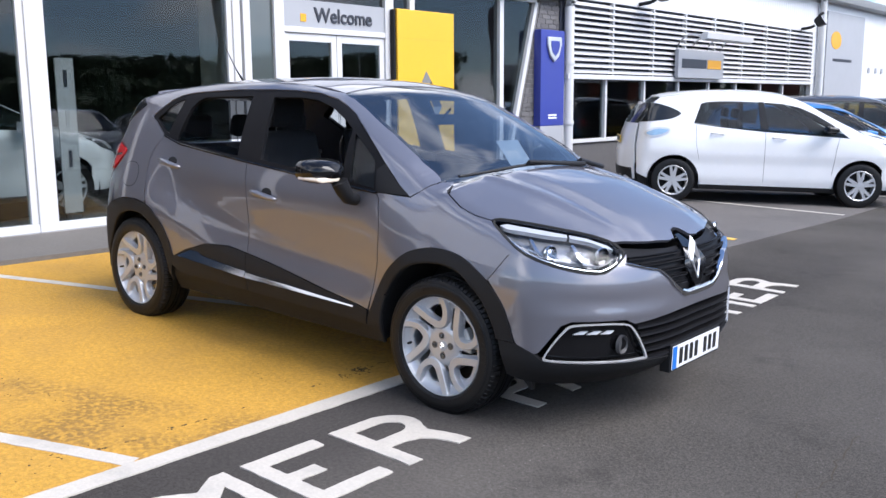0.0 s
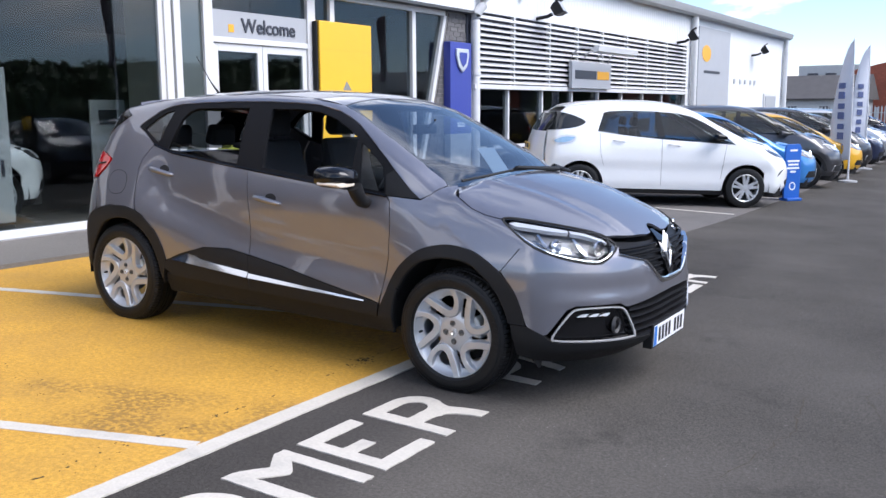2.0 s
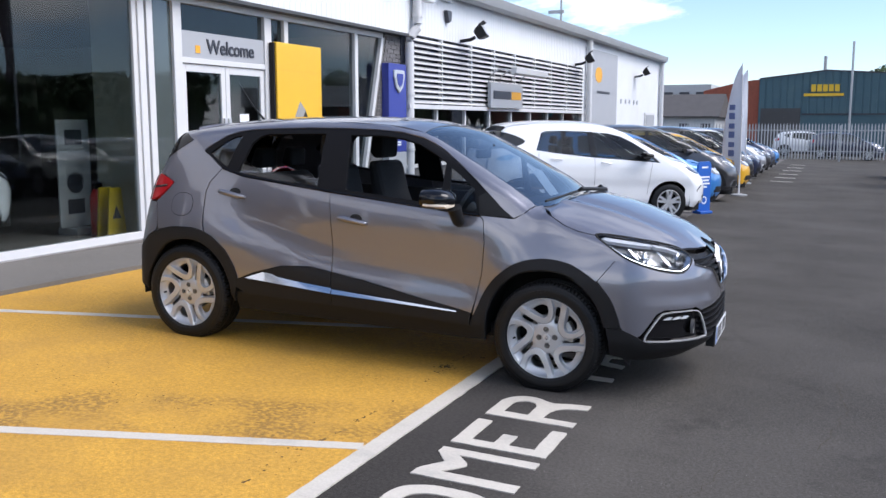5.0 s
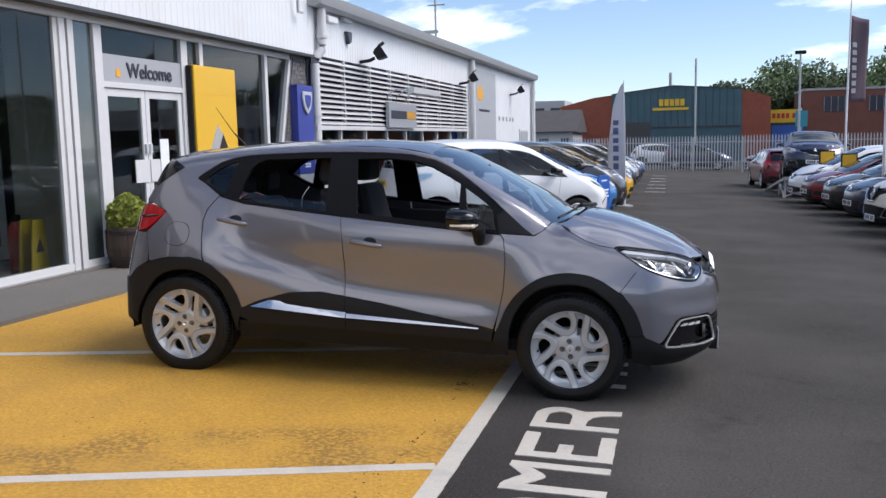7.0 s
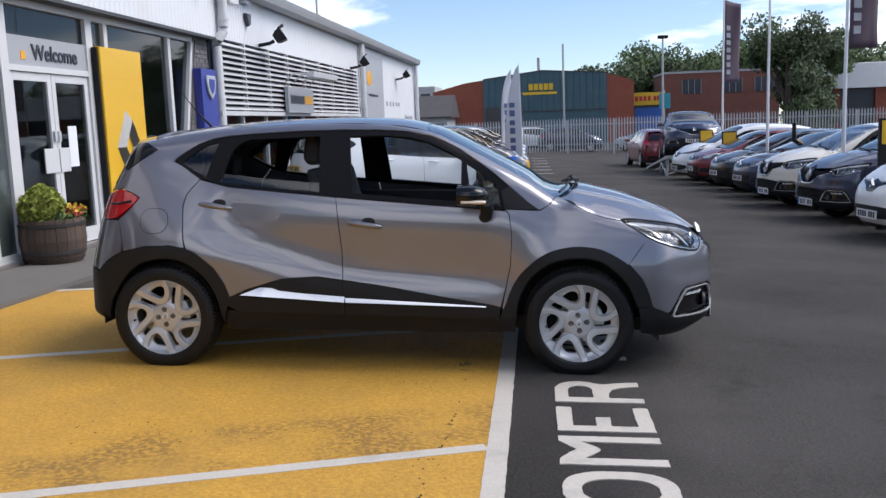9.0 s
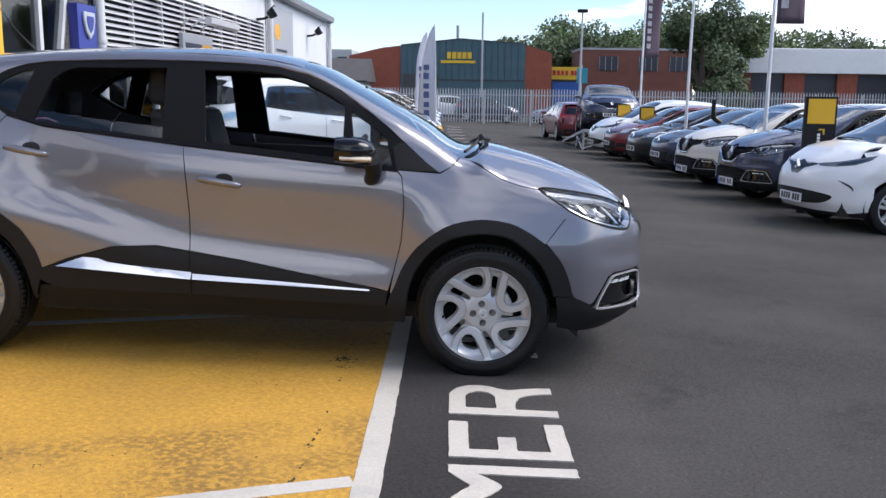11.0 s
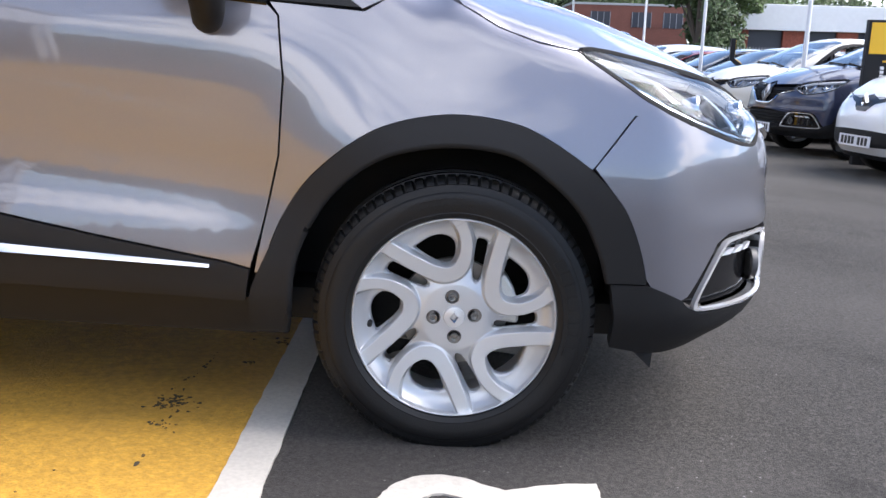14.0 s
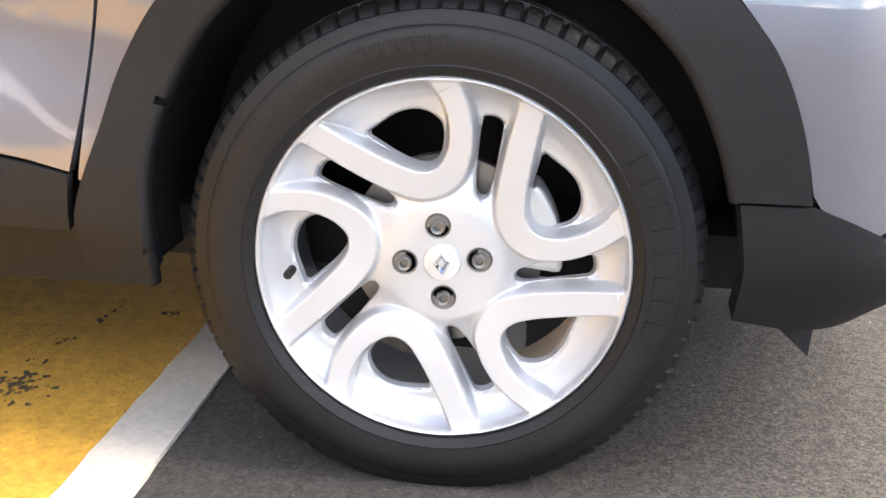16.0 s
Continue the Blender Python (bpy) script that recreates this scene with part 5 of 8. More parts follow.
    bench = P("rear_seat", Geo().prism([(-1.95, 0.62), (-2.0, 0.75), (-2.35, 0.7), (-2.50, 1.10), (-2.62, 1.13), (-2.5, 0.55)], -0.65, 0.65, "y"), INTERIOR, car, "dark cloth rear bench", bevel=0.05)
    for y in (-0.42, 0.0, 0.42):
        P("headrest", Geo().prism([(-2.52, 1.15), (-2.515, 1.30), (-2.57, 1.32), (-2.62, 1.17)], y - 0.12, y + 0.12, "y"), INTERIOR, bench, bevel=0.03)
    c = (-0.72, -0.37, 0.98)
    sw = [(c[0] + 0.07 * math.sin(a), c[1] + 0.18 * math.cos(a), c[2] + 0.165 * math.sin(a)) for a in np.linspace(0, 2 * math.pi, 29)]
    wheel = P("steering_wheel", Geo().tube(sw, 0.014, 8), INTERIOR, car, smooth=50)
    P("wheel_hub", Geo().tube([(c[0] + 0.01, c[1], c[2]), (c[0] + 0.22, c[1], c[2] - 0.10)], [0.07, 0.045], 12), INTERIOR, wheel, smooth=40)
    P("rear_view_mirror", Geo().box(-0.77, -0.745, -0.12, 0.12, 1.315, 1.375).tube([(-0.74, 0, 1.35), (-0.68, 0, 1.41)], 0.008, 6), BLACK_PLASTIC, car, bevel=0.008)
    sheet = P("price_sheet", Geo().box(-0.002, 0.0, -0.105, 0.105, 0.0, 0.21), PAPER, car, "white paper behind the windscreen", at=pose(-0.30, 0.22, 1.075, 0, -40, 0))
    # left side is open from inside: door cards
    for s in (-1, 1):
        P("door_card", Geo().box(-2.25, -0.5, s * 0.785 - 0.012, s * 0.785 + 0.012, 0.42, 1.02), INTERIOR, car, bevel=0.01)
    car.matrix_basis = pose(0, 0.85, 0)
    return car


captur = build_captur()

# ---- other cars: built once a kind, then copied in their colours ----
def paint(name, colour, metal=0.3):
    return mat(name, colour, 0.35, metal, vary=0.02, scale=2, coat=1.0, coat_rough=0.03)


PAINT_WHITE, PAINT_CREAM = paint("white_paint", (0.78, 0.79, 0.80), 0.0), paint("cream_paint", (0.66, 0.62, 0.54), 0.0)
PAINT_BLUE, PAINT_NAVY = paint("blue_paint", (0.05, 0.22, 0.55)), paint("navy_paint", (0.018, 0.025, 0.06))
PAINT_YELLOW, PAINT_RED = paint("yellow_paint", (0.70, 0.38, 0.02), 0.1), paint("red_paint", (0.17, 0.011, 0.02))
PAINT_DARK, PAINT_BLACK, PAINT_SILVER = paint("dark_grey_paint", (0.06, 0.06, 0.065), 0.6), paint("black_paint", (0.012, 0.012, 0.014)), paint("silver_paint", (0.42, 0.43, 0.45), 0.7)
DARK_GLASS = mat("dark_car_glass", (0.012, 0.014, 0.016), 0.03, vary=0.0, spec=0.45, coat=0.25, coat_rough=0.01)
SIDE_GLASS = glass("car_side_glass", (0.34, 0.40, 0.41), 1.0, 1.5)
BLUE_GLASS = mat("blue_black_lens", (0.02, 0.035, 0.06), 0.05, vary=0.2, scale=20, coat=1.0)
LAMP_GREY = mat("lamp_grey", (0.17, 0.175, 0.19), 0.12, 0.4, vary=0.4, scale=26, coat=1.0)


def car_body(high=1.0, hood=0.0, rear=0.0, width=0.0, round_tail=0.55):
    """A hatchback like shape; high: factor on the roof's height, hood: lift of the bonnet, rear: shift of the tail, width: added to the half width."""
    z = lambda v: 0.2 + (v - 0.2) * high
    return Body(
        top=[(-3.4 - rear, z(1.20)), (-2.9 - rear, z(1.42)), (-2.5 - rear * 0.7, z(1.515)), (-2.0, z(1.556)), (-1.5, z(1.565)), (-1.15, z(1.54)), (-0.85, z(1.468)), (-0.5, z(1.30)), (-0.15, z(1.14)), (0.12, z(1.02) + hood), (0.18, z(1.02) + hood),
             (0.4, z(0.965) + hood), (0.62, z(0.88) + hood), (0.78, z(0.78) + hood), (0.95, z(0.65) + hood)],
        crown=[(-3.3, 0.17), (-1.2, 0.16), (-0.1, 0.13), (0.2, 0.18), (0.9, 0.15)],
        plan=[(-3.4 - rear, 0.74 + width), (-3.0 - rear, 0.82 + width), (-2.5, 0.855 + width), (-0.5, 0.86 + width), (0.1, 0.862 + width), (0.5, 0.835 + width), (0.9, 0.75 + width)],
        tuck=[(0.15, 0.09), (0.25, 0.05), (0.4, 0.02), (0.55, 0.018), (0.72, 0.0), (0.88, 0.004), (z(1.0), 0.03), (z(1.25), 0.12), (z(1.5), 0.225), (z(1.65), 0.30)],
        nose=[(0.15, 0.68), (0.25, 0.78), (0.36, 0.85), (0.55, 0.86), (0.68, 0.83), (0.80, 0.74), (0.95, 0.55)], nose_a=0.72, nose_p=3.2,
        tail=[(0.2, -3.08 - rear), (0.3, -3.22 - rear), (0.6, -3.25 - rear), (0.9, -3.2 - rear), (z(1.1), -3.12 - rear), (z(1.3), -3.0 - rear), (z(1.5), -2.82 - rear)], tail_a=round_tail,
        flares=[(-2.58, 0.75, 0.4, 0.16, 0.02), (0.0, 0.75, 0.4, 0.16, 0.012)])


def plain_wheel(car, x, side, y, r=0.315, style=5):
    m = pose(x, side * y, r, 0, 0, 0 if side < 0 else 180)
    t = Geo().lathe([(r * 0.66, 0.02), (r * 0.68, 0.0), (r * 0.85, -0.008), (r * 0.96, 0.005), (r, 0.03), (r, 0.16), (r * 0.95, 0.19), (r * 0.66, 0.19)], 36)
    w = part("wheel", t, RUBBER, car, "alloy wheel", 40, at=m)
    g = Geo().lathe([(r * 0.69, 0.004), (r * 0.66, -0.002), (r * 0.62, 0.006), (r * 0.60, 0.12)], 36).lathe([(0.0, 0.0), (r * 0.16, 0.004), (r * 0.20, 0.03)], 20)
    for i in range(style * 2):
        a = 2 * math.pi * (i // 2 + (0.16 if i % 2 else -0.16) * (1 if style < 7 else 0.6)) / style + 0.3
        c, s = math.cos(a), math.sin(a)
        b0, b1 = r * 0.12, r * 0.65
        wd0, wd1 = r * 0.075, r * 0.055
        g.add([(b0 * c - s * k * wd0, yy, b0 * s + c * k * wd0) for k in (-1, 1) for yy in (0.004, 0.04)] + [(b1 * c - s * k * wd1, yy, b1 * s + c * k * wd1) for k in (-1, 1) for yy in (0.0, 0.04)],
              [(0, 2, 6, 4), (0, 4, 5, 1), (2, 3, 7, 6), (1, 5, 7, 3)])
    part("rim", g, ALLOY, w, smooth=30)
    part("brake_disc", Geo().lathe([(0.0, 0.09), (r * 0.58, 0.09), (r * 0.58, 0.10)], 24), UNDER, w)
    return w


def plain_car(body, paint_m, label, high=1.0, hood=0.0, rear=0.0, grille="bar", tail_m=None, plate_m=None, clad=False, base=-2.588, wy=0.845, wrap=False):
    car = thing("car", label, "car")
    P, S, T, F, R = part, body.from_side, body.from_top, body.from_front, body.from_rear
    z = lambda v: 0.2 + (v - 0.2) * high
    res = (0.06, 0.06)
    arch = lambda x, a0, a1, r=0.365: [(x + r * math.cos(radians(a)), 0.315 + r * math.sin(radians(a))) for a in np.linspace(a0, a1, 15)]
    side = lambda pts: [(p[0], p[2]) for p in T(np.array(pts))]
    screen = side([(-0.02, 0.70), (-0.3, 0.66), (-0.6, 0.61), (-0.88, 0.565)])
    roof = side([(-0.88, 0.565), (-1.3, 0.575), (-1.8, 0.58), (-2.3, 0.565), (-2.72 - rear, 0.53)])
    tail_x = -2.98 - rear
    if wrap:
        belt = [(-0.20, 0.975), (-0.7, 1.0), (-1.4, 1.035), (-2.0, 1.085), (-2.34, 1.125)]
        dlo_top = [(-0.42, 1.15), (-0.66, 1.29), (-0.88, 1.385), (-1.1, 1.43), (-1.5, 1.45), (-1.9, 1.45), (-2.15, 1.435), (-2.24, 1.41)]
    else:
        belt = [(-0.16, z(1.005) + hood * 0.5), (-0.6, z(1.02)), (-1.3, z(1.06)), (-2.0, z(1.10)), (-2.45 - rear, z(1.17))]
        dlo_top = [(-0.40, z(1.185)), (-0.66, z(1.32)), (-0.86, z(1.41)), (-1.1, z(1.452)), (-1.5, z(1.462)), (-2.0, z(1.445)), (-2.35 - rear, z(1.39)), (-2.58 - rear, z(1.30))]
    dlo = belt + dlo_top[::-1]
    outline = ([(0.36, 0.33), (0.36, z(0.90) + hood), (0.12, z(0.965) + hood), (-0.02, z(1.03) + hood * 0.5)] + screen + roof[1:]
               + [(tail_x + 0.08, z(1.30)), (tail_x - 0.02, z(1.08)), (tail_x - 0.06, 0.8), (tail_x - 0.04, 0.40), (base - 0.365, 0.33)] + arch(base, 178, 2) + [(base + 0.365, 0.26), (-0.365, 0.26)] + arch(0, 178, 2))
    for mir in (False, True):
        k = dict(mirror=mir)
        P("body_side", panel(S, outline, res, holes=(dlo,), **k), paint_m, car, smooth=40)
        P("side_window", panel(S, gap(dlo, 0.004), (0.1, 0.1), lift=-0.008, depth=0.004, **k), SIDE_GLASS, car, smooth=50)
        for x, tilt in ((-1.36, -0.06),) if wrap else ((-1.36, 0.03), (-2.18 - rear, 0.02)):
            P("pillar", panel(S, [(x - 0.05, z(1.03)), (x + 0.06, z(1.025)), (x + 0.05 + tilt, 1.447 if wrap else z(1.45)), (x - 0.03 + tilt, 1.447 if wrap else z(1.44))], 0.08, lift=0.001, **k), GLOSS_BLACK if x > -2 else paint_m, car, smooth=40)
        for pts in ([(-0.33, z(0.99)), (-0.37, 0.8), (-0.40, 0.45)], [(-1.345, z(1.06)), (-1.34, 0.8), (-1.33, 0.33)], [(-2.22 - rear, z(1.12)), (-2.30, 0.85), (-2.24, 0.62)]):
            P("door_gap", strip2(S, pts, 0.0045, mir), DARK_TRIM, car)
        for x, zz in ((-1.15, z(0.93)), (-2.0, z(0.97))):
            q = S(np.array([(x, zz)]))[0]
            g = Geo().tube([(q[0] - 0.09, q[1] - 0.002, q[2]), (q[0] - 0.06, q[1] - 0.03, q[2]), (q[0] + 0.06, q[1] - 0.03, q[2] - 0.008), (q[0] + 0.09, q[1] - 0.002, q[2] - 0.01)], 0.012, 8)
            if mir:
                g.v = [(a, -b, c) for a, b, c in g.v]
            P("door_handle", g, paint_m, car, smooth=40)
        s = 1 if mir else -1
        g = Geo()
        g.add([(-0.47 + 0.10 * a, s * (0.98 + 0.10 * b), z(1.055) + 0.06 * c) for a, b, c in ((-1, -1, -0.8), (-1, 1, -0.6), (-1, 1, 0.9), (-1, -1, 1), (0.9, -0.8, -0.6), (0.7, 0.7, -0.4), (0.6, 0.7, 0.5), (0.8, -0.8, 0.6))],
              [(0, 1, 2, 3), (4, 7, 6, 5), (0, 4, 5, 1), (1, 5, 6, 2), (2, 6, 7, 3), (3, 7, 4, 0)])
        P("wing_mirror", g.box(-0.48, -0.40, min(s * 0.84, s * 0.92), max(s * 0.84, s * 0.92), z(0.99), z(1.03)), GLOSS_BLACK if paint_m in (PAINT_WHITE, PAINT_CREAM) else paint_m, car, bevel=0.02)
        for x in (0.0, base):
            v = [(x + 0.38 * math.cos(radians(a)), s * yy, 0.315 + 0.38 * math.sin(radians(a))) for a in range(-15, 196, 15) for yy in (0.83, 0.55)]
            P("arch_liner", Geo().add(v, [(2 * i, 2 * i + 1, 2 * i + 3, 2 * i + 2) for i in range(14)]).add([p for p in v[1::2]], [tuple(range(15))]), UNDER, car, smooth=50)
            plain_wheel(car, x, s, wy)
            if clad:
                a, b = arch(x, 172, 8, 0.42), arch(x, 8, 172, 0.36)
                P("arch_cladding", panel(S, a + b, res, lift=0.008, depth=0.03, **k), BLACK_PLASTIC, car, smooth=40)
        P("sill", panel(S, [(-0.38, 0.34 if clad else 0.265), (base + 0.38, 0.34 if clad else 0.265), (base + 0.38, 0.20), (-0.38, 0.20)], res, lift=0.004, **k), BLACK_PLASTIC, car, smooth=40)
        lamp = [(-60, 0.80 * high + 0.11 + hood), (-50, 0.845 + hood), (-34, 0.79 + hood), (-25, 0.74 + hood), (-27, 0.69 + hood), (-40, 0.69 + hood), (-52, 0.745 + hood)]
        if wrap:                           # slim dark slits swept back from the badge
            lamp = [(-60, 0.905 + hood), (-52, 0.880 + hood), (-40, 0.828 + hood), (-28, 0.790 + hood), (-20, 0.770 + hood), (-22, 0.748 + hood), (-34, 0.752 + hood), (-46, 0.785 + hood), (-55, 0.842 + hood)]
        hl = P("headlamp", panel(F, lamp, (3, 0.04), lift=0.004, depth=0.02, **k), LAMP_GREY, car, "clear headlamp", 40)
        if wrap:
            P("lamp_slit", panel(F, [(-56, 0.868 + hood), (-48, 0.842 + hood), (-38, 0.800 + hood), (-33, 0.778 + hood), (-36, 0.768 + hood), (-46, 0.800 + hood), (-53, 0.842 + hood)], (3, 0.03), lift=0.007, depth=0.01, **k), BLUE_GLASS, hl, "blue-black lamp insert", 40)
            slash = rounded([(-37, 0.625), (-44, 0.590), (-47.5, 0.545), (-48, 0.49), (-46.3, 0.535), (-42.5, 0.575)], 1)
            P("bumper_slash", panel(F, slash, (2, 0.02), lift=0.003, depth=0.01, **k), BLACK_PLASTIC, car, "black curved bumper slash", 40)
        else:
            P("reflector", panel(F, [(-47, 0.80 + hood), (-38, 0.785 + hood), (-32, 0.755 + hood), (-33, 0.715 + hood), (-42, 0.725 + hood)], (3, 0.03), lift=0.007, depth=0.01, **k), SILVER, hl, smooth=40)
            P("day_light", panel(F, [(-57, 0.835 + hood), (-50, 0.838 + hood), (-35, 0.788 + hood), (-34, 0.776 + hood), (-50, 0.822 + hood), (-57, 0.818 + hood)], (3, 0.03), lift=0.0075, depth=0.005, **k), PLATE_WHITE, hl, smooth=40)
        if not wrap:
            fog = [(-46, 0.36), (-42, 0.47), (-30, 0.47), (-26, 0.36)]
            fg = P("fog_lamp", panel(F, fog, (3, 0.04), lift=0.005, depth=0.02, **k), BLACK_PLASTIC, car, smooth=40)
            if clad:
                c = np.array(fog).mean(0)
                P("fog_surround", panel(F, [tuple(c + (np.array(p) - c) * 1.12) for p in fog], (3, 0.03), lift=0.010, depth=0.015, holes=(fog,), **k), CHROME, fg, smooth=40)
        if wrap:                           # black tailgate glass that comes round the corner in a point
            P("rear_glass_corner", panel(S, rounded([(-2.50, 1.275), (-2.74, 1.375), (-3.02, 1.42), (-3.12, 1.30), (-3.22, 1.12), (-3.0, 1.13), (-2.68, 1.175), (-2.56, 1.22)], 1), (0.04, 0.04), lift=0.005, depth=0.008, **k), DARK_GLASS, car, "black tailgate glass", 50)
            lamp_r = rounded([(-3.04, 0.99), (-2.86, 1.07), (-2.66, 1.055), (-2.67, 0.99), (-2.80, 0.925), (-2.98, 0.91)], 1)
            tlamp = P("tail_lamp", panel(S, lamp_r, (0.04, 0.04), lift=0.006, depth=0.03, **k), SILVER, car, "pale blue rear lamp", 50)
            P("tail_lamp_core", panel(S, gap(lamp_r, 0.028), (0.03, 0.03), lift=0.010, depth=0.01, **k), tail_m, tlamp, smooth=50)
        tl = [(tail_x + 0.22, z(1.05)), (tail_x + 0.02, z(1.10)), (tail_x - 0.10, z(1.0)), (tail_x - 0.10, z(0.90)), (tail_x + 0.06, z(0.90))]
        if not wrap:
            P("tail_lamp", panel(S, rounded(tl, 1), (0.04, 0.04), lift=0.008, depth=0.03, **k), tail_m or RED_LENS, car, "rear lamp", 50)
        P("door_card", Geo().box(-2.4, -0.35, *sorted((s * 0.755, s * 0.775)), 0.40, 0.96), INTERIOR, car)
        P("front_seat", Geo().prism([(-0.95, 0.60), (-1.0, 0.70), (-1.40, 0.66), (-1.58, 1.0), (-1.64, 1.18), (-1.72, 1.19), (-1.68, 0.9), (-1.52, 0.5), (-1.0, 0.46)], *sorted((s * 0.15, s * 0.60)), "y"), INTERIOR, car, bevel=0.05)
        P("headrest", Geo().prism([(-1.65, 1.20), (-1.64, 1.34), (-1.72, 1.36), (-1.74, 1.22)], *sorted((s * 0.25, s * 0.49)), "y"), INTERIOR, car, bevel=0.03)
    hood_half = [(0.10, 0.0), (0.08, -0.35), (0.0, -0.64)] + [(p[0], p[1]) for p in S(np.array([(0.12, z(0.975) + hood), (0.355, z(0.912) + hood)]))] + [(p[0], p[1]) for p in F(np.array([(-48, 0.855 + hood), (-34, 0.80 + hood), (-20, 0.77 + hood), (0, 0.77 + hood)]))]
    P("bonnet", panel(T, hood_half + [(x, -y) for x, y in hood_half[::-1][1:-1]], 0.07), paint_m, car, smooth=45)
    roof_half = [(-0.93, 0.0), (-0.92, -0.35), (-0.88, -0.565), (-1.3, -0.575), (-1.8, -0.58), (-2.3, -0.565), (-2.72 - rear, -0.53), (-2.80 - rear, 0.0)]
    P("roof", panel(T, roof_half + [(x, -y) for x, y in roof_half[::-1][1:-1]], 0.09), paint_m, car, smooth=40)
    ws = [(0.08, 0.0), (0.06, -0.35), (-0.02, -0.70), (-0.3, -0.66), (-0.6, -0.61), (-0.88, -0.565), (-0.92, -0.35), (-0.93, 0.0)]
    P("windscreen", panel(T, ws + [(x, -y) for x, y in ws[::-1][1:-1]], 0.09, lift=-0.003, depth=0.01), DARK_GLASS, car, "dark windscreen", 60)
    P("wiper", Geo().tube([tuple(p + np.array((0, 0, 0.015))) for p in T(np.array([(0.06, 0.1), (0.02, -0.25), (-0.02, -0.58)]))], 0.009, 6), BLACK_PLASTIC, car)
    n_half = [(-60, 0.27), (-60, z(0.80) + hood * 0.8), (-58, z(0.905) + hood), (-48, 0.85 + hood), (-34, 0.795 + hood), (-20, 0.768 + hood), (0, 0.765 + hood)]
    P("front_bumper", panel(F, n_half + [(-a, b) for a, b in n_half[::-1][1:]] + [(40, 0.22), (0, 0.22), (-40, 0.22)], (3, 0.05)), paint_m, car, smooth=40)
    gz = 0.715 + hood
    deep = [(-26, gz + 0.045), (0, gz + 0.05), (26, gz + 0.045), (25, gz - 0.005), (14, gz - 0.05), (7, gz - 0.125), (-7, gz - 0.125), (-14, gz - 0.05), (-25, gz - 0.005)]
    slim = [(-24, gz + 0.03), (0, gz + 0.04), (24, gz + 0.03), (20, gz - 0.04), (0, gz - 0.06), (-20, gz - 0.04)]
    if wrap:                               # a dark moustache round the badge
        slim = [(-20, gz + 0.058), (-9, gz + 0.040), (0, gz + 0.085), (9, gz + 0.040), (20, gz + 0.058), (19, gz + 0.038), (9, gz - 0.010), (4, gz - 0.085), (-4, gz - 0.085), (-9, gz - 0.010), (-19, gz + 0.038)]
    gr = P("grille", panel(F, deep if grille == "deep" else slim, (3, 0.03), lift=0.005, depth=0.01), GLOSS_BLACK, car, "black grille", 40)
    bx = F(np.array([(0, gz)]))[0][0]
    if grille == "deep":
        P("chrome_wing", strip(F, [(-26, gz - 0.012), (-14, gz - 0.055), (-7, gz - 0.128), (7, gz - 0.128), (14, gz - 0.055), (26, gz - 0.012)], 0.016, 0.012, 0.01, front=True), CHROME, gr, smooth=40)
    d = [(0.0, 0.10), (0.05, 0.0), (0.0, -0.10), (-0.05, 0.0)]
    P("badge", Geo().add([(bx, y, gz + b) for y, b in d] + [(bx + 0.03, y * 0.7, gz + b * 0.7) for y, b in d] + [(bx + 0.006, y * 0.4, gz + b * 0.4) for y, b in d], [(i, (i + 1) % 4, 4 + (i + 1) % 4, 4 + i) for i in range(4)] + [(4 + i, 4 + (i + 1) % 4, 8 + (i + 1) % 4, 8 + i) for i in range(4)] + [(8, 9, 10, 11)]), CHROME, gr)
    intake = [(-27, 0.50), (0, 0.52), (27, 0.50), (24, 0.30), (0, 0.29), (-24, 0.30)]
    if wrap:
        intake = rounded([(-35, 0.44), (-20, 0.47), (0, 0.475), (20, 0.47), (35, 0.44), (36, 0.40), (30, 0.335), (20, 0.315), (0, 0.31), (-20, 0.315), (-30, 0.335), (-36, 0.40)], 1)
    P("lower_grille", panel(F, intake, (3, 0.04), lift=0.004, depth=0.01), BLACK_PLASTIC, car, smooth=40)
    P("bumper_skirt", panel(F, [(-60, 0.27), (0, 0.27), (60, 0.27), (60, 0.19), (0, 0.19), (-60, 0.19)] if not wrap else [(-60, 0.235), (0, 0.235), (60, 0.235), (60, 0.19), (0, 0.19), (-60, 0.19)], (3, 0.04), lift=0.002, depth=0.02), BLACK_PLASTIC, car, smooth=40)
    pz = 0.305 if wrap else 0.385
    px = F(np.array([(0, pz + 0.065)]))[0][0]
    pl = P("number_plate", Geo().box(px + 0.006, px + 0.016, -0.26, 0.26, pz, pz + 0.11), PLATE_WHITE, car)
    for y in (-0.22, -0.16, -0.10, -0.04, 0.06, 0.12, 0.18):
        P("plate_bar", Geo().box(px + 0.0155, px + 0.019, y, y + 0.04, pz + 0.017, pz + 0.093), INK, pl)
    P("tailgate", panel(R, [(-0.69, 0.30), (-0.71, 0.60), (-0.60, z(1.04)), (-0.53, z(1.36)), (0.53, z(1.36)), (0.60, z(1.04)), (0.71, 0.60), (0.69, 0.30)], 0.09), paint_m, car, smooth=40)
    P("rear_screen", panel(R, [(-0.60, z(1.07)), (-0.50, z(1.33)), (0.50, z(1.33)), (0.60, z(1.07))], 0.09, lift=0.004, depth=0.006), DARK_GLASS, car, smooth=50)
    P("rear_skirt", panel(R, [(-0.66, 0.24), (-0.66, 0.46), (0.66, 0.46), (0.66, 0.24)], 0.1, lift=0.004), BLACK_PLASTIC, car, smooth=40)
    rx = R(np.array([(0.0, 0.82)]))[0][0]
    rp = P("number_plate", Geo().box(rx - 0.016, rx - 0.006, -0.26, 0.26, 0.80, 0.91), PLATE_YELLOW, car)
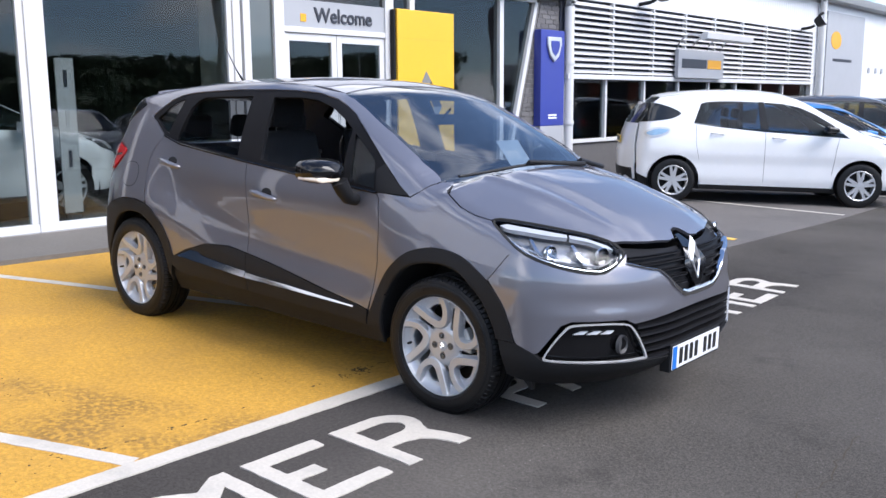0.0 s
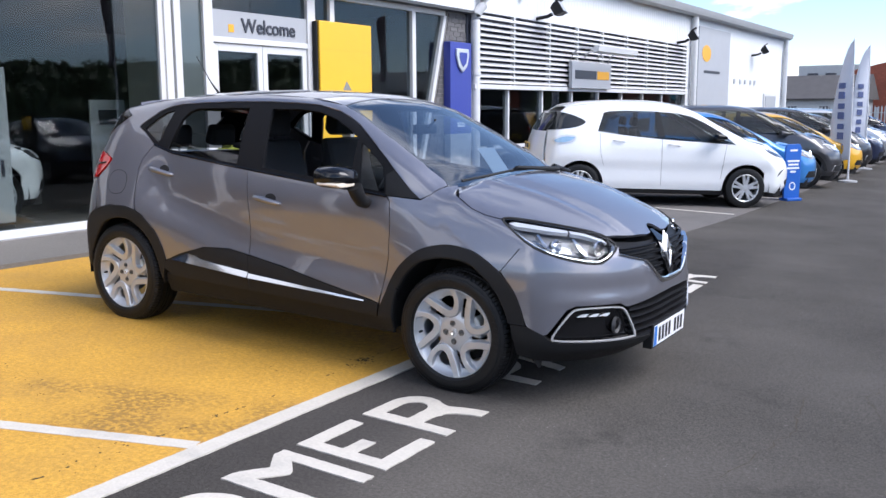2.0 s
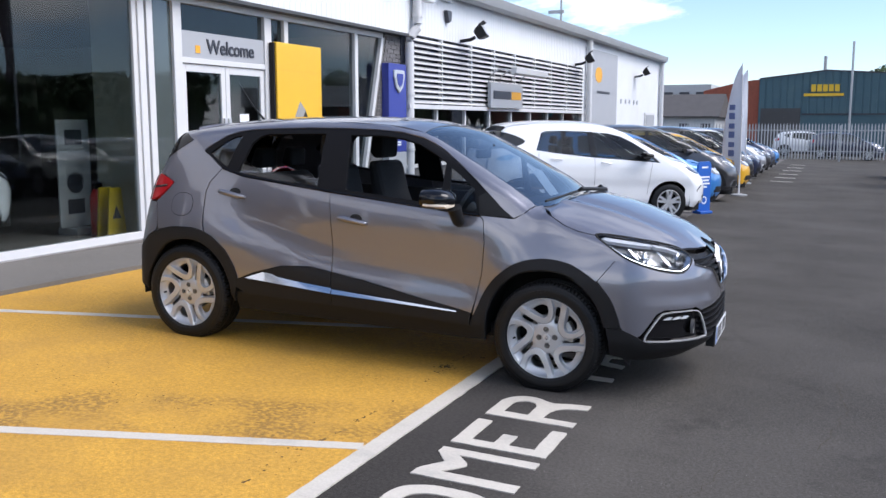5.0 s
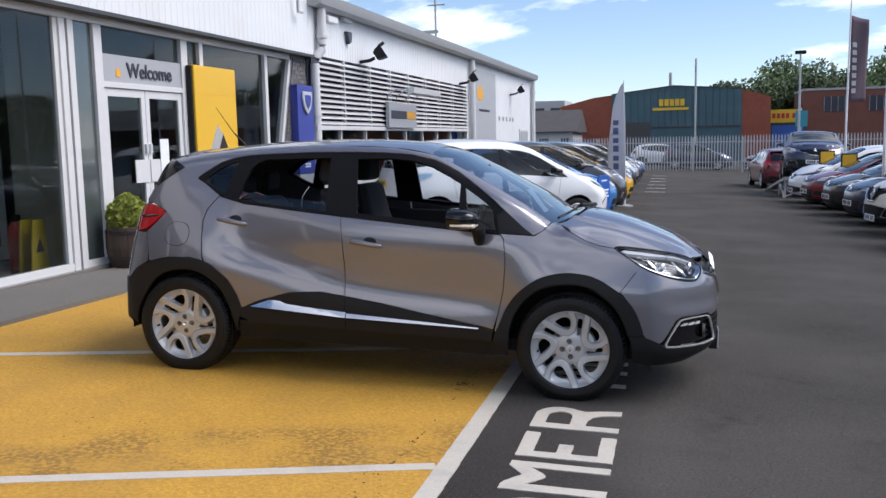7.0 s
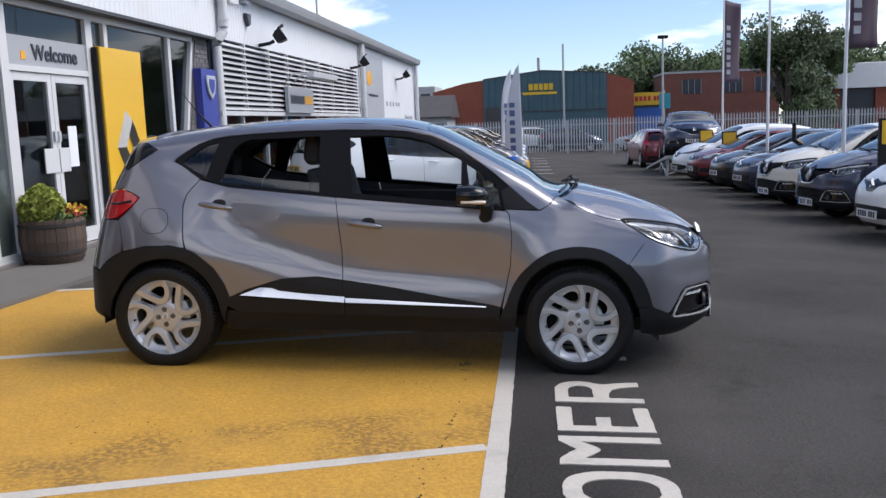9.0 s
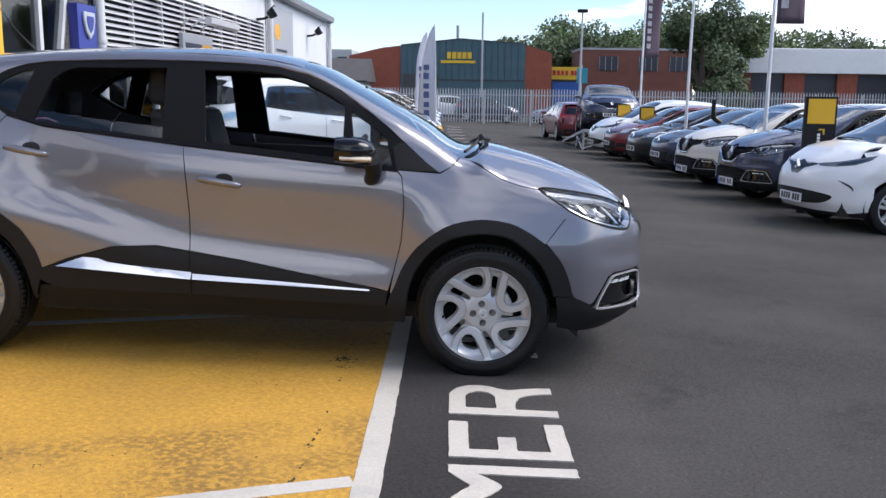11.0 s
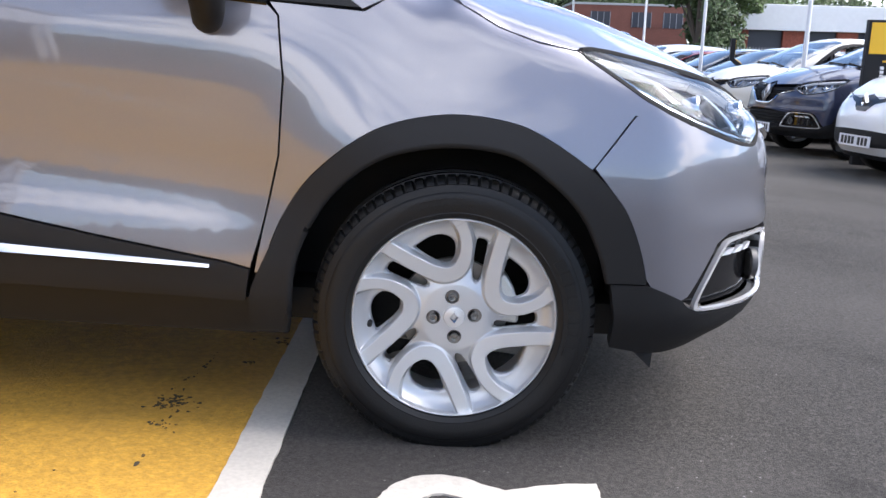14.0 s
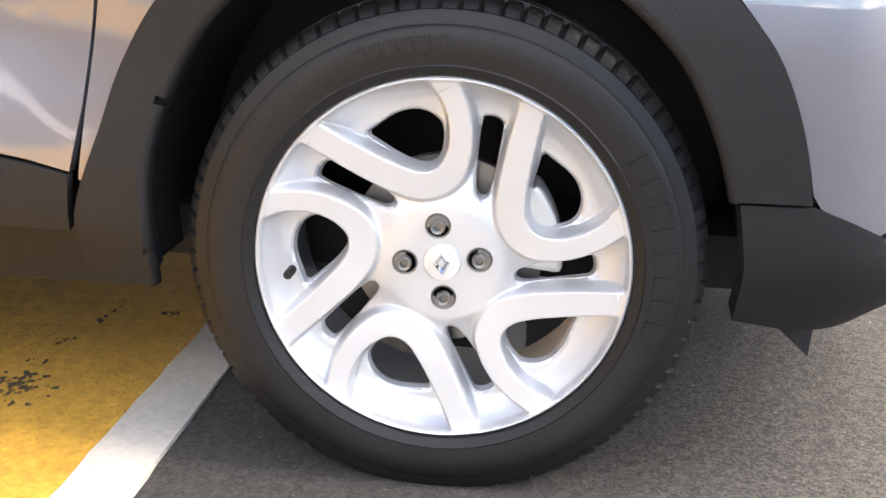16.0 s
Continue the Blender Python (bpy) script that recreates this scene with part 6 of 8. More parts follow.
    for y in (-0.22, -0.16, -0.10, -0.04, 0.06, 0.12, 0.18):
        P("plate_bar", Geo().box(rx - 0.019, rx - 0.0155, y, y + 0.04, 0.82, 0.89), INK, rp)
    P("underbody", Geo().box(-3.0 - rear, 0.6, -0.72, 0.72, 0.19, 0.42), UNDER, car)
    P("rear_seat", Geo().prism([(-1.95, 0.55), (-2.0, 0.70), (-2.32, 0.66), (-2.46, 1.08), (-2.56, 1.09), (-2.46, 0.5)], -0.62, 0.62, "y"), INTERIOR, car, bevel=0.04)
    P("dashboard", Geo().prism([(-0.05, 0.94), (-0.45, 0.96), (-0.55, 0.80), (-0.05, 0.70)], -0.70, 0.70, "y"), INTERIOR, car, bevel=0.02)
    return car


def strip2(project, line, width, mirror):
    c = project(np.array(resample(line, np.array((0.08, 0.08)), closed=False)))
    v, f = [], []
    for p in c:
        o = np.array((0, math.copysign(0.0025, p[1]), 0))
        v += [tuple(p + o + np.array((-width / 2, 0, 0))), tuple(p + o + np.array((width / 2, 0, 0)))]
    f = [(2 * i, 2 * i + 1, 2 * i + 3, 2 * i + 2) for i in range(len(c) - 1)]
    g = Geo().add(v, f)
    if mirror:
        g.v = [(x, -y, z) for x, y, z in g.v]
    return g


def repaint(car, old, fresh, label, group):
    tagged(car, label, "", group)
    for o in car.children_recursive:
        if o.type == "MESH" and o.material_slots and o.material_slots[0].material == old:
            o.material_slots[0].link = "OBJECT"
            o.material_slots[0].material = fresh
    return car


LENS_BLUE = mat("pale_blue_lens", (0.28, 0.44, 0.60), 0.1, vary=0.2, scale=20, coat=1.0)
ROW_A, ROW_B = "cars along the building", "cars facing the building"
zoe = plain_car(car_body(1.04, 0.02, 0.08), PAINT_WHITE, "white electric hatchback with pale blue rear lamps", high=1.04, hood=0.02, rear=0.08, tail_m=LENS_BLUE, wrap=True)
tagged(zoe, group=ROW_A)
zoe.matrix_basis = pose(-1.42, 10.97, 0, 0, 0, 34)
low = plain_car(car_body(0.93, 0.0), PAINT_BLUE, "blue hatchback with dark windows", high=0.93)
tagged(low, group=ROW_A)
low.matrix_basis = pose(-1.35, 13.25, 0, 0, 0, 26)
tall = plain_car(car_body(1.02, 0.05, 0.1, 0.02), PAINT_DARK, "dark grey crossover with black arches", high=1.02, hood=0.05, rear=0.1, clad=True, grille="deep", wy=0.86)
tagged(tall, group=ROW_A)
tall.matrix_basis = pose(-1.25, 15.5, 0, 0, 0, 26)
for src, old, x, y, turn, fresh, label, grp in (
        (low, PAINT_BLUE, -1.2, 18.2, 25, PAINT_YELLOW, "yellow hatchback with dark windows", ROW_A),
        (tall, PAINT_DARK, -1.3, 20.8, 25, PAINT_BLACK, "black crossover with black arches", ROW_A),
        (low, PAINT_BLUE, -1.3, 23.4, 25, PAINT_NAVY, "navy hatchback with dark windows", ROW_A),
        (tall, PAINT_DARK, -1.3, 26.0, 25, PAINT_SILVER, "silver crossover with black arches", ROW_A),
        (low, PAINT_BLUE, -1.3, 28.6, 25, PAINT_DARK, "plain dark grey hatchback, parked", ROW_A),
        (tall, PAINT_DARK, -1.3, 31.2, 25, PAINT_NAVY, "navy crossover with black arches", ROW_A),
        (low, PAINT_BLUE, -1.3, 33.9, 25, PAINT_BLUE, "blue hatchback with dark windows", ROW_A),
        (zoe, PAINT_WHITE, 4.98, 6.95, 187, PAINT_WHITE, "white electric hatchback with slim lamps", ROW_B),
        (captur, PAINT, 4.98, 9.5, 187, PAINT_NAVY, "dark navy crossover with chrome fog lamp surrounds", ROW_B),
        (captur, PAINT, 4.95, 12.0, 187, PAINT_CREAM, "cream crossover with black lower bumper", ROW_B),
        (low, PAINT_BLUE, 4.95, 14.25, 187, PAINT_NAVY, "navy hatchback with chrome grille", ROW_B),
        (low, PAINT_BLUE, 4.9, 16.5, 187, PAINT_BLACK, "plain black hatchback, parked", ROW_B),
        (low, PAINT_BLUE, 4.75, 18.8, 187, PAINT_RED, "dark red hatchback, parked", ROW_B),
        (zoe, PAINT_WHITE, 4.7, 21.0, 187, PAINT_WHITE, "plain white hatchback, parked", ROW_B),
        (low, PAINT_BLUE, 4.55, 32.0, 94, PAINT_RED, "red hatchback by the far fence", ROW_B),
        (low, PAINT_BLUE, 9.8, 12.0, 180, PAINT_SILVER, "silver hatchback in the second row", ROW_B),
        (tall, PAINT_DARK, 9.8, 15.0, 180, PAINT_BLACK, "black crossover in the second row", ROW_B),
        (low, PAINT_BLUE, 9.8, 18.0, 180, PAINT_RED, "red hatchback in the second row", ROW_B),
        (zoe, PAINT_WHITE, 9.8, 21.0, 180, PAINT_WHITE, "white hatchback in the second row", ROW_B),
        (low, PAINT_BLUE, 9.8, 24.0, 180, PAINT_BLUE, "blue hatchback in the second row", ROW_B),
        (tall, PAINT_DARK, 9.8, 27.0, 180, PAINT_SILVER, "silver crossover in the second row", ROW_B),
        (tall, PAINT_DARK, 1.5, 55.5, 0, PAINT_WHITE, "white crossover beyond the palisade fence", "cars beyond the fence"),
        (tall, PAINT_DARK, 3.6, 53.5, 0, PAINT_NAVY, "blue crossover beyond the palisade fence", "cars beyond the fence"),
        (low, PAINT_BLUE, 6.0, 54.0, 180, PAINT_SILVER, "silver hatchback beyond the palisade fence", "cars beyond the fence"),
        (low, PAINT_BLUE, -7.68, 1.72, 91, PAINT_WHITE, "white hatchback on show behind the glass", "cars on show")):
    c = copy_thing(src, pose(x, y, 0.03 if x < -7 else 0, 0, 0, turn))
    repaint(c, old, fresh, label, grp)
c = copy_thing(tall, pose(4.88, 24.1, 0.58, 0, -5, -95))
repaint(c, PAINT_DARK, PAINT_NAVY, "dark navy crossover raised nose up on a display ramp", ROW_B)

# ---- the building's frame: upright, while the yard falls gently away from it ----
UP = Vector((-0.0314, -0.0105, 1.0)).normalized()
ALONG = Vector((0.022, 1, 0))
ALONG = (ALONG - UP * ALONG.dot(UP)).normalized()
OUT = ALONG.cross(UP)
BF = Matrix.Translation((-5.85, 0, 0)) @ Matrix((OUT, ALONG, UP)).transposed().to_4x4()
UPRIGHT = BF.to_3x3().to_4x4()


def stand(x, y, z=0.0, turn=0.0):
    """An upright thing's pose on the yard."""
    return Matrix.Translation((x, y, z)) @ UPRIGHT @ pose(0, 0, 0, 0, 0, turn)


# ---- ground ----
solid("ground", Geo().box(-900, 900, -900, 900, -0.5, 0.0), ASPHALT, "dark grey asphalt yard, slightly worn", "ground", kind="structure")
solid("pavement", Geo().prism([(-6.3, -14), (-4.98, -14), (-4.72, 2.6), (-4.55, 9.5), (-5.6, 9.5)], 0.0, 0.045), PAVING, "grey concrete strip along the showroom", "pavement", kind="structure")
solid("parking_strip", Geo().prism([(-5.75, 5.6), (-0.93, 5.0), (-0.76, 9.0), (-0.72, 48.5), (-4.8, 48.5)], 0.0, 0.004), OLD_ASPHALT, "paler worn asphalt of the parking strip", "pavement", kind="structure")
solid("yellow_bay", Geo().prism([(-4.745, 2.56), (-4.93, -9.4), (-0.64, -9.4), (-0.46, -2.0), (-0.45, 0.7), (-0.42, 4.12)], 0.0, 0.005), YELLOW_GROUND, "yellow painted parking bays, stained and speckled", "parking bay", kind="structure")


def ragged(a, b, w, height, step=0.04, jitter=0.0022, seed=1):
    """A painted line from a to b with slightly worn edges."""
    rnd = random.Random(seed)
    a, b = Vector(a), Vector(b)
    d = (b - a)
    n = max(2, int(d.length / step))
    s = Vector((-d.y, d.x)).normalized() * w / 2
    v = []
    for i in range(n + 1):
        p = a + d * i / n
        for k in (1, -1):
            q = p + s * (k * (1 + rnd.uniform(-1, 1) * jitter / (w / 2)))
            v += [(q.x, q.y, 0.0), (q.x, q.y, height)]
    g = Geo()
    f = []
    for i in range(n):
        o, e = i * 4, i * 4 + 4
        f += [(o + 1, o + 3, e + 3, e + 1), (o, o + 1, e + 1, e), (o + 2, e + 2, e + 3, o + 3)]
    f += [(0, 2, 3, 1), (n * 4, n * 4 + 1, n * 4 + 3, n * 4 + 2)]
    return g.add(v, f)


solid("road_line", ragged((-0.637, -9.4), (-0.450, -1.95), 0.10, 0.0075, seed=2), WHITE_PAINT, "white painted bay end line, worn", "road marking", "white lines", "structure")
solid("road_line", ragged((-0.450, -1.949), (-0.412, 4.2), 0.10, 0.0075, seed=3), WHITE_PAINT, "white painted bay end line, worn", "road marking", "white lines", "structure")
for i, y in enumerate((-6.75, -4.05, -1.31, 1.36, 4.15)):
    solid("road_line", ragged((-0.50 - (0.03 if y < -2 else 0), y - 0.02), (-4.75 if y > -1.5 else -4.9, y - 1.64), 0.075 if y < -1.5 else 0.085, 0.0072, seed=10 + i), WHITE_PAINT, "white slanting bay divider, worn", "road marking", "white lines", "structure")
for i, y in enumerate((24.8, 27.3, 30.0, 33.2, 36.5, 40.0)):
    solid("road_line", ragged((-0.15, y), (0.5, y + 0.05), 0.12 if y < 26 else 0.2, 0.006, seed=30 + i), WHITE_PAINT, "short white road mark", "road marking", "short marks", "structure")
for i, y in enumerate((9.3, 12.3, 14.9, 17.6, 20.2)):
    solid("road_line", ragged((-0.85, y), (-4.6, y - 0.1), 0.08, 0.007, seed=40 + i), WHITE_PAINT, "faded white bay divider", "road marking", "white lines", "structure")
solid("yellow_mark", ragged((-1.05, 6.15), (-1.75, 6.2), 0.12, 0.008, seed=50), TOTEM_YELLOW, "short yellow paint mark", "road marking", kind="structure")


def letter(ch):
    """Outline and holes of a road letter, about 0.39 wide and 0.485 high."""
    w, h, s = 0.385, 0.485, 0.08

    def arc(cx, cy, rx, ry, a0, a1, n=14):
        return [(cx + rx * math.cos(radians(a0 + (a1 - a0) * i / n)), cy + ry * math.sin(radians(a0 + (a1 - a0) * i / n))) for i in range(n + 1)]

    def squarish(cx, cy, rx, ry, n):      # an oval with fuller corners
        pw = lambda v: math.copysign(abs(v) ** 0.78, v)
        return [(cx + rx * pw(math.cos(2 * math.pi * i / n)), cy + ry * pw(math.sin(2 * math.pi * i / n))) for i in range(n)]

    if ch == "E":
        return [(0, 0), (w, 0), (w, s), (s, s), (s, 0.212), (0.22, 0.212), (0.22, 0.287), (s, 0.287), (s, h - s), (w, h - s), (w, h), (0, h)], []
    if ch == "M":
        return [(0, 0), (0.08, 0), (0.08, 0.375), (0.165, 0.305), (0.195, 0.292), (0.225, 0.305), (0.295, 0.375), (0.295, 0), (0.372, 0), (0.372, h), (0.305, h), (0.195, 0.405), (0.09, 0.475), (0.06, h), (0, h)], []
    if ch == "R":
        return ([(0, 0), (s, 0), (s, 0.185), (0.17, 0.182), (0.245, 0.16), (0.285, 0.115), (0.305, 0.055), (0.315, 0.0), (0.40, 0.0), (0.39, 0.07), (0.372, 0.14), (0.345, 0.205)]
                + arc(0.235, 0.345, 0.17, 0.14, -38, 90, 14) + [(0, h)], [[(0.086, 0.272), (0.235, 0.272)] + arc(0.235, 0.341, 0.082, 0.069, -80, 80, 8) + [(0.235, 0.41), (0.086, 0.41)]])
    if ch == "P":
        return [(0, 0), (s, 0), (s, 0.205), (0.2, 0.205)] + arc(0.205, 0.36, 0.15, 0.155, -90, 90, 12)[1:] + [(0, h)], [[(s, 0.275), (0.2, 0.275)] + arc(0.2, 0.355, 0.075, 0.08, -90, 90, 8)[1:-1] + [(0.2, 0.435), (s, 0.435)]]
    if ch == "A":
        return [(0, 0), (0.085, 0), (0.12, 0.12), (0.24, 0.12), (0.275, 0), (0.36, 0), (0.225, h), (0.135, h)], [[(0.145, 0.2), (0.215, 0.2), (0.18, 0.37)]]
    if ch == "O":
        return squarish(0.20, 0.2425, 0.205, 0.2425, 40), [squarish(0.20, 0.2425, 0.12, 0.162, 32)]
    if ch == "T":
        return [(0.14, 0), (0.22, 0), (0.22, h - s), (w, h - s), (w, h), (0, h), (0, h - s), (0.14, h - s)], []
    if ch == "U":
        return [(0, h)] + arc(0.18, 0.18, 0.18, 0.185, 180, 360, 16) + [(w, h), (w - s, h)] + arc(0.18, 0.18, 0.10, 0.105, 360, 180, 14) + [(s, h)], []
    if ch == "C":
        return arc(0.18, 0.255, 0.19, 0.262, 50, 310, 24) + arc(0.18, 0.255, 0.108, 0.178, 310, 50, 20), []
    mid = arc(0.18, 0.385, 0.135, 0.088, 20, 270, 12) + arc(0.18, 0.125, 0.135, 0.088, 90, -160, 12)
    q = [np.array(p) for p in mid]
    left, right = [], []
    for i in range(len(q)):
        t = q[min(i + 1, len(q) - 1)] - q[max(i - 1, 0)]
        n = np.array((-t[1], t[0])) / (np.linalg.norm(t) + 1e-9) * s / 2
        left.append(tuple(q[i] + n))
        right.append(tuple(q[i] - n))
    return left + right[::-1], []


def road_letter(ch, y0, seed):
    rnd = random.Random(seed)
    o, holes = letter(ch)
    rings = [resample(r, np.array((0.025, 0.025))) for r in (o, *holes)]
    rings = [[(x + rnd.uniform(-0.0022, 0.0022), y + rnd.uniform(-0.0022, 0.0022)) for x, y in r] for r in rings]
    v, f = fill(rings, 0.08, len(holes))
    g = Geo()
    tilt = lambda y: 0.006 * y if y < 0 else -0.015 * y
    g.add([(0.334 - b + tilt(y0 + a), y0 + a, 0.005) for a, b in v], f)
    n = 0
    for r in rings:
        k = len(r)
        g.add([(0.334 - b + tilt(y0 + a), y0 + a, zz) for zz in (0.0, 0.005) for a, b in r], [(i, (i + 1) % k, k + (i + 1) % k, k + i) for i in range(k)])
    return g


for word, start, text in ((0, -4.02, "CUSTOMER"), (1, 0.40, "PA...MER")):
    w = thing("painted_word", "white capital letters painted on the asphalt, worn", "road marking", "painted words", "structure")
    for i, ch in enumerate(text):
        y0 = start + (0.2 + 0.455 * i if i < 4 else (2.03, 2.51, 2.96, 3.44)[i - 4])
        if ch == ".":
            continue
        if word and i < 2:
            y0 = (0.35, 0.68)[i]
        part("letter", road_letter(ch, y0, 60 + 10 * word + i), WHITE_PAINT, w)

# dirt in the yellow surface: crumbs of tar along a joint, in clumps and scattered
rnd = random.Random(4)


def crumb(parent, x, y, r, long=1.0, m=None, high=0.0062):
    """A ragged flake of dirt on the paint, longest along y."""
    n = rnd.randint(7, 10)
    a = rnd.uniform(0, 6.28)
    pts = [(x + r * math.cos(2 * math.pi * k / n + a) * rnd.uniform(0.45, 1.5), y + long * r * math.sin(2 * math.pi * k / n + a) * rnd.uniform(0.45, 1.5)) for k in range(n)]
    part("crumb", Geo().prism(pts, 0.002, high), m or DIRT, parent)


joint = curve_of([(-5.2, -0.87), (-3.0, -0.80), (-1.4, -0.715), (-1.0, -0.69), (-0.5, -0.685), (0.0, -0.677), (0.15, -0.695), (0.28, -0.717), (0.38, -0.693), (0.52, -0.677), (0.62, -0.672)])
for y0, y1, chance in ((-5.2, -3.4, 0.2), (-3.4, -1.4, 0.4), (-1.4, -0.85, 0.5), (-0.85, -0.2, 0.2), (-0.2, 0.62, 0.75)):
    jd = thing("dirt_joint", "broken line of dark dirt along a joint in the yellow paint", "crack", "dirt along the joint", "structure")
    y = y0
    crumb(jd, float(joint(y)), y, 0.006, 1.6)
    while y < y1:
        y += rnd.uniform(0.010, 0.045)
        if rnd.random() < chance * (0.55 + 0.6 * math.sin(9 * y) * math.sin(3.7 * y + 1)):
            for _ in range(rnd.randint(1, 3)):
                crumb(jd, float(joint(y)) + rnd.gauss(0, 0.005), y + rnd.gauss(0, 0.012), rnd.uniform(0.0015, 0.0052), rnd.uniform(0.9, 2.6), rnd.choice((DIRT, DIRT, BROWN_DIRT)))
for x, y, wx, wy, count, big in ((-0.705, 0.15, 0.028, 0.020, 60, 0.0062), (-0.682, 0.015, 0.014, 0.012, 12, 0.006), (-0.57, 0.48, 0.010, 0.008, 8, 0.007), (-0.50, 0.70, 0.05, 0.02, 22, 0.006), (-0.70, -1.02, 0.02, 0.03, 9, 0.006),
                                 (-0.95, -0.35, 0.12, 0.08, 12, 0.0035), (-0.76, -1.55, 0.05, 0.12, 26, 0.006), (-1.9, -1.3, 0.45, 0.12, 46, 0.0045), (-2.7, -1.15, 0.35, 0.14, 30, 0.0045)):
    st = thing("tar_stain", "cluster of small black tar crumbs on the yellow paint", "stain", "tar stains", "structure")
    for _ in range(count):
        crumb(st, x + rnd.gauss(0, wx), y + rnd.gauss(0, wy), rnd.uniform(0.25, 1.0) * big, rnd.uniform(0.6, 1.3), rnd.choice((DIRT, DIRT, BROWN_DIRT)), 0.0056 + rnd.random() * 0.0012)


def crack(points, w, seed):
    rnd = random.Random(seed)
    line = []
    for a, b in zip(points[:-1], points[1:]):
        k = max(2, int(math.dist(a, b) / 0.05))
        line += [(a[0] + (b[0] - a[0]) * i / k + rnd.gauss(0, 0.008), a[1] + (b[1] - a[1]) * i / k + rnd.gauss(0, 0.008)) for i in range(k)]
    v = []
    for x, y in line:
        h = w * rnd.uniform(0.2, 1.0)
        v += [(x - h, y, 0.0015), (x + h, y + h, 0.0015)]
    return Geo().add(v, [(2 * i, 2 * i + 1, 2 * i + 3, 2 * i + 2) for i in range(len(line) - 1)])


for i, pts in enumerate((((2.2, 0.2), (1.9, 1.2), (2.05, 2.4)), ((1.0, 3.0), (1.5, 4.2), (1.4, 5.5)), ((0.75, -1.6), (1.05, -1.1), (1.1, -0.75)), ((1.6, 1.06), (1.66, 0.48), (1.59, 0.09), (1.49, -0.36)))):
    solid("asphalt_crack", crack(pts, 0.0028, 200 + i), DIRT, "thin winding crack in the asphalt", "crack", "asphalt cracks", "structure")

# ---- the dealership building ----
def b_part(name, geo, material, parent=None, label="", smooth=0.0, bevel=0.0):
    ob = part(name, geo, material, parent, label, smooth, bevel)
    if not parent:
        ob.matrix_basis = BF
    return ob


def b_solid(name, geo, material, label, category, group="", kind="structure", smooth=0.0, bevel=0.0):
    return tagged(b_part(name, geo, material, None, label, smooth, bevel), "", category, group, kind)


def b_thing(name, label, category, group="", kind=""):
    return thing(name, label, category, group, kind, at=BF)


TOP, SOFFIT = 3.92, 2.97


def ribbed(y0, y1, z0, z1, x=0.0, pitch=0.14, deep=0.006):
    g = Geo()
    n = int((y1 - y0) / pitch)
    v = []
    for i in range(n):
        a = y0 + (y1 - y0) * i / n
        p = (y1 - y0) / n
        for t, d in ((0.0, 0), (0.62, 0), (0.72, deep), (0.9, deep)):
            v += [(x + d, a + t * p, z0), (x + d, a + t * p, z1)]
    v += [(x, y1, z0), (x, y1, z1)]
    k = len(v) // 2
    f = [(2 * i, 2 * i + 2, 2 * i + 3, 2 * i + 1) for i in range(k - 1)]
    return g.add(v, f).box(x - 0.2, x - 0.01, y0, y1, z0, z1)


b_solid("wall_fascia", ribbed(-12, 9.9, SOFFIT, TOP + 0.55, 0.02), WHITE_CLAD, "white profiled cladding above the showroom glass", "wall")
b_solid("wall_upper", ribbed(9.92, 33.1, 2.98, TOP - 0.06, 0.0), WHITE_CLAD, "white profiled cladding above the louvres", "wall")
b_solid("wall_service", ribbed(21.55, 33.1, -0.6, 2.978, 0.0), WHITE_CLAD, "white profiled wall of the service hall", "wall")
b_solid("wall_end", Geo().box(-14, -0.2, 32.9, 33.1, -0.6, TOP), WHITE_CLAD, "white end wall", "wall")
b_solid("wall_back", Geo().box(-14.2, -14, -12, 33.1, -0.6, TOP), WHITE_CLAD, "white back wall", "wall")
b_solid("wall_south", Geo().box(-14, -0.1, -12.2, -12, -0.6, TOP + 0.5), WHITE_CLAD, "white end wall", "wall")
b_solid("roof", Geo().prism([(0.28, TOP + 0.02), (0.30, TOP + 0.10), (-7, TOP + 1.0), (-14.2, TOP + 0.1), (-14.2, TOP), (-7, TOP + 0.88)], 9.75, 33.3, "y"), GREY_TRIM, "grey profiled sheet roof", "roof")
b_solid("roof", Geo().box(-14.2, 0.16, -12.2, 9.74, TOP + 0.56, TOP + 0.66), GREY_TRIM, "flat grey roof over the showroom", "roof")
gut = Geo()
prof = [(0.02, TOP - 0.10), (0.16, TOP - 0.13), (0.27, TOP - 0.08), (0.30, TOP + 0.02), (0.27, TOP + 0.03), (0.02, TOP + 0.03)]
gut.prism(prof, 9.74, 33.25, "y")
b_solid("gutter", gut, GREY_TRIM, "pale grey eaves gutter", "gutter", smooth=30)
b_solid("soffit_trim", Geo().box(-0.14, 0.04, -12, 9.95, SOFFIT - 0.05, SOFFIT - 0.004), DARK_TRIM, "dark drip trim under the fascia", "trim")
b_solid("head_trim", Geo().box(-0.27, -0.141, -12, 9.3, SOFFIT - 0.13, SOFFIT - 0.004), WHITE_FRAME, "white window head", "trim")


def pipe(path, r, label):
    p = b_thing("downpipe", label, "pipe", "downpipes")
    part("pipe", Geo().tube(path, r, 14), WHITE_FRAME, p, smooth=40)
    for z in (0.9, 1.9, 3.3):
        part("pipe_clip", Geo().tube([(path[0][0] if z > 3 else path[-1][0], path[0][1] if z > 3 else path[-1][1], z - 0.03), (path[0][0] if z > 3 else path[-1][0], path[0][1] if z > 3 else path[-1][1], z + 0.03)], r * 1.18, 14), WHITE_FRAME, p, smooth=40)


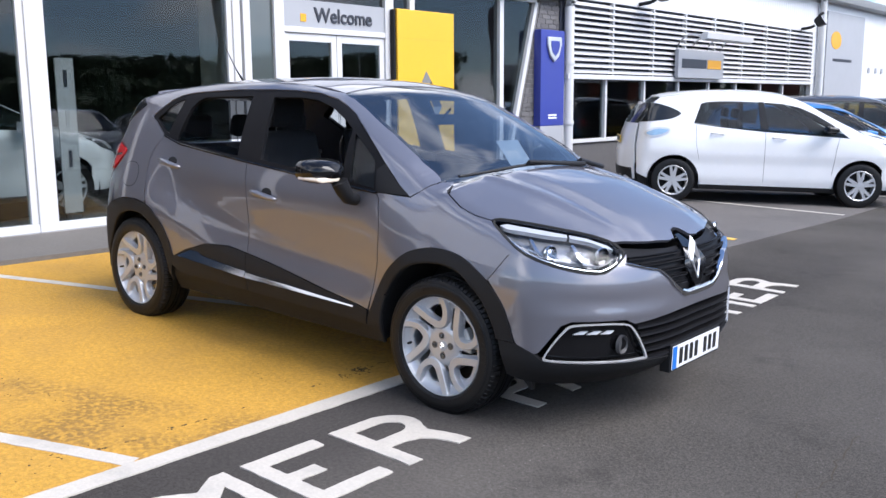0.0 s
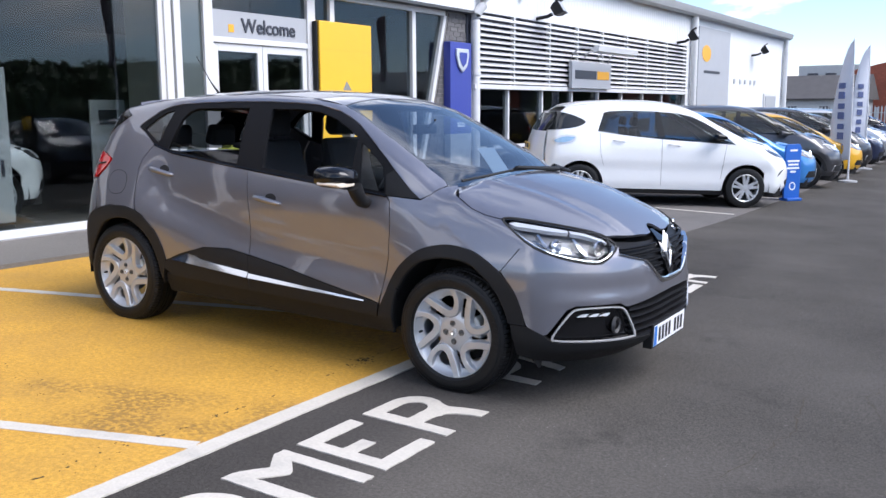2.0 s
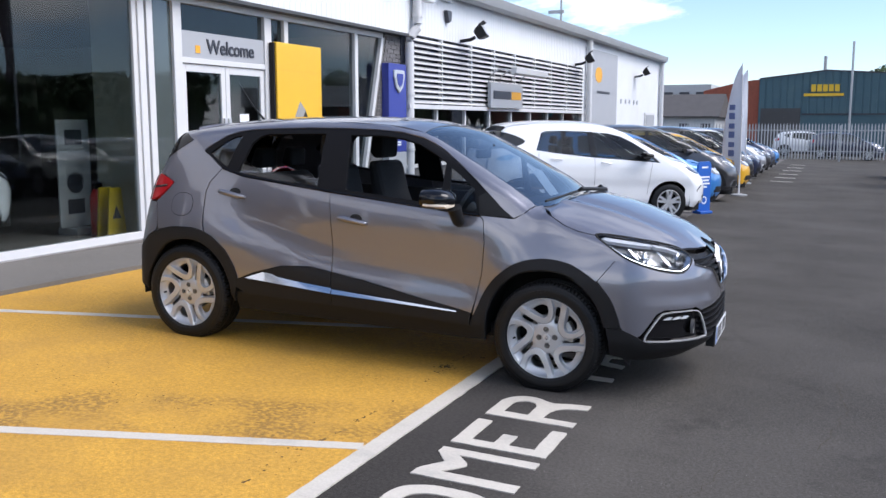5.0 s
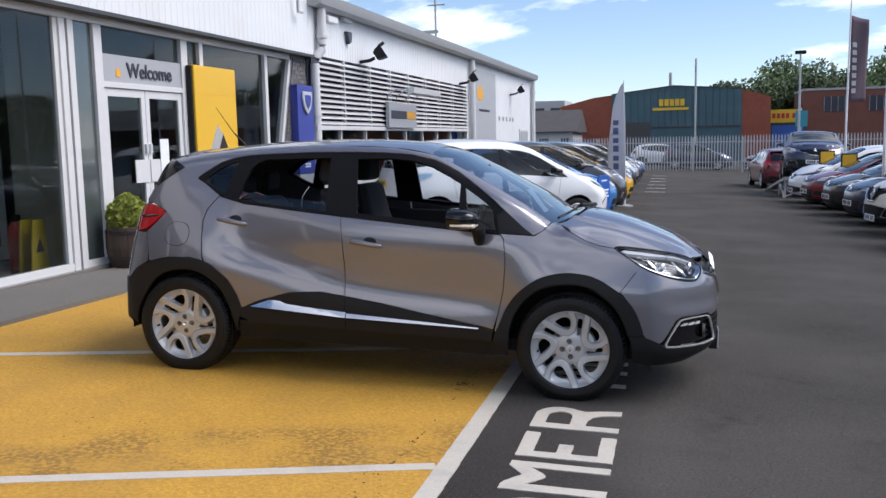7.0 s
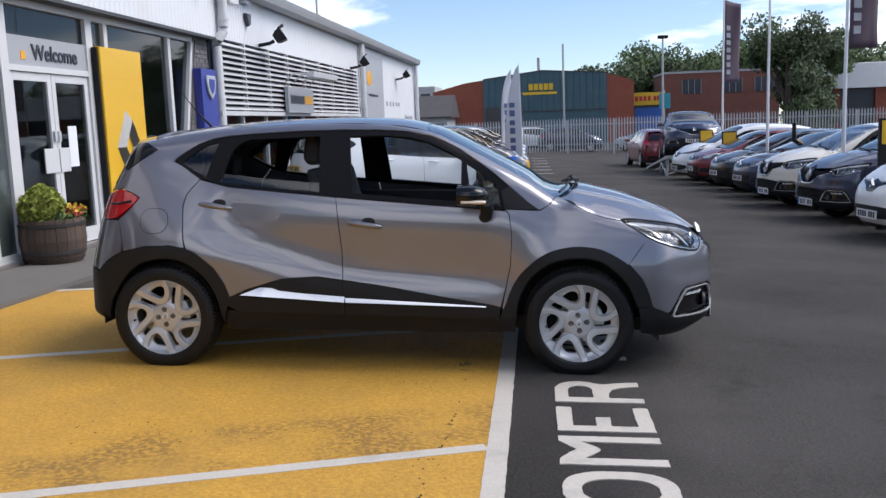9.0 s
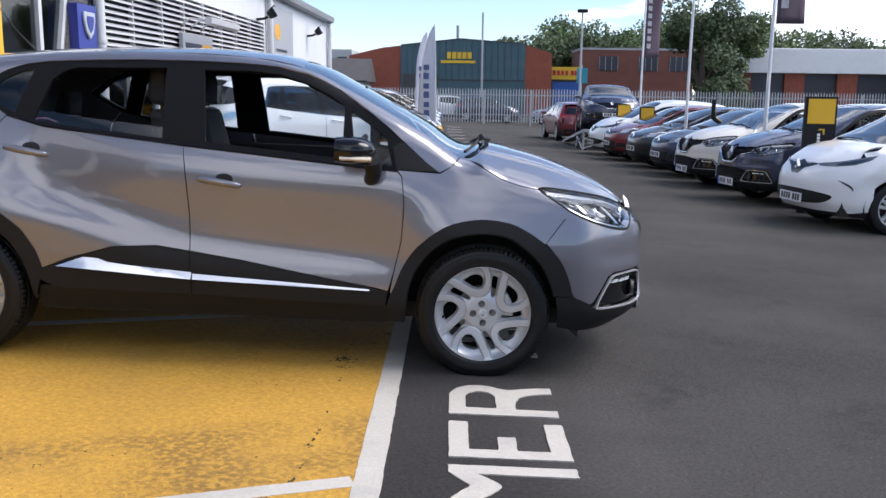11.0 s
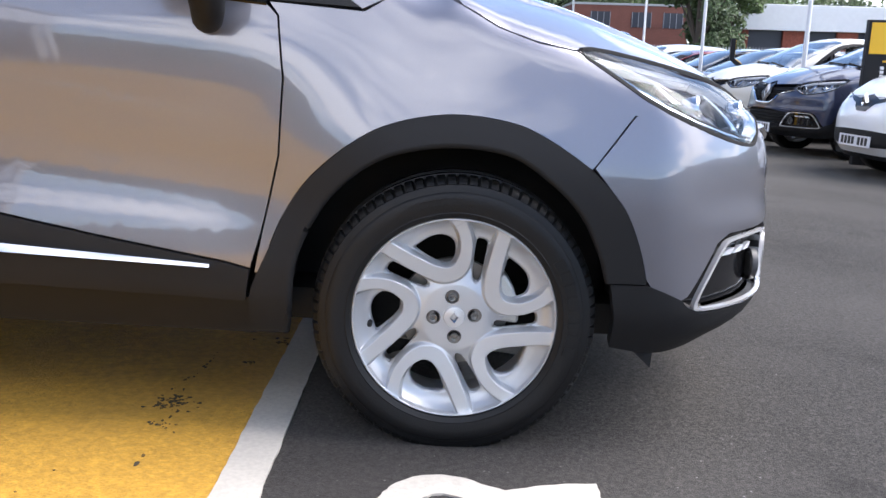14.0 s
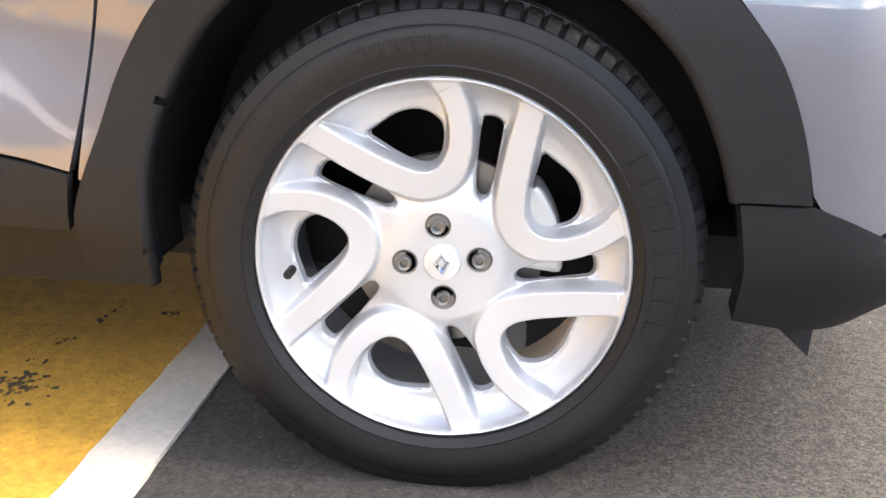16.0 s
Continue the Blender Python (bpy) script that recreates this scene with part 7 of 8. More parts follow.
pipe([(0.12, 10.14, 4.4), (0.12, 10.14, 3.16), (0.11, 10.13, 3.08), (0.03, 10.04, 2.92), (0.01, 10.03, 2.82), (0.01, 10.03, -0.1)], 0.085, "cream downpipe with an offset bend")
pipe([(0.12, 21.85, 3.85), (0.12, 21.85, -0.3)], 0.09, "white downpipe on the service hall")
pipe([(0.12, 33.0, 3.85), (0.12, 33.0, -0.4)], 0.09, "white downpipe at the corner")

# showroom front: posts, rails and panes; (y0, y1, z0, z1) of each pane
front = b_thing("window_1", "tall white-framed showroom glazing", "window", "", "structure")
front.matrix_basis = BF @ Matrix.Translation((-0.2, 0, 0))
POSTS = [(-11.9, -11.77), (-9.2, -9.07), (-6.5, -6.37), (-3.9, -3.77), (-1.4, -1.27), (0.98, 1.11), (3.36, 3.46), (3.50, 3.60), (3.95, 4.10), (5.82, 5.98), (6.30, 6.40), (8.33, 8.43)]
for a, b in POSTS:
    part("window_frame", Geo().box(-0.07, 0.055, a, b, 0.0, SOFFIT - 0.131), WHITE_FRAME, front, bevel=0.004)
for a, b in zip(POSTS[:-1], POSTS[1:]):
    if b[0] - a[1] < 0.06 or a[0] == 3.95:
        continue
    part("window_sill", Geo().box(-0.06, 0.045, a[1], b[0], 0.0, 0.11 if b[0] < 4 else 0.09), WHITE_FRAME, front, bevel=0.004)
    part("window_pane", Geo().box(-0.012, 0.0, a[1], b[0], 0.111, SOFFIT - 0.132), SHOP_GLASS, front).visible_shadow = False
    if b[0] - a[1] > 1.8 and b[0] < 4:         # sliding leaf
        for q in ((a[1], a[1] + 0.07), (b[0] - 0.07, b[0])):
            part("leaf_stile", Geo().box(-0.045, 0.03, q[0], q[1], 0.112, SOFFIT - 0.134), WHITE_FRAME, front, bevel=0.003)
part("side_panel", Geo().box(0.003, 0.012, 3.601, 3.949, 0.111, SOFFIT - 0.132), FROSTED, front, "grey-green frosted side panel")
# end pane with the raking mullion
part("window_pane", Geo().prism([(8.43, 0.111), (8.46, 0.111), (9.26, SOFFIT - 0.132), (8.43, SOFFIT - 0.132)], -0.012, 0.0, "x"), SHOP_GLASS, front).visible_shadow = False
part("window_frame", Geo().prism([(8.44, 0.0), (8.53, 0.0), (9.35, SOFFIT - 0.131), (9.26, SOFFIT - 0.131)], -0.06, 0.06, "x"), WHITE_FRAME, front, "raking white mullion", bevel=0.004)
# entrance
door = b_thing("door_1", "white double entrance door with glass leaves, closed", "door", "", "structure")
door.matrix_basis = BF @ Matrix.Translation((-0.2, 0.29, 0.02))
part("door_frame", Geo().box(-0.06, 0.05, 3.81, 5.53, 2.10, 2.17), WHITE_FRAME, door, bevel=0.004)
part("transom_pane", Geo().box(-0.012, 0.0, 3.81, 5.53, 2.50, SOFFIT - 0.152), SHOP_GLASS, door).visible_shadow = False
for a, b in ((3.815, 4.665), (4.675, 5.525)):
    leaf = part("door_leaf", Geo().box(-0.04, 0.025, a, a + 0.085, 0.02, 2.095).box(-0.04, 0.025, b - 0.085, b, 0.02, 2.095), WHITE_FRAME, door, bevel=0.003)
    part("door_rail", Geo().box(-0.04, 0.025, a + 0.086, b - 0.086, 2.0, 2.095), WHITE_FRAME, leaf)
    part("kick_rail", Geo().box(-0.04, 0.025, a + 0.086, b - 0.086, 0.02, 0.20), WHITE_FRAME, leaf)
    part("door_pane", Geo().box(-0.012, 0.0, a + 0.086, b - 0.086, 0.20, 2.0), SHOP_GLASS, leaf).visible_shadow = False
    part("push_plate", Geo().box(0.026, 0.04, (b - 0.30) if a < 4 else a + 0.02, (b - 0.01) if a < 4 else a + 0.24, 0.93, 1.22), WHITE_FRAME, leaf, "white push plate", bevel=0.003)
    part("lock", Geo().box(0.026, 0.055, (b - 0.07) if a < 4 else a + 0.01, (b - 0.02) if a < 4 else a + 0.06, 1.30, 1.42), SILVER, leaf)
part("notice", Geo().box(0.001, 0.006, 4.98, 5.18, 0.98, 1.48), PAPER, door, "white notice on the glass")
sign = b_thing("welcome_sign", "grey board with dark lettering above the entrance", "sign")
sign.matrix_basis = BF @ Matrix.Translation((-0.2, 0.29, 0.02))
part("board", Geo().box(0.0, 0.03, 3.81, 5.53, 2.172, 2.498), SIGN_GREY, sign, bevel=0.003)
fc = bpy.data.curves.new("lettering", "FONT")
fc.body, fc.size, fc.extrude, fc.offset = "Welcome", 0.25, 0.006, 0.004
fc.materials.append(SIGN_DARK)
txt = new("lettering", fc)
txt.parent, txt.matrix_basis = sign, Matrix.Translation((0.038, 4.30, 2.245)) @ pose(0, 0, 0, 90, 0, 90)
part("mark", Geo().box(0.03, 0.036, 4.08, 4.17, 2.235, 2.33), ORANGE, sign, "small yellow mark")

# raked grey brick pier
pier = b_solid("wall_brick", Geo().prism([(8.52, -0.1), (9.97, -0.1), (9.97, SOFFIT - 0.052), (9.36, SOFFIT - 0.052)], -0.40, -0.135, "x"), MORTAR, "grey brick pier beside the glazing", "wall")

# yellow totem by the door
tot = b_thing("yellow_totem", "tall yellow sign pillar with a chrome diamond", "sign")
part("pillar", Geo().box(-0.125, -0.03, 5.93, 7.10, 0.05, 2.51), TOTEM_YELLOW, tot, bevel=0.012)
part("pillar_side", Geo().box(-0.13, -0.06, 5.895, 5.928, 0.05, 2.50), BLACK_SIGN, tot)
for z in (0.75, 1.45, 2.12):
    part("panel_joint", Geo().box(-0.035, -0.027, 5.94, 7.08, z, z + 0.006), ORANGE, tot)
d = [(6.50, 1.70), (6.81, 1.20), (6.50, 0.70), (6.19, 1.20)]
e = [(6.50 + (y - 6.50) * 0.45, 1.20 + (z - 1.20) * 0.45) for y, z in d]
mid = [((a[0] + b[0]) / 2, (a[1] + b[1]) / 2) for a, b in zip(d, e)]
part("diamond", Geo().add([(-0.032, *p) for p in d] + [(0.06, *p) for p in mid] + [(-0.02, *p) for p in e], [(i, (i + 1) % 4, 4 + (i + 1) % 4, 4 + i) for i in range(4)] + [(4 + i, 4 + (i + 1) % 4, 8 + (i + 1) % 4, 8 + i) for i in range(4)]), BOLT, tot, "chrome diamond emblem")

# blue sign pillar
blu = b_thing("blue_totem", "dark blue sign pillar with a silver shield, pale grey foot", "sign")
blu.matrix_basis = BF @ Matrix.Translation((-0.14, 0.22, 0))
part("pillar", Geo().box(0.02, 0.16, 8.98, 9.66, 0.86, 2.41), SIGN_BLUE, blu, bevel=0.008)
part("foot", Geo().box(0.025, 0.155, 8.985, 9.655, 0.02, 0.858), SIGN_GREY, blu, bevel=0.006)
sh = [(9.14, 2.30), (9.52, 2.30), (9.53, 2.18), (9.46, 2.0), (9.33, 1.90), (9.20, 2.0), (9.13, 2.18)]
part("shield", Geo().prism(sh, 0.16, 0.20, "x"), SILVER, blu, "silver shield emblem", bevel=0.015)
part("shield_inset", Geo().prism([(9.33 + (y - 9.33) * 0.62, 2.14 + (z - 2.14) * 0.6) for y, z in sh], 0.199, 0.206, "x"), SIGN_BLUE, blu)
for z, w in ((1.02, 0.24), (0.975, 0.24)):
    part("sign_bar", Geo().box(0.16, 0.164, 9.2, 9.2 + w, z, z + 0.028), PAPER, blu)

# louvres over the service windows
lou = b_thing("louvre_screen", "white horizontal louvre screen over dark backing", "louvre", "", "structure")
part("backing", Geo().box(-0.16, -0.10, 9.92, 21.55, 1.70, 2.98), LOUVRE_BACK, lou)
n = 12
for i in range(n):
    z = 1.735 + i * (2.96 - 1.735) / n
    g = Geo().prism([(0.055, z), (0.062, z + 0.006), (-0.02, z + 0.070), (-0.028, z + 0.064)], 10.0, 21.5, "y")
    part("slat", g, WHITE_FRAME, lou)
for y in (10.02, 11.43, 12.92, 14.25, 15.60, 17.05, 18.40, 19.86, 21.45):
    part("slat_post", Geo().box(-0.05, 0.03, y - 0.025, y + 0.025, 1.70, 2.975), WHITE_FRAME, lou)
part("bottom_rail", Geo().box(-0.10, 0.07, 9.93, 21.55, 1.635, 1.715), WHITE_FRAME, lou, bevel=0.004)
win = b_thing("window_2", "row of white-framed service windows", "window", "", "structure")
ys = [9.95, 11.3, 12.70, 14.1, 15.5, 16.9, 18.3, 19.7, 21.5]
for a, b in zip(ys[:-1], ys[1:]):
    part("window_pane", Geo().box(-0.09, -0.08, a + 0.03, b - 0.03, 0.62, 1.634), SHOP_GLASS, win).visible_shadow = False
    part("window_frame", Geo().box(-0.12, -0.02, a - 0.03, a + 0.03, 0.60, 1.634), WHITE_FRAME, win, bevel=0.003)
part("window_sill", Geo().box(-0.13, 0.0, 9.92, 21.55, 0.54, 0.60), WHITE_FRAME, win, bevel=0.003)
b_solid("wall_plinth", Geo().box(-0.3, -0.04, 9.92, 21.55, -0.6, 0.538), BRICK_GREY, "low grey brick wall under the windows", "wall")

# service sign, its hood lamp; wall panel; door; letters
srv = b_thing("service_sign", "grey projecting sign with dark and orange bars", "sign")
part("board", Geo().box(0.08, 0.16, 13.7, 15.78, 1.70, 2.26), SIGN_GREY, srv, bevel=0.006)
for a, b, m in ((13.85, 14.95, SIGN_DARK), (15.0, 15.65, ORANGE)):
    part("sign_bar", Geo().box(0.16, 0.166, a, b, 1.90, 2.08), m, srv)
hood = b_thing("sign_canopy", "white curved canopy on thin white arms", "canopy")
part("canopy_sheet", Geo().prism([(0.62, 2.40), (0.72, 2.44), (0.74, 2.56), (0.64, 2.57), (0.56, 2.50)], 13.75, 15.95, "y"), WHITE_FRAME, hood, bevel=0.01)
for y in (13.85, 14.5, 15.2, 15.85):
    part("canopy_arm", Geo().tube([(0.02, y, 2.22), (0.10, y, 2.42), (0.28, y, 2.54), (0.62, y, 2.50)], 0.018, 8), WHITE_FRAME, hood, smooth=40)
pan = b_thing("wall_panel", "tall grey panel with an orange emblem", "sign")
part("board", Geo().box(0.0, 0.05, 22.46, 25.62, 1.2, 3.6), SIGN_GREY, pan, bevel=0.005)
part("emblem", Geo().prism([(23.2 + 0.42 * math.cos(a), 2.85 + 0.24 * math.sin(a)) for a in np.linspace(0, 2 * math.pi, 20, endpoint=False)], 0.05, 0.058, "x"), ORANGE, pan)
part("sign_bar", Geo().box(0.05, 0.056, 23.0, 24.6, 2.28, 2.36), SIGN_DARK, pan)
let = b_thing("wall_letters", "small grey raised letters on the white wall", "sign")
for y in (26.3, 27.0, 27.6, 28.3, 28.85):
    part("letter_bar", Geo().box(0.012, 0.03, y, y + 0.17, 2.03, 2.18), SIGN_GREY, let)
sd = b_thing("door_2", "grey service door in a white frame", "door", "", "structure")
part("door_frame", Geo().box(0.012, 0.05, 30.25, 32.05, -0.6, 1.74), WHITE_FRAME, sd)
part("door_leaf", Geo().box(0.05, 0.07, 30.4, 31.9, -0.6, 1.66), GREY_TRIM, sd)


def floodlight(y):
    f = b_thing("floodlight", "black floodlight on a short bracket", "lamp", "wall floodlights")
    part("bracket", Geo().tube([(0.012, y - 0.10, 3.02), (0.22, y - 0.06, 3.05), (0.30, y, 3.10)], 0.035, 8), BLACK_SIGN, f, smooth=40)
    m = pose(0.38, y + 0.05, 3.18, 0, -32, 14) @ Matrix.Scale(0.78, 4)
    g = Geo()
    g.add([(x, yy, z) for x, s in ((-0.11, 0.62), (0.0, 0.9), (0.13, 1.0), (0.15, 1.0)) for yy, z in ((-0.26 * s, -0.17 * s), (0.26 * s, -0.17 * s), (0.26 * s, 0.17 * s), (-0.26 * s, 0.17 * s))],
          [(i * 4 + j, i * 4 + (j + 1) % 4, i * 4 + 4 + (j + 1) % 4, i * 4 + 4 + j) for i in range(3) for j in range(4)] + [(0, 1, 2, 3), (12, 13, 14, 15)], m)
    part("housing", g, BLACK_SIGN, f)
    part("lamp_glass", Geo().box(0.151, 0.156, -0.23, 0.23, -0.14, 0.14, m), SIGN_GREY, f)
    part("visor", Geo().box(0.10, 0.27, -0.27, 0.27, 0.17, 0.185, m), BLACK_SIGN, f)


for y in (12.45, 20.75, 28.5):
    floodlight(y)
cam2 = b_thing("security_camera", "small cream wall camera", "camera")
part("housing", Geo().box(0.10, 0.26, 10.16, 10.62, 3.56, 3.68), WHITE_FRAME, cam2, bevel=0.02)
part("bracket", Geo().tube([(0.0, 10.22, 3.52), (0.12, 10.25, 3.56)], 0.03, 8), GREY_TRIM, cam2)
al = b_thing("alarm_box", "white alarm box with a dark lamp under it", "alarm")
part("box", Geo().box(0.012, 0.10, 11.35, 11.80, 3.72, 3.84), WHITE_FRAME, al, bevel=0.015)
part("alarm_lamp", Geo().prism([(11.52, 3.55), (11.76, 3.55), (11.74, 3.36), (11.62, 3.31)], 0.012, 0.09, "x"), SIGN_DARK, al, bevel=0.01)
b_solid("wall_bracket", Geo().box(0.112, 0.15, 9.1, 9.13, 3.6, 4.0).box(0.112, 0.15, 9.13, 9.3, 3.6, 3.63), GREY_TRIM, "small grey bracket", "bracket")
msts = b_thing("roof_mast", "thin mast with two aerials on the roof", "mast")
part("mast", Geo().tube([(-3.0, 29.0, 4.4), (-3.0, 29.0, 7.0)], 0.04, 6), GREY_TRIM, msts)
part("aerial", Geo().box(-3.3, -2.6, 28.97, 29.03, 6.55, 6.6), GREY_TRIM, msts)
part("aerial", Geo().box(-3.5, -2.9, 28.95, 29.05, 5.5, 5.62), GREY_TRIM, msts)

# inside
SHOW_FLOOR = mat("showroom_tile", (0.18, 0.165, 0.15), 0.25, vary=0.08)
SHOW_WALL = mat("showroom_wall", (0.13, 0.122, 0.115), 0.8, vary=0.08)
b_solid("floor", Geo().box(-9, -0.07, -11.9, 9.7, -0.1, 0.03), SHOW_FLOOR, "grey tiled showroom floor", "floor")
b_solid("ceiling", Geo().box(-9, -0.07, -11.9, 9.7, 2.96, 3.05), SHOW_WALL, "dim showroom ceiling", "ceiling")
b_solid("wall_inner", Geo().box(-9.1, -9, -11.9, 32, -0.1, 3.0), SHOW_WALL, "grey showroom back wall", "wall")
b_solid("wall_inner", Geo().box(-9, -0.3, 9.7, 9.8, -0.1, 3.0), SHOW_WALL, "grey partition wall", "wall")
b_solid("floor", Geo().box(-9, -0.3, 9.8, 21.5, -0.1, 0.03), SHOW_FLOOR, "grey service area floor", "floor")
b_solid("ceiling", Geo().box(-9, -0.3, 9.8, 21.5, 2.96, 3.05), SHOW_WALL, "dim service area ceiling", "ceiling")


WALL_PAPER = mat("display_print", (0.42, 0.43, 0.44), 0.6, vary=0.15, scale=6)


def banner(x, y, w, h, m, label):
    b = b_thing("display_stand", label, "banner", "showroom banners")
    part("panel", Geo().box(x, x + 0.02, y, y + w, 0.12, h), m, b)
    part("foot", Geo().box(x - 0.15, x + 0.17, y + 0.1, y + w - 0.1, 0.03, 0.11), GREY_TRIM, b, bevel=0.01)
    for i in range(3):
        part("print_bar", Geo().box(x + 0.02, x + 0.024, y + 0.12, y + w - 0.12, h - 0.3 - 0.42 * i, h - 0.12 - 0.42 * i), (SIGN_DARK, GREY_TRIM, SIGN_DARK)[i], b)


banner(-0.75, 1.52, 0.20, 1.75, WALL_PAPER, "narrow white display panel")
banner(-1.22, 3.05, 0.50, 1.42, WALL_PAPER, "white printed display board")
b_solid("wall_lobby", Geo().box(-1.0, -0.28, 3.47, 3.55, 0.031, 2.955), mat("lobby_cream", (0.46, 0.45, 0.38), 0.7, vary=0.08, scale=1.5), "pale cream side wall of the entrance lobby", "wall")
ring = b_thing("wheel_poster", "dark round print on the display board", "poster")
part("print", Geo().lathe([(0.0, 0.0), (0.13, 0.0), (0.13, 0.004)], 24, m=pose(-1.195, 3.30, 0.66, 0, 0, 90)), SIGN_DARK, ring)
banner(-2.6, -2.6, 0.7, 1.9, SIGN_GREY, "grey printed display board")
WET = mat("wet_floor_yellow", (0.6, 0.42, 0.03), 0.45, vary=0.05)
wet = b_thing("wet_floor_sign", "yellow folding wet floor sign", "sign")
for s in (-1, 1):
    part("leaf", Geo().prism([(3.12, 0.03), (3.42, 0.03), (3.36, 0.62), (3.18, 0.62)], -0.62 + s * 0.08 - 0.01, -0.62 + s * 0.08 + 0.01, "x"), WET, wet)
part("warning_mark", Geo().prism([(3.20, 0.25), (3.34, 0.25), (3.27, 0.40)], -0.529, -0.525, "x"), SIGN_DARK, wet)
EXT = mat("extinguisher_red", (0.45, 0.02, 0.02), 0.35, vary=0.05)
ext = b_thing("fire_extinguisher", "red fire extinguisher on the floor", "extinguisher")
part("cylinder", Geo().tube([(-0.93, 3.36, 0.03), (-0.93, 3.36, 0.5), (-0.93, 3.36, 0.58)], [0.08, 0.08, 0.03], 16), EXT, ext, smooth=40)
part("valve", Geo().box(-0.96, -0.90, 3.34, 3.43, 0.585, 0.66), BLACK_SIGN, ext)

# planter by the door
BARREL = mat("barrel_oak", (0.075, 0.05, 0.036), 0.8, vary=0.3, scale=6, bump=0.4, bump_scale=40, per_object=0.2)
HOOP = mat("barrel_hoop", (0.05, 0.045, 0.042), 0.6, 0.6, vary=0.2)
SOIL = mat("soil", (0.03, 0.02, 0.014), 0.95, vary=0.3, scale=30)
SHRUB = mat("conifer_green", (0.21, 0.24, 0.035), 0.8, vary=0.35, scale=12, per_island=0.4)
PETAL_RED = mat("red_petals", (0.42, 0.03, 0.03), 0.6, vary=0.2, per_island=0.3)
PETAL_YELLOW = mat("yellow_petals", (0.65, 0.42, 0.03), 0.6, vary=0.2, per_island=0.3)
LEAF_LOW = mat("bedding_leaf", (0.07, 0.11, 0.025), 0.7, vary=0.3, per_island=0.4)
plant = thing("barrel_planter", "weathered half barrel planter with a green conifer and bedding flowers", "planter", at=stand(-5.60, 4.10, 0.045) @ Matrix.Scale(1.12, 4))
prof = [(0.265, 0.0), (0.30, 0.10), (0.318, 0.22), (0.312, 0.34), (0.298, 0.43)]
for i in range(20):
    a0, a1 = 2 * math.pi * (i + 0.02) / 20, 2 * math.pi * (i + 0.98) / 20
    g = Geo()
    v = []
    for r, z in prof:
        for a in (a0, (a0 + a1) / 2, a1):
            v.append((r * math.cos(a), r * math.sin(a), z))
        for a in (a1, a0):
            v.append(((r - 0.028) * math.cos(a), (r - 0.028) * math.sin(a), z))
    f = [(j * 5 + k, j * 5 + (k + 1) % 5, j * 5 + 5 + (k + 1) % 5, j * 5 + 5 + k) for j in range(4) for k in range(5)] + [tuple(range(5)), tuple(range(20, 25))]
    part("stave", g.add(v, f), BARREL, plant)
for z, r in ((0.09, 0.301), (0.36, 0.314)):
    ring = Geo().lathe([(r - 0.004, z), (r + 0.004, z), (r + 0.003, z + 0.035), (r - 0.005, z + 0.035)], 40)
    ring.v = [(x, zz, y) for x, y, zz in ring.v]
    part("hoop", ring, HOOP, plant, smooth=30)
soil = Geo().prism([(0.285 * math.cos(a), 0.285 * math.sin(a)) for a in np.linspace(0, 2 * math.pi, 24, endpoint=False)], 0.03, 0.40)
part("soil", soil, SOIL, plant)


def leaves(g, count, place, size, rnd):
    for _ in range(count):
        p = place()
        d = Vector((rnd.gauss(0, 1), rnd.gauss(0, 1), rnd.gauss(0, 1))).normalized()
        e = d.orthogonal().normalized()
        s = size * rnd.uniform(0.6, 1.4)
        w = s * 0.45
        n = d.cross(e)
        g.add([p, p + d * s * 0.5 + e * w + n * w * 0.2, p + d * s, p + d * s * 0.5 - e * w + n * w * 0.2], [(0, 1, 2, 3)])
    return g


rnd = random.Random(8)


def in_bush():
    z = rnd.random() ** 0.8
    r = 0.20 * math.sin(math.pi * min(1, 0.18 + 0.8 * z)) ** 0.7 * (0.75 + 0.25 * rnd.random())
    a = rnd.uniform(0, 2 * math.pi)
    return Vector((-0.03 + r * math.cos(a), -0.10 + r * math.sin(a), 0.40 + 0.34 * z))


part("conifer", leaves(Geo(), 2600, in_bush, 0.05, rnd), SHRUB, plant, "bright green dwarf conifer")
for name, m, c, z in (("bedding_leaves", LEAF_LOW, 500, 0.44), ("flower_clump", PETAL_RED, 220, 0.48), ("yellow_flowers", PETAL_YELLOW, 160, 0.49)):
    part(name, leaves(Geo(), c, lambda: Vector((rnd.uniform(-0.22, 0.24), rnd.uniform(0.0, 0.26) if name != "bedding_leaves" else rnd.uniform(-0.2, 0.26), z + rnd.uniform(-0.04, 0.05))), 0.045, rnd), m, plant)

# ---- yard furniture ----
FLAG_WHITE = mat("flag_white", (0.62, 0.64, 0.70), 0.8, vary=0.06, scale=3)
FLAG_BLUE = mat("flag_print", (0.10, 0.13, 0.27), 0.7, vary=0.1)
FLAG_PLUM = mat("flag_plum", (0.075, 0.05, 0.07), 0.8, vary=0.12, scale=2)
BOARD_BLUE = mat("board_blue", (0.015, 0.10, 0.42), 0.4, vary=0.05)
GALV = mat("galvanised_steel", (0.42, 0.43, 0.44), 0.5, 0.4, vary=0.1, scale=4, per_object=0.08)
POLE_WHITE = mat("pole_white", (0.72, 0.72, 0.73), 0.4, vary=0.04)


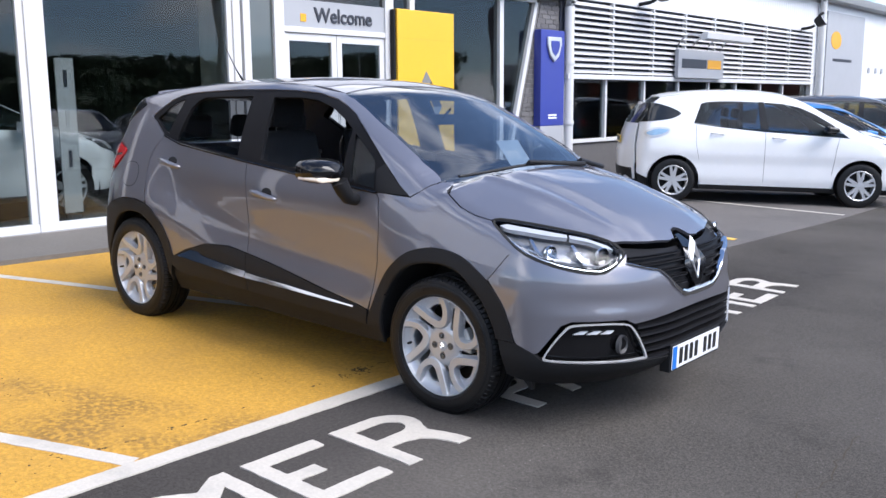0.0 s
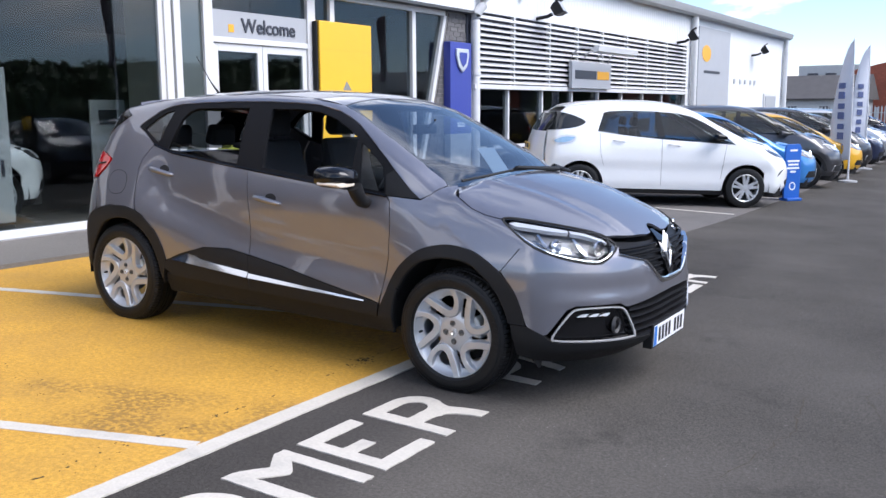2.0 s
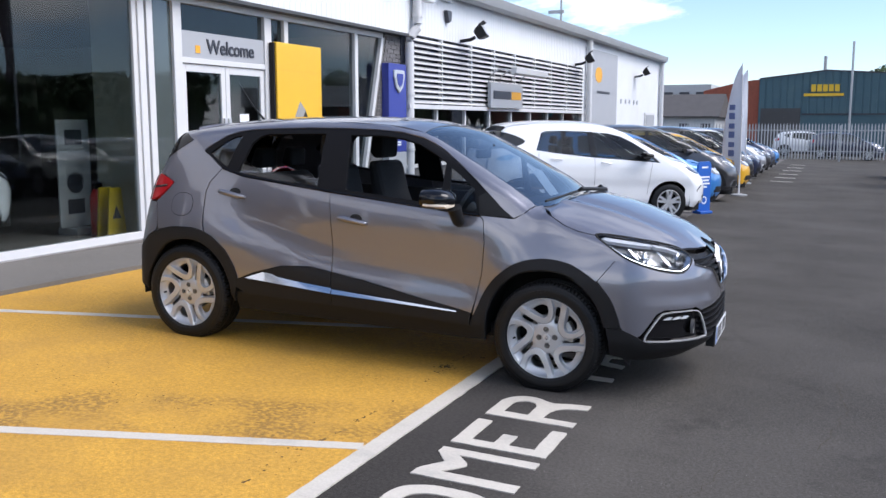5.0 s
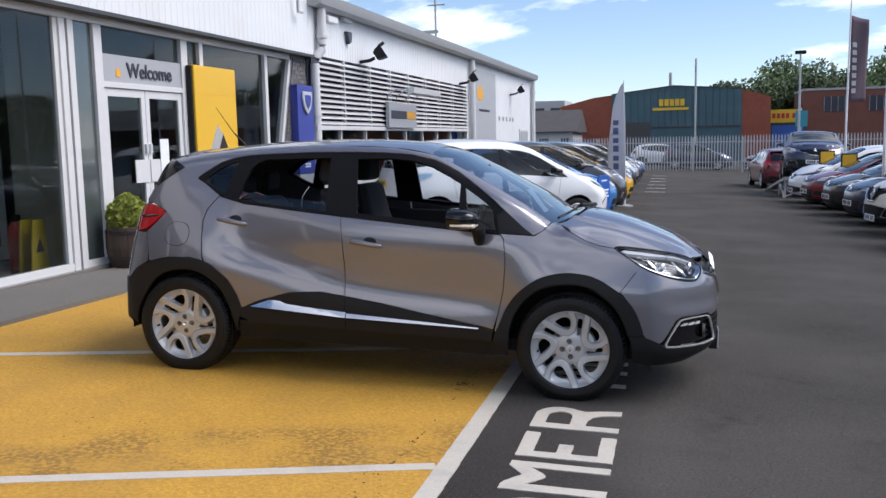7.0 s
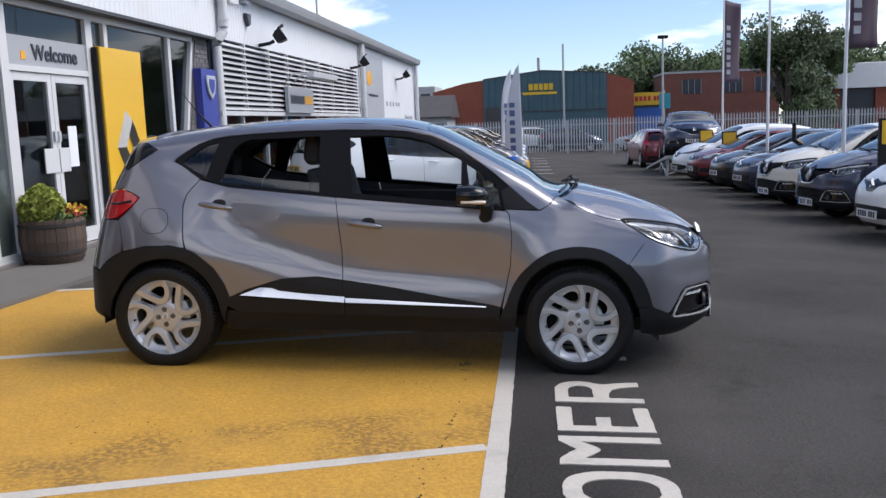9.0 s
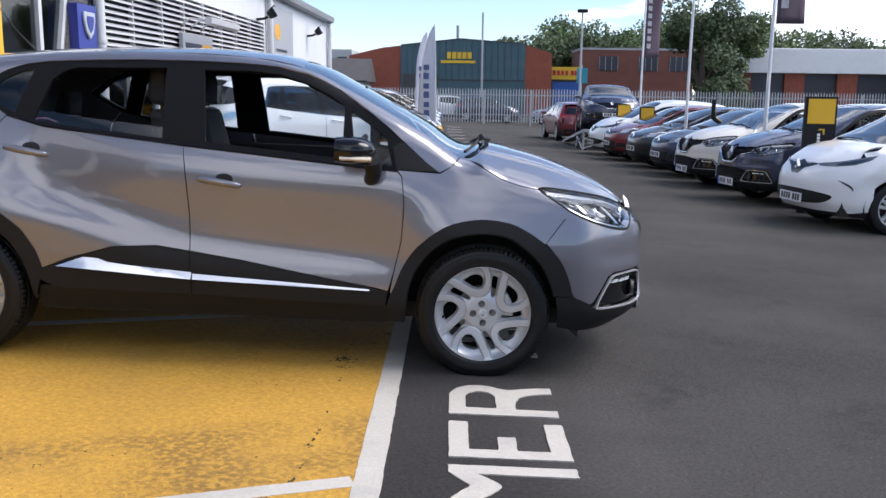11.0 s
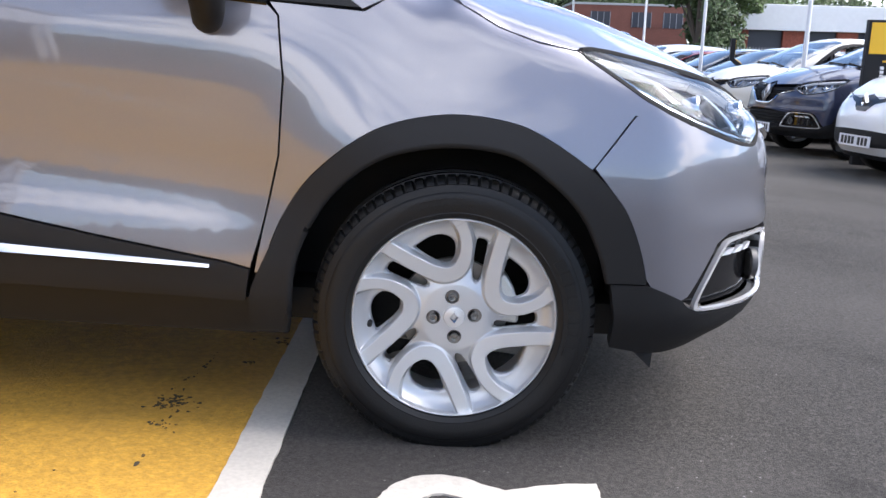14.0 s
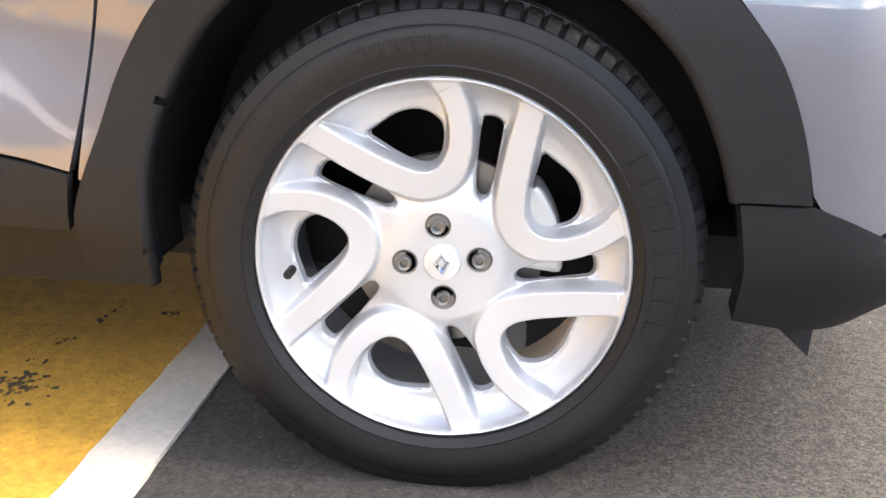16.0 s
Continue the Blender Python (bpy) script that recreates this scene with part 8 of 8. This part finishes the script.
def feather_flag(x, y, high, turn, group="feather flags"):
    f = thing("feather_flag", "white feather flag with dark blue bars on a bent pole", "flag", group, at=stand(x, y, 0, turn))
    bend = lambda s: (0.05 * (s ** 3), s * high)
    part("pole", Geo().tube([(0, bend(s)[0], bend(s)[1]) for s in np.linspace(0, 1, 10)], [0.022 - 0.014 * s for s in np.linspace(0, 1, 10)], 8), POLE_WHITE, f, smooth=40)
    cols, rows = 5, 22
    v, fc = [], []
    for i in range(rows + 1):
        s = i / rows
        w = 0.44 * (1 - s ** 3.2) ** 0.7 * (0.86 + 0.14 * min(1, s * 4))
        for j in range(cols + 1):
            u = j / cols
            v.append((0.05 * math.sin(6 * s + 3 * u) * u, bend(0.16 + 0.83 * s)[0] + w * u, bend(0.16 + 0.83 * s)[1] - 0.10 * u * (1 - s)))
    fc = [(i * (cols + 1) + j, i * (cols + 1) + j + 1, (i + 1) * (cols + 1) + j + 1, (i + 1) * (cols + 1) + j) for i in range(rows) for j in range(cols)]
    cloth = part("cloth", Geo().add(v, fc), FLAG_WHITE, f, smooth=60)
    sd = cloth.modifiers.new("thick", "SOLIDIFY")
    sd.thickness = 0.004
    for i in range(7):
        s = 0.10 + 0.085 * i
        z0 = bend(0.16 + 0.83 * s)[1]
        xo = 0.05 * math.sin(6 * s + 1.5) * 0.5
        part("print_bar", Geo().box(xo - 0.035, xo + 0.035, 0.17, 0.30, z0 - 0.05, z0 + (0.10 if i % 2 else 0.07)), FLAG_BLUE, f)
    part("base", Geo().lathe([(0.0, 0.0), (0.2, 0.0), (0.2, 0.03), (0.03, 0.06)], 20, m=pose(0, 0, 0, 90)), GREY_TRIM, f)


feather_flag(-0.45, 17.46, 3.12, 72)
feather_flag(-0.75, 22.6, 3.3, 120)


def board(x, y, turn):
    b = thing("tilting_board", "blue upright promotion board with white bars", "sign", at=stand(x, y, 0, turn))
    part("panel", Geo().prism([(-0.17, 0.05), (0.17, 0.05), (0.17, 0.90), (0.13, 0.96), (-0.13, 0.96), (-0.17, 0.90)], -0.02, 0.02, "y"), BOARD_BLUE, b, bevel=0.006)
    for z, w in ((0.84, 0.16), (0.66, 0.26), (0.60, 0.22), (0.54, 0.26), (0.48, 0.12)):
        part("print_bar", Geo().box(-w / 2, w / 2, -0.024, -0.02, z, z + 0.03), PAPER, b)
    part("emblem", Geo().lathe([(0.05, -0.024), (0.07, -0.024), (0.07, -0.02)], 20, m=pose(0, 0, 0.25)), PAPER, b)
    part("foot", Geo().box(-0.16, 0.16, -0.10, 0.10, 0.0, 0.05), BOARD_BLUE, b, bevel=0.01)


board(-0.62, 12.15, 56)


def pylon(x, y, top, w, turn=0):
    p = thing("price_pylon", "black sign pylon with a yellow square", "sign", "black and yellow pylons", at=stand(x, y, 0, turn))
    part("pillar", Geo().box(-w / 2 - 0.01, w / 2 + 0.01, -0.04, 0.04, 0.0, top), BLACK_SIGN, p, bevel=0.005)
    part("yellow_square", Geo().box(-w / 2 + 0.02, w / 2 - 0.02, -0.046, -0.04, top - w * 0.9, top - 0.03), TOTEM_YELLOW, p)
    z = top - w * 0.9
    part("chevron", Geo().prism([(-0.02, z - 0.07), (0.06, z - 0.07), (0.06, z - 0.16), (0.04, z - 0.13), (0.04, z - 0.09), (-0.02, z - 0.09)], -0.044, -0.04, "y"), TOTEM_YELLOW, p)
    for k in range(4):
        part("print_bar", Geo().box(-0.035, 0.005, -0.044, -0.04, z - 0.17 - 0.045 * k, z - 0.135 - 0.045 * k), POLE_WHITE, p)


pylon(4.98, 8.2, 1.62, 0.41)
pylon(4.96, 22.0, 1.44, 0.38)
pylon(5.11, 19.6, 1.39, 0.37)
pylon(5.50, 15.0, 1.59, 0.34, 76)

ramp = thing("display_ramp", "grey steel display ramp with crossed legs", "ramp")
for x in (4.1, 5.6):
    part("deck_rail", Geo().prism([(23.1, 0.55), (27.8, 0.02), (27.8, 0.09), (23.1, 0.64)], x - 0.15, x + 0.15, "x"), GALV, ramp)
for x in (4.0, 5.65):
    for y0, y1 in ((23.2, 23.2), (23.2, 24.6), (24.6, 23.2), (24.6, 24.6)):
        part("leg", Geo().tube([(x, y0, 0.0), (x, y1, 0.55 if y1 < 24 else 0.42)], 0.035, 6), GALV, ramp)
for a, b in (((4.0, 23.2, 0.05), (5.65, 23.2, 0.55)), ((5.65, 23.2, 0.05), (4.0, 23.2, 0.55))):
    part("brace", Geo().tube([a, b], 0.03, 6), GALV, ramp)


def flagpole(x, y, banner_at=0.0, turn=0.0):
    """A slim pole; banner_at: the top of its banner, or none."""
    f = thing("flagpole", "slim white flagpole with a dark plum banner" if banner_at else "slim bare white flagpole among parked cars", "flagpole", "flagpoles", at=stand(x, y, 0, 0))
    part("pole", Geo().tube([(0, 0, 0), (0, 0, 2.4), (0.02, 0, 4.6), (0.05, 0, 6.4)], [0.036, 0.030, 0.024, 0.018], 10), POLE_WHITE, f, smooth=40)
    part("base_collar", Geo().tube([(0, 0, 0), (0, 0, 0.12)], 0.06, 10), GALV, f, smooth=40)
    if not banner_at:
        return
    rows, cols, wide, long = 16, 6, 0.56, 2.4
    at = lambda u, t: (0.05 + math.cos(turn) * wide * u, math.sin(turn) * wide * u + 0.10 * math.sin(5 * t + 4 * u) * u, banner_at - long * t * (1 - 0.06 * u) - 0.12 * u)
    v = [at(jj / cols, ii / rows) for ii in range(rows + 1) for jj in range(cols + 1)]
    c = part("banner", Geo().add(v, [(ii * 7 + jj, ii * 7 + jj + 1, ii * 7 + jj + 8, ii * 7 + jj + 7) for ii in range(rows) for jj in range(cols)]), FLAG_PLUM, f, "dark plum banner with pale bars", 60)
    c.modifiers.new("thick", "SOLIDIFY").thickness = 0.004
    for k in range(7):
        t = 0.30 + 0.09 * k
        q = [Vector(at(u, t + d)) + Vector((0, -0.012, 0)) for d in (0.0, 0.055) for u in (0.12, 0.36)]
        part("print_bar", Geo().add([tuple(p) for p in q] + [tuple(p + Vector((0, 0.004, 0))) for p in q], [(0, 1, 3, 2), (4, 6, 7, 5), (0, 4, 5, 1), (2, 3, 7, 6), (0, 2, 6, 4), (1, 5, 7, 3)]), SIGN_GREY, c)


flagpole(5.48, 22.25, 5.2, 0.5)
flagpole(5.02, 15.32)
flagpole(5.12, 10.72, 5.2, 0.3)


def street_lamp(x, y, h, label="grey street lamp post with a flat head"):
    s = thing("street_lamp", label, "street lamp", "lamp posts", at=stand(x, y, 0, 0))
    part("post", Geo().tube([(0, 0, 0), (0, 0, h * 0.5), (0, 0, h)], [0.10, 0.08, 0.06], 8), GALV, s, smooth=40)
    part("head", Geo().box(-0.35, 0.35, -0.22, 0.22, h, h + 0.22), BLACK_SIGN, s, bevel=0.05)


street_lamp(9.2, 60.0, 7.7)
gp = thing("steel_post", "bare grey steel post beyond the fence", "post", at=stand(2.9, 77.0))
part("post", Geo().tube([(0, 0, -1), (0, 0, 9.0)], 0.09, 8), GALV, gp, smooth=40)
street_lamp(24.0, -8.0, 9.0)

# palisade fence
fence = thing("fence", "grey steel palisade fence along the far end of the yard", "fence", "", "structure", at=Matrix.Translation((0, 48.9, 0)) @ UPRIGHT)
pale = Geo()
pale.add([(-0.035, 0.0, 0.05), (0.0, -0.02, 0.05), (0.035, 0.0, 0.05), (-0.035, 0.0, 1.85), (0.0, -0.02, 1.85), (0.035, 0.0, 1.85), (-0.022, 0, 1.94), (0.0, -0.006, 2.02), (0.022, 0, 1.94)],
         [(0, 1, 4, 3), (1, 2, 5, 4), (3, 4, 7, 6), (4, 5, 8, 7)])
pale_mesh = mesh_of("pale", pale, GALV)
for z in (0.45, 1.6):
    part("rail", Geo().box(-9.0, 34.0, 0.01, 0.05, z, z + 0.05), GALV, fence)
for x in np.arange(-9, 34.1, 2.75):
    part("post", Geo().box(x - 0.05, x + 0.05, 0.05, 0.15, -1.2, 1.9), GALV, fence)
for i in range(260):
    o = new("pale", pale_mesh)
    o.parent, o.matrix_basis = fence, Matrix.Translation((-9.0 + i * 0.165, 0, 0))

# ---- buildings beyond ----
TEAL = mat("teal_sheet", (0.045, 0.10, 0.125), 0.6, vary=0.08, scale=0.4, second=(0.055, 0.11, 0.13), second_scale=0.8)
RED_BRICK = mat("red_brick", (0.26, 0.075, 0.045), 0.9, vary=0.18, scale=1.2, grain=0.2, grain_scale=12)
BROWN_BRICK = mat("brown_brick", (0.18, 0.07, 0.05), 0.9, vary=0.2, scale=0.9, grain=0.2, grain_scale=10)
SLATE = mat("slate_roof", (0.07, 0.065, 0.065), 0.8, vary=0.2, scale=1.5)
SIGN_YELLOW = mat("sign_yellow", (0.70, 0.45, 0.02), 0.5, vary=0.04)
WALL_PALE = mat("pale_wall", (0.42, 0.43, 0.44), 0.8, vary=0.1)
SHED = mat("shed_white", (0.80, 0.80, 0.80), 0.6, vary=0.06)


def sheet_ribs(x0, x1, y, z0, tops, m, name, parent, pitch=0.6):
    """Upright sheet ribs on a gable front; tops: height as a function of x."""
    g = Geo()
    for x in np.arange(x0, x1 - 0.1, pitch):
        a, b = x, min(x + pitch * 0.86, x1)
        g.add([(a, y, z0), (b, y, z0), (b, y, tops(b)), (a, y, tops(a)), (a + 0.05, y - 0.05, z0), (b - 0.05, y - 0.05, z0), (b - 0.05, y - 0.05, tops(b)), (a + 0.05, y - 0.05, tops(a))],
              [(4, 5, 6, 7), (0, 4, 7, 3), (1, 2, 6, 5), (3, 7, 6, 2)])
    return part(name, g, m, parent)


W1 = thing("warehouse", "teal sheet-clad warehouse with a red brick side", "building", at=Matrix.Translation((0, 80, 0)) @ UPRIGHT)
tops = curve_of([(-4.5, 6.15), (1.0, 6.75), (7.0, 6.35)])
part("wall", Geo().prism([(-4.5, -2.0), (7.0, -2.0), (7.0, 6.33), (1.0, 6.73), (-4.5, 6.13)], 0.0, 0.4, "y"), TEAL, W1)
sheet_ribs(-4.5, 7.0, 0.0, 3.15, lambda x: float(tops(x)), TEAL, "cladding", W1)
part("wall", Geo().prism([(7.0, -2.0), (9.45, -2.0), (9.45, 5.6), (7.0, 6.33)], 0.1, 0.5, "y"), RED_BRICK, W1)
part("wall", Geo().prism([(-9.3, -2.0), (-4.52, -2.0), (-4.52, 6.1), (-6.2, 5.95), (-9.3, 5.2)], 0.1, 0.5, "y"), RED_BRICK, W1)
part("roof", Geo().prism([(-9.3, 5.2), (-6.2, 5.97), (1.0, 6.8), (7.0, 6.36), (9.45, 5.6), (9.45, 5.2), (-9.3, 5.1)], 0.5, 20, "y"), SLATE, W1)
part("gutter", Geo().prism([(-4.5, 6.15), (1.0, 6.75), (7.0, 6.35), (7.0, 6.45), (1.0, 6.87), (-4.5, 6.25)], -0.12, 0.02, "y"), SIGN_DARK, W1)
part("roller_door", Geo().box(-4.3, -1.0, -0.08, 0.0, -2.0, 3.6), DARK_TRIM, W1)
part("flue", Geo().tube([(0.7, 3.0, 6.4), (0.7, 3.0, 8.2)], 0.14, 8), GREY_TRIM, W1)
part("cladding_rail", Geo().box(-0.9, 6.9, -0.09, 0.0, 3.02, 3.14), SIGN_DARK, W1)
for i in range(9):
    part("door_slat", Geo().box(-4.25, -1.05, -0.11, -0.08, 0.2 + i * 0.38, 0.52 + i * 0.38), DARK_TRIM, W1)
for i in range(5):
    part("sign_letter", Geo().box(-0.15 + i * 0.47, 0.15 + i * 0.47, -0.16, -0.07, 5.02, 5.62).box(-0.22 + i * 0.47, -0.15 + i * 0.47, -0.16, -0.07, 5.02, 5.62), SIGN_YELLOW, W1, "yellow block in place of a letter")
part("sign_bar", Geo().box(-0.8, 2.4, -0.14, -0.07, 4.62, 4.86), SIGN_YELLOW, W1)
W2 = thing("brick_workshop", "brown brick workshop with dark windows", "building", at=Matrix.Translation((0, 86, 0)) @ UPRIGHT)
part("wall", Geo().box(13.0, 24.0, 0, 8, -2, 6.3), BROWN_BRICK, W2)
part("parapet", Geo().box(12.9, 24.1, -0.1, 8.1, 6.3, 6.5), GREY_TRIM, W2)
for x in (14.7, 18.6, 21.6):
    w = part("window", Geo().box(x, x + 1.9, -0.06, 0.0, 4.3, 5.7), SIGN_DARK, W2)
    for k in range(4):
        part("glazing_bar", Geo().box(x + 0.05 + k * 0.6, x + 0.09 + k * 0.6, -0.10, -0.06, 4.3, 5.7), GREY_TRIM, w)
W3 = thing("tyre_shop", "low shop under a yellow sign with red bars", "building", at=Matrix.Translation((0, 84, 0)) @ UPRIGHT)
part("wall", Geo().box(9.9, 13.0, 0.3, 6, -2, 3.4), SIGN_DARK, W3)
part("sign_board", Geo().box(9.5, 12.5, 0.0, 0.25, 3.35, 4.55), SIGN_YELLOW, W3)
EXT2 = mat("sign_red", (0.5, 0.03, 0.03), 0.5, vary=0.05)
for i, x in enumerate((10.0, 10.4, 10.8, 11.2, 11.75, 12.1, 12.45)):
    part("sign_bar", Geo().box(x, x + 0.28, -0.05, 0.0, 3.75, 4.2), EXT2, W3)
part("shutter", Geo().box(10.0, 12.8, 0.2, 0.3, -1.0, 3.1), BOARD_BLUE, W3)
W4 = thing("white_unit", "long white-roofed unit with brick piers", "building", at=Matrix.Translation((0, 70, 0)) @ UPRIGHT)
part("fascia", Geo().box(22.6, 44, -0.6, 6, 3.75, 5.7), SHED, W4, bevel=0.05)
part("wall", Geo().box(22.8, 44, 0, 6, -2, 3.75), SIGN_DARK, W4)
for x in (22.7, 27.0, 31.2, 35.4):
    part("pier", Geo().box(x, x + 1.6, -0.3, 0.0, -2, 3.75), RED_BRICK, W4)
W5 = thing("low_house", "low grey-roofed building with pale walls", "building", at=Matrix.Translation((0, 72, 0)) @ UPRIGHT)
part("wall", Geo().box(-16, -7.3, 0, 7, -2, 2.7), WALL_PALE, W5)
part("roof", Geo().prism([(-0.4, 2.7), (-0.4, 2.8), (3.5, 4.7), (7.4, 2.8), (7.4, 2.7)], -16.4, -6.9, "x"), SLATE, W5)
for x in (-15, -12.6, -10.2, -8.4):
    part("window", Geo().box(x, x + 0.8, -0.05, 0, 1.0, 2.2), SIGN_DARK, W5)
W6 = thing("office_block", "pale blue-grey block far behind the roofs", "building", at=Matrix.Translation((0, 110, 0)) @ UPRIGHT)
part("wall", Geo().box(-19, -12.2, 0, 8, -2, 7.3), WALL_PALE, W6)
for x in (-18, -16, -14):
    part("window", Geo().box(x, x + 1.2, -0.05, 0, 5.2, 6.4), SIGN_DARK, W6)
rs = thing("road_sign", "small blue direction sign on a post", "sign", at=stand(9.6, 62))
part("post", Geo().tube([(0, 0, 0), (0, 0, 4.2)], 0.06, 6), GALV, rs)
part("plate", Geo().box(-0.38, 0.42, -0.06, -0.02, 2.9, 4.0), mat("sign_teal", (0.02, 0.25, 0.32), 0.4, vary=0.05), rs)

# ---- trees ----
BARK = mat("bark", (0.06, 0.045, 0.035), 0.9, vary=0.3, scale=3)
CROWN = mat("leaf_green", (0.055, 0.095, 0.022), 0.7, vary=0.35, scale=0.5, per_island=0.45)
CROWN2 = mat("leaf_dark", (0.04, 0.07, 0.02), 0.7, vary=0.35, scale=0.5, per_island=0.45)


def tree(x, y, h, r, seed, count=2600, m=CROWN, size=0.5):
    rnd = random.Random(seed)
    t = thing("tree", "broad green tree beyond the yard", "tree", "trees", at=stand(x, y, -1.0))
    tr = Geo().tube([(0, 0, 0), (0.1, 0, h * 0.3), (0.0, 0.1, h * 0.6), (0.1, 0, h * 0.85)], [0.35, 0.26, 0.16, 0.05], 8)
    blobs = []
    for i in range(16):
        a = rnd.uniform(0, 2 * math.pi)
        q = r * rnd.uniform(0.25, 0.75)
        c = Vector((q * math.cos(a), q * math.sin(a), h * rnd.uniform(0.45, 0.88)))
        blobs.append((c, r * rnd.uniform(0.28, 0.48)))
        if i < 8:
            tr.tube([(0, 0, h * 0.35), tuple(c * 0.6 + Vector((0, 0, h * 0.15))), tuple(c)], [0.12, 0.07, 0.03], 6)
    part("trunk", tr, BARK, t, smooth=40)

    def spot():
        c, s = rnd.choice(blobs)
        d = Vector((rnd.gauss(0, 1), rnd.gauss(0, 1), rnd.gauss(0, 1))).normalized()
        return c + Vector((d.x, d.y, d.z * 0.8)) * s * rnd.uniform(0.55, 1.05)
    part("crown", leaves(Geo(), count, spot, size, rnd), m, t)


for i, (x, y, h, r) in enumerate(((9.5, 101, 10.6, 4.6), (13.5, 104, 11.4, 5.2), (18.0, 102, 12.6, 5.4), (23.5, 100, 12.2, 5.2), (18.6, 63, 11.0, 3.6), (21.2, 66, 10.0, 3.2), (20.0, 62.5, 5.2, 2.6), (28.5, 100, 12.4, 5.4), (33.5, 102, 11.8, 5.4), (38, 98, 12.4, 5.4), (43, 100, 11.8, 5.4), (49, 98, 12.2, 5.4), (15.6, 108, 13.2, 5.0), (26, 108, 13.4, 5.4))):
    tree(x, y, h, r, 100 + i, 8000 if y < 90 else 6000, CROWN if i % 2 else CROWN2, 0.24 if y < 90 else 0.36)

# woodland on the rise on the other sides of the yard, where only reflections reach
rnd = random.Random(77)
wood = Geo()
swell = [(rnd.uniform(0, 6.28), k, 1.0 / k ** 0.55) for k in (3, 5, 9, 14, 23, 37, 58, 90, 140)]
level = lambda a: sum(w * math.sin(k * a + p) for p, k, w in swell) / 3.0
rows, cols = 7, 900
for i in range(cols + 1):
    a = radians(34 + 290 * i / cols)
    top = (7.4 if a < 2.0 else 6.2) + 1.1 * level(a)
    for j in range(rows + 1):
        u = j / rows
        d = 62 + 12 * u + 0.9 * math.sin(40 * a + 3.1 * j) + rnd.uniform(-0.5, 0.5)
        wood.v.append((d * math.sin(a), d * math.cos(a), -1.0 + (top + 1.0) * math.sin(u * math.pi / 2) ** 0.8 + rnd.uniform(-0.3, 0.3) * (0 < j)))
for i in range(cols):
    a = radians(34 + 290 * i / cols)
    if 70 * math.sin(a) < -20 and 70 * math.cos(a) > -40:
        continue
    wood.f += [(i * (rows + 1) + j, (i + 1) * (rows + 1) + j, (i + 1) * (rows + 1) + j + 1, i * (rows + 1) + j + 1) for j in range(rows)]
shell = len(wood.v)
for _ in range(60000):                           # leaf clumps over the crowns
    p = Vector(wood.v[rnd.randrange(shell)]) + Vector((rnd.uniform(-0.7, 0.7), rnd.uniform(-0.7, 0.7), rnd.uniform(-0.5, 0.35)))
    if p.x < -20 and p.y > -40:
        continue
    w = Vector((rnd.gauss(0, 1), rnd.gauss(0, 1), rnd.gauss(0, 1))).normalized()
    e = w.orthogonal().normalized() * rnd.uniform(0.14, 0.3)
    f2 = w.cross(e)
    wood.add([p - e, p + f2, p + e, p - f2], [(0, 1, 2, 3)])
solid("woodland", wood, CROWN2, "dark green belt of trees round the yard", "trees", kind="stuff")

# ---- bricks of the pier ----
bw, bh = 0.215, 0.065
whole, halfb = mesh_of("brick", Geo().box(-0.014, 0.0, 0, bw, 0, bh), BRICK_GREY), mesh_of("brick", Geo().box(-0.014, 0.0, 0, bw * 0.47, 0, bh), BRICK_GREY)
for r in range(40):
    z = -0.02 + r * (bh + 0.0098)
    if z + bh > SOFFIT - 0.01:
        break
    start = 8.55 + 0.288 * z + 0.02
    y = start
    first = r % 2
    while y < 9.94:
        me, w = (halfb, bw * 0.47) if (y == start and first) else (whole, bw)
        if y + w > 9.965:
            if y + bw * 0.47 > 9.965:
                break
            me, w = halfb, bw * 0.47
        o = new("brick", me)
        o.parent, o.matrix_basis = pier, Matrix.Translation((-0.12 + 0.002 * math.sin(r * 7 + y * 31), y, z))
        y += w + 0.0102
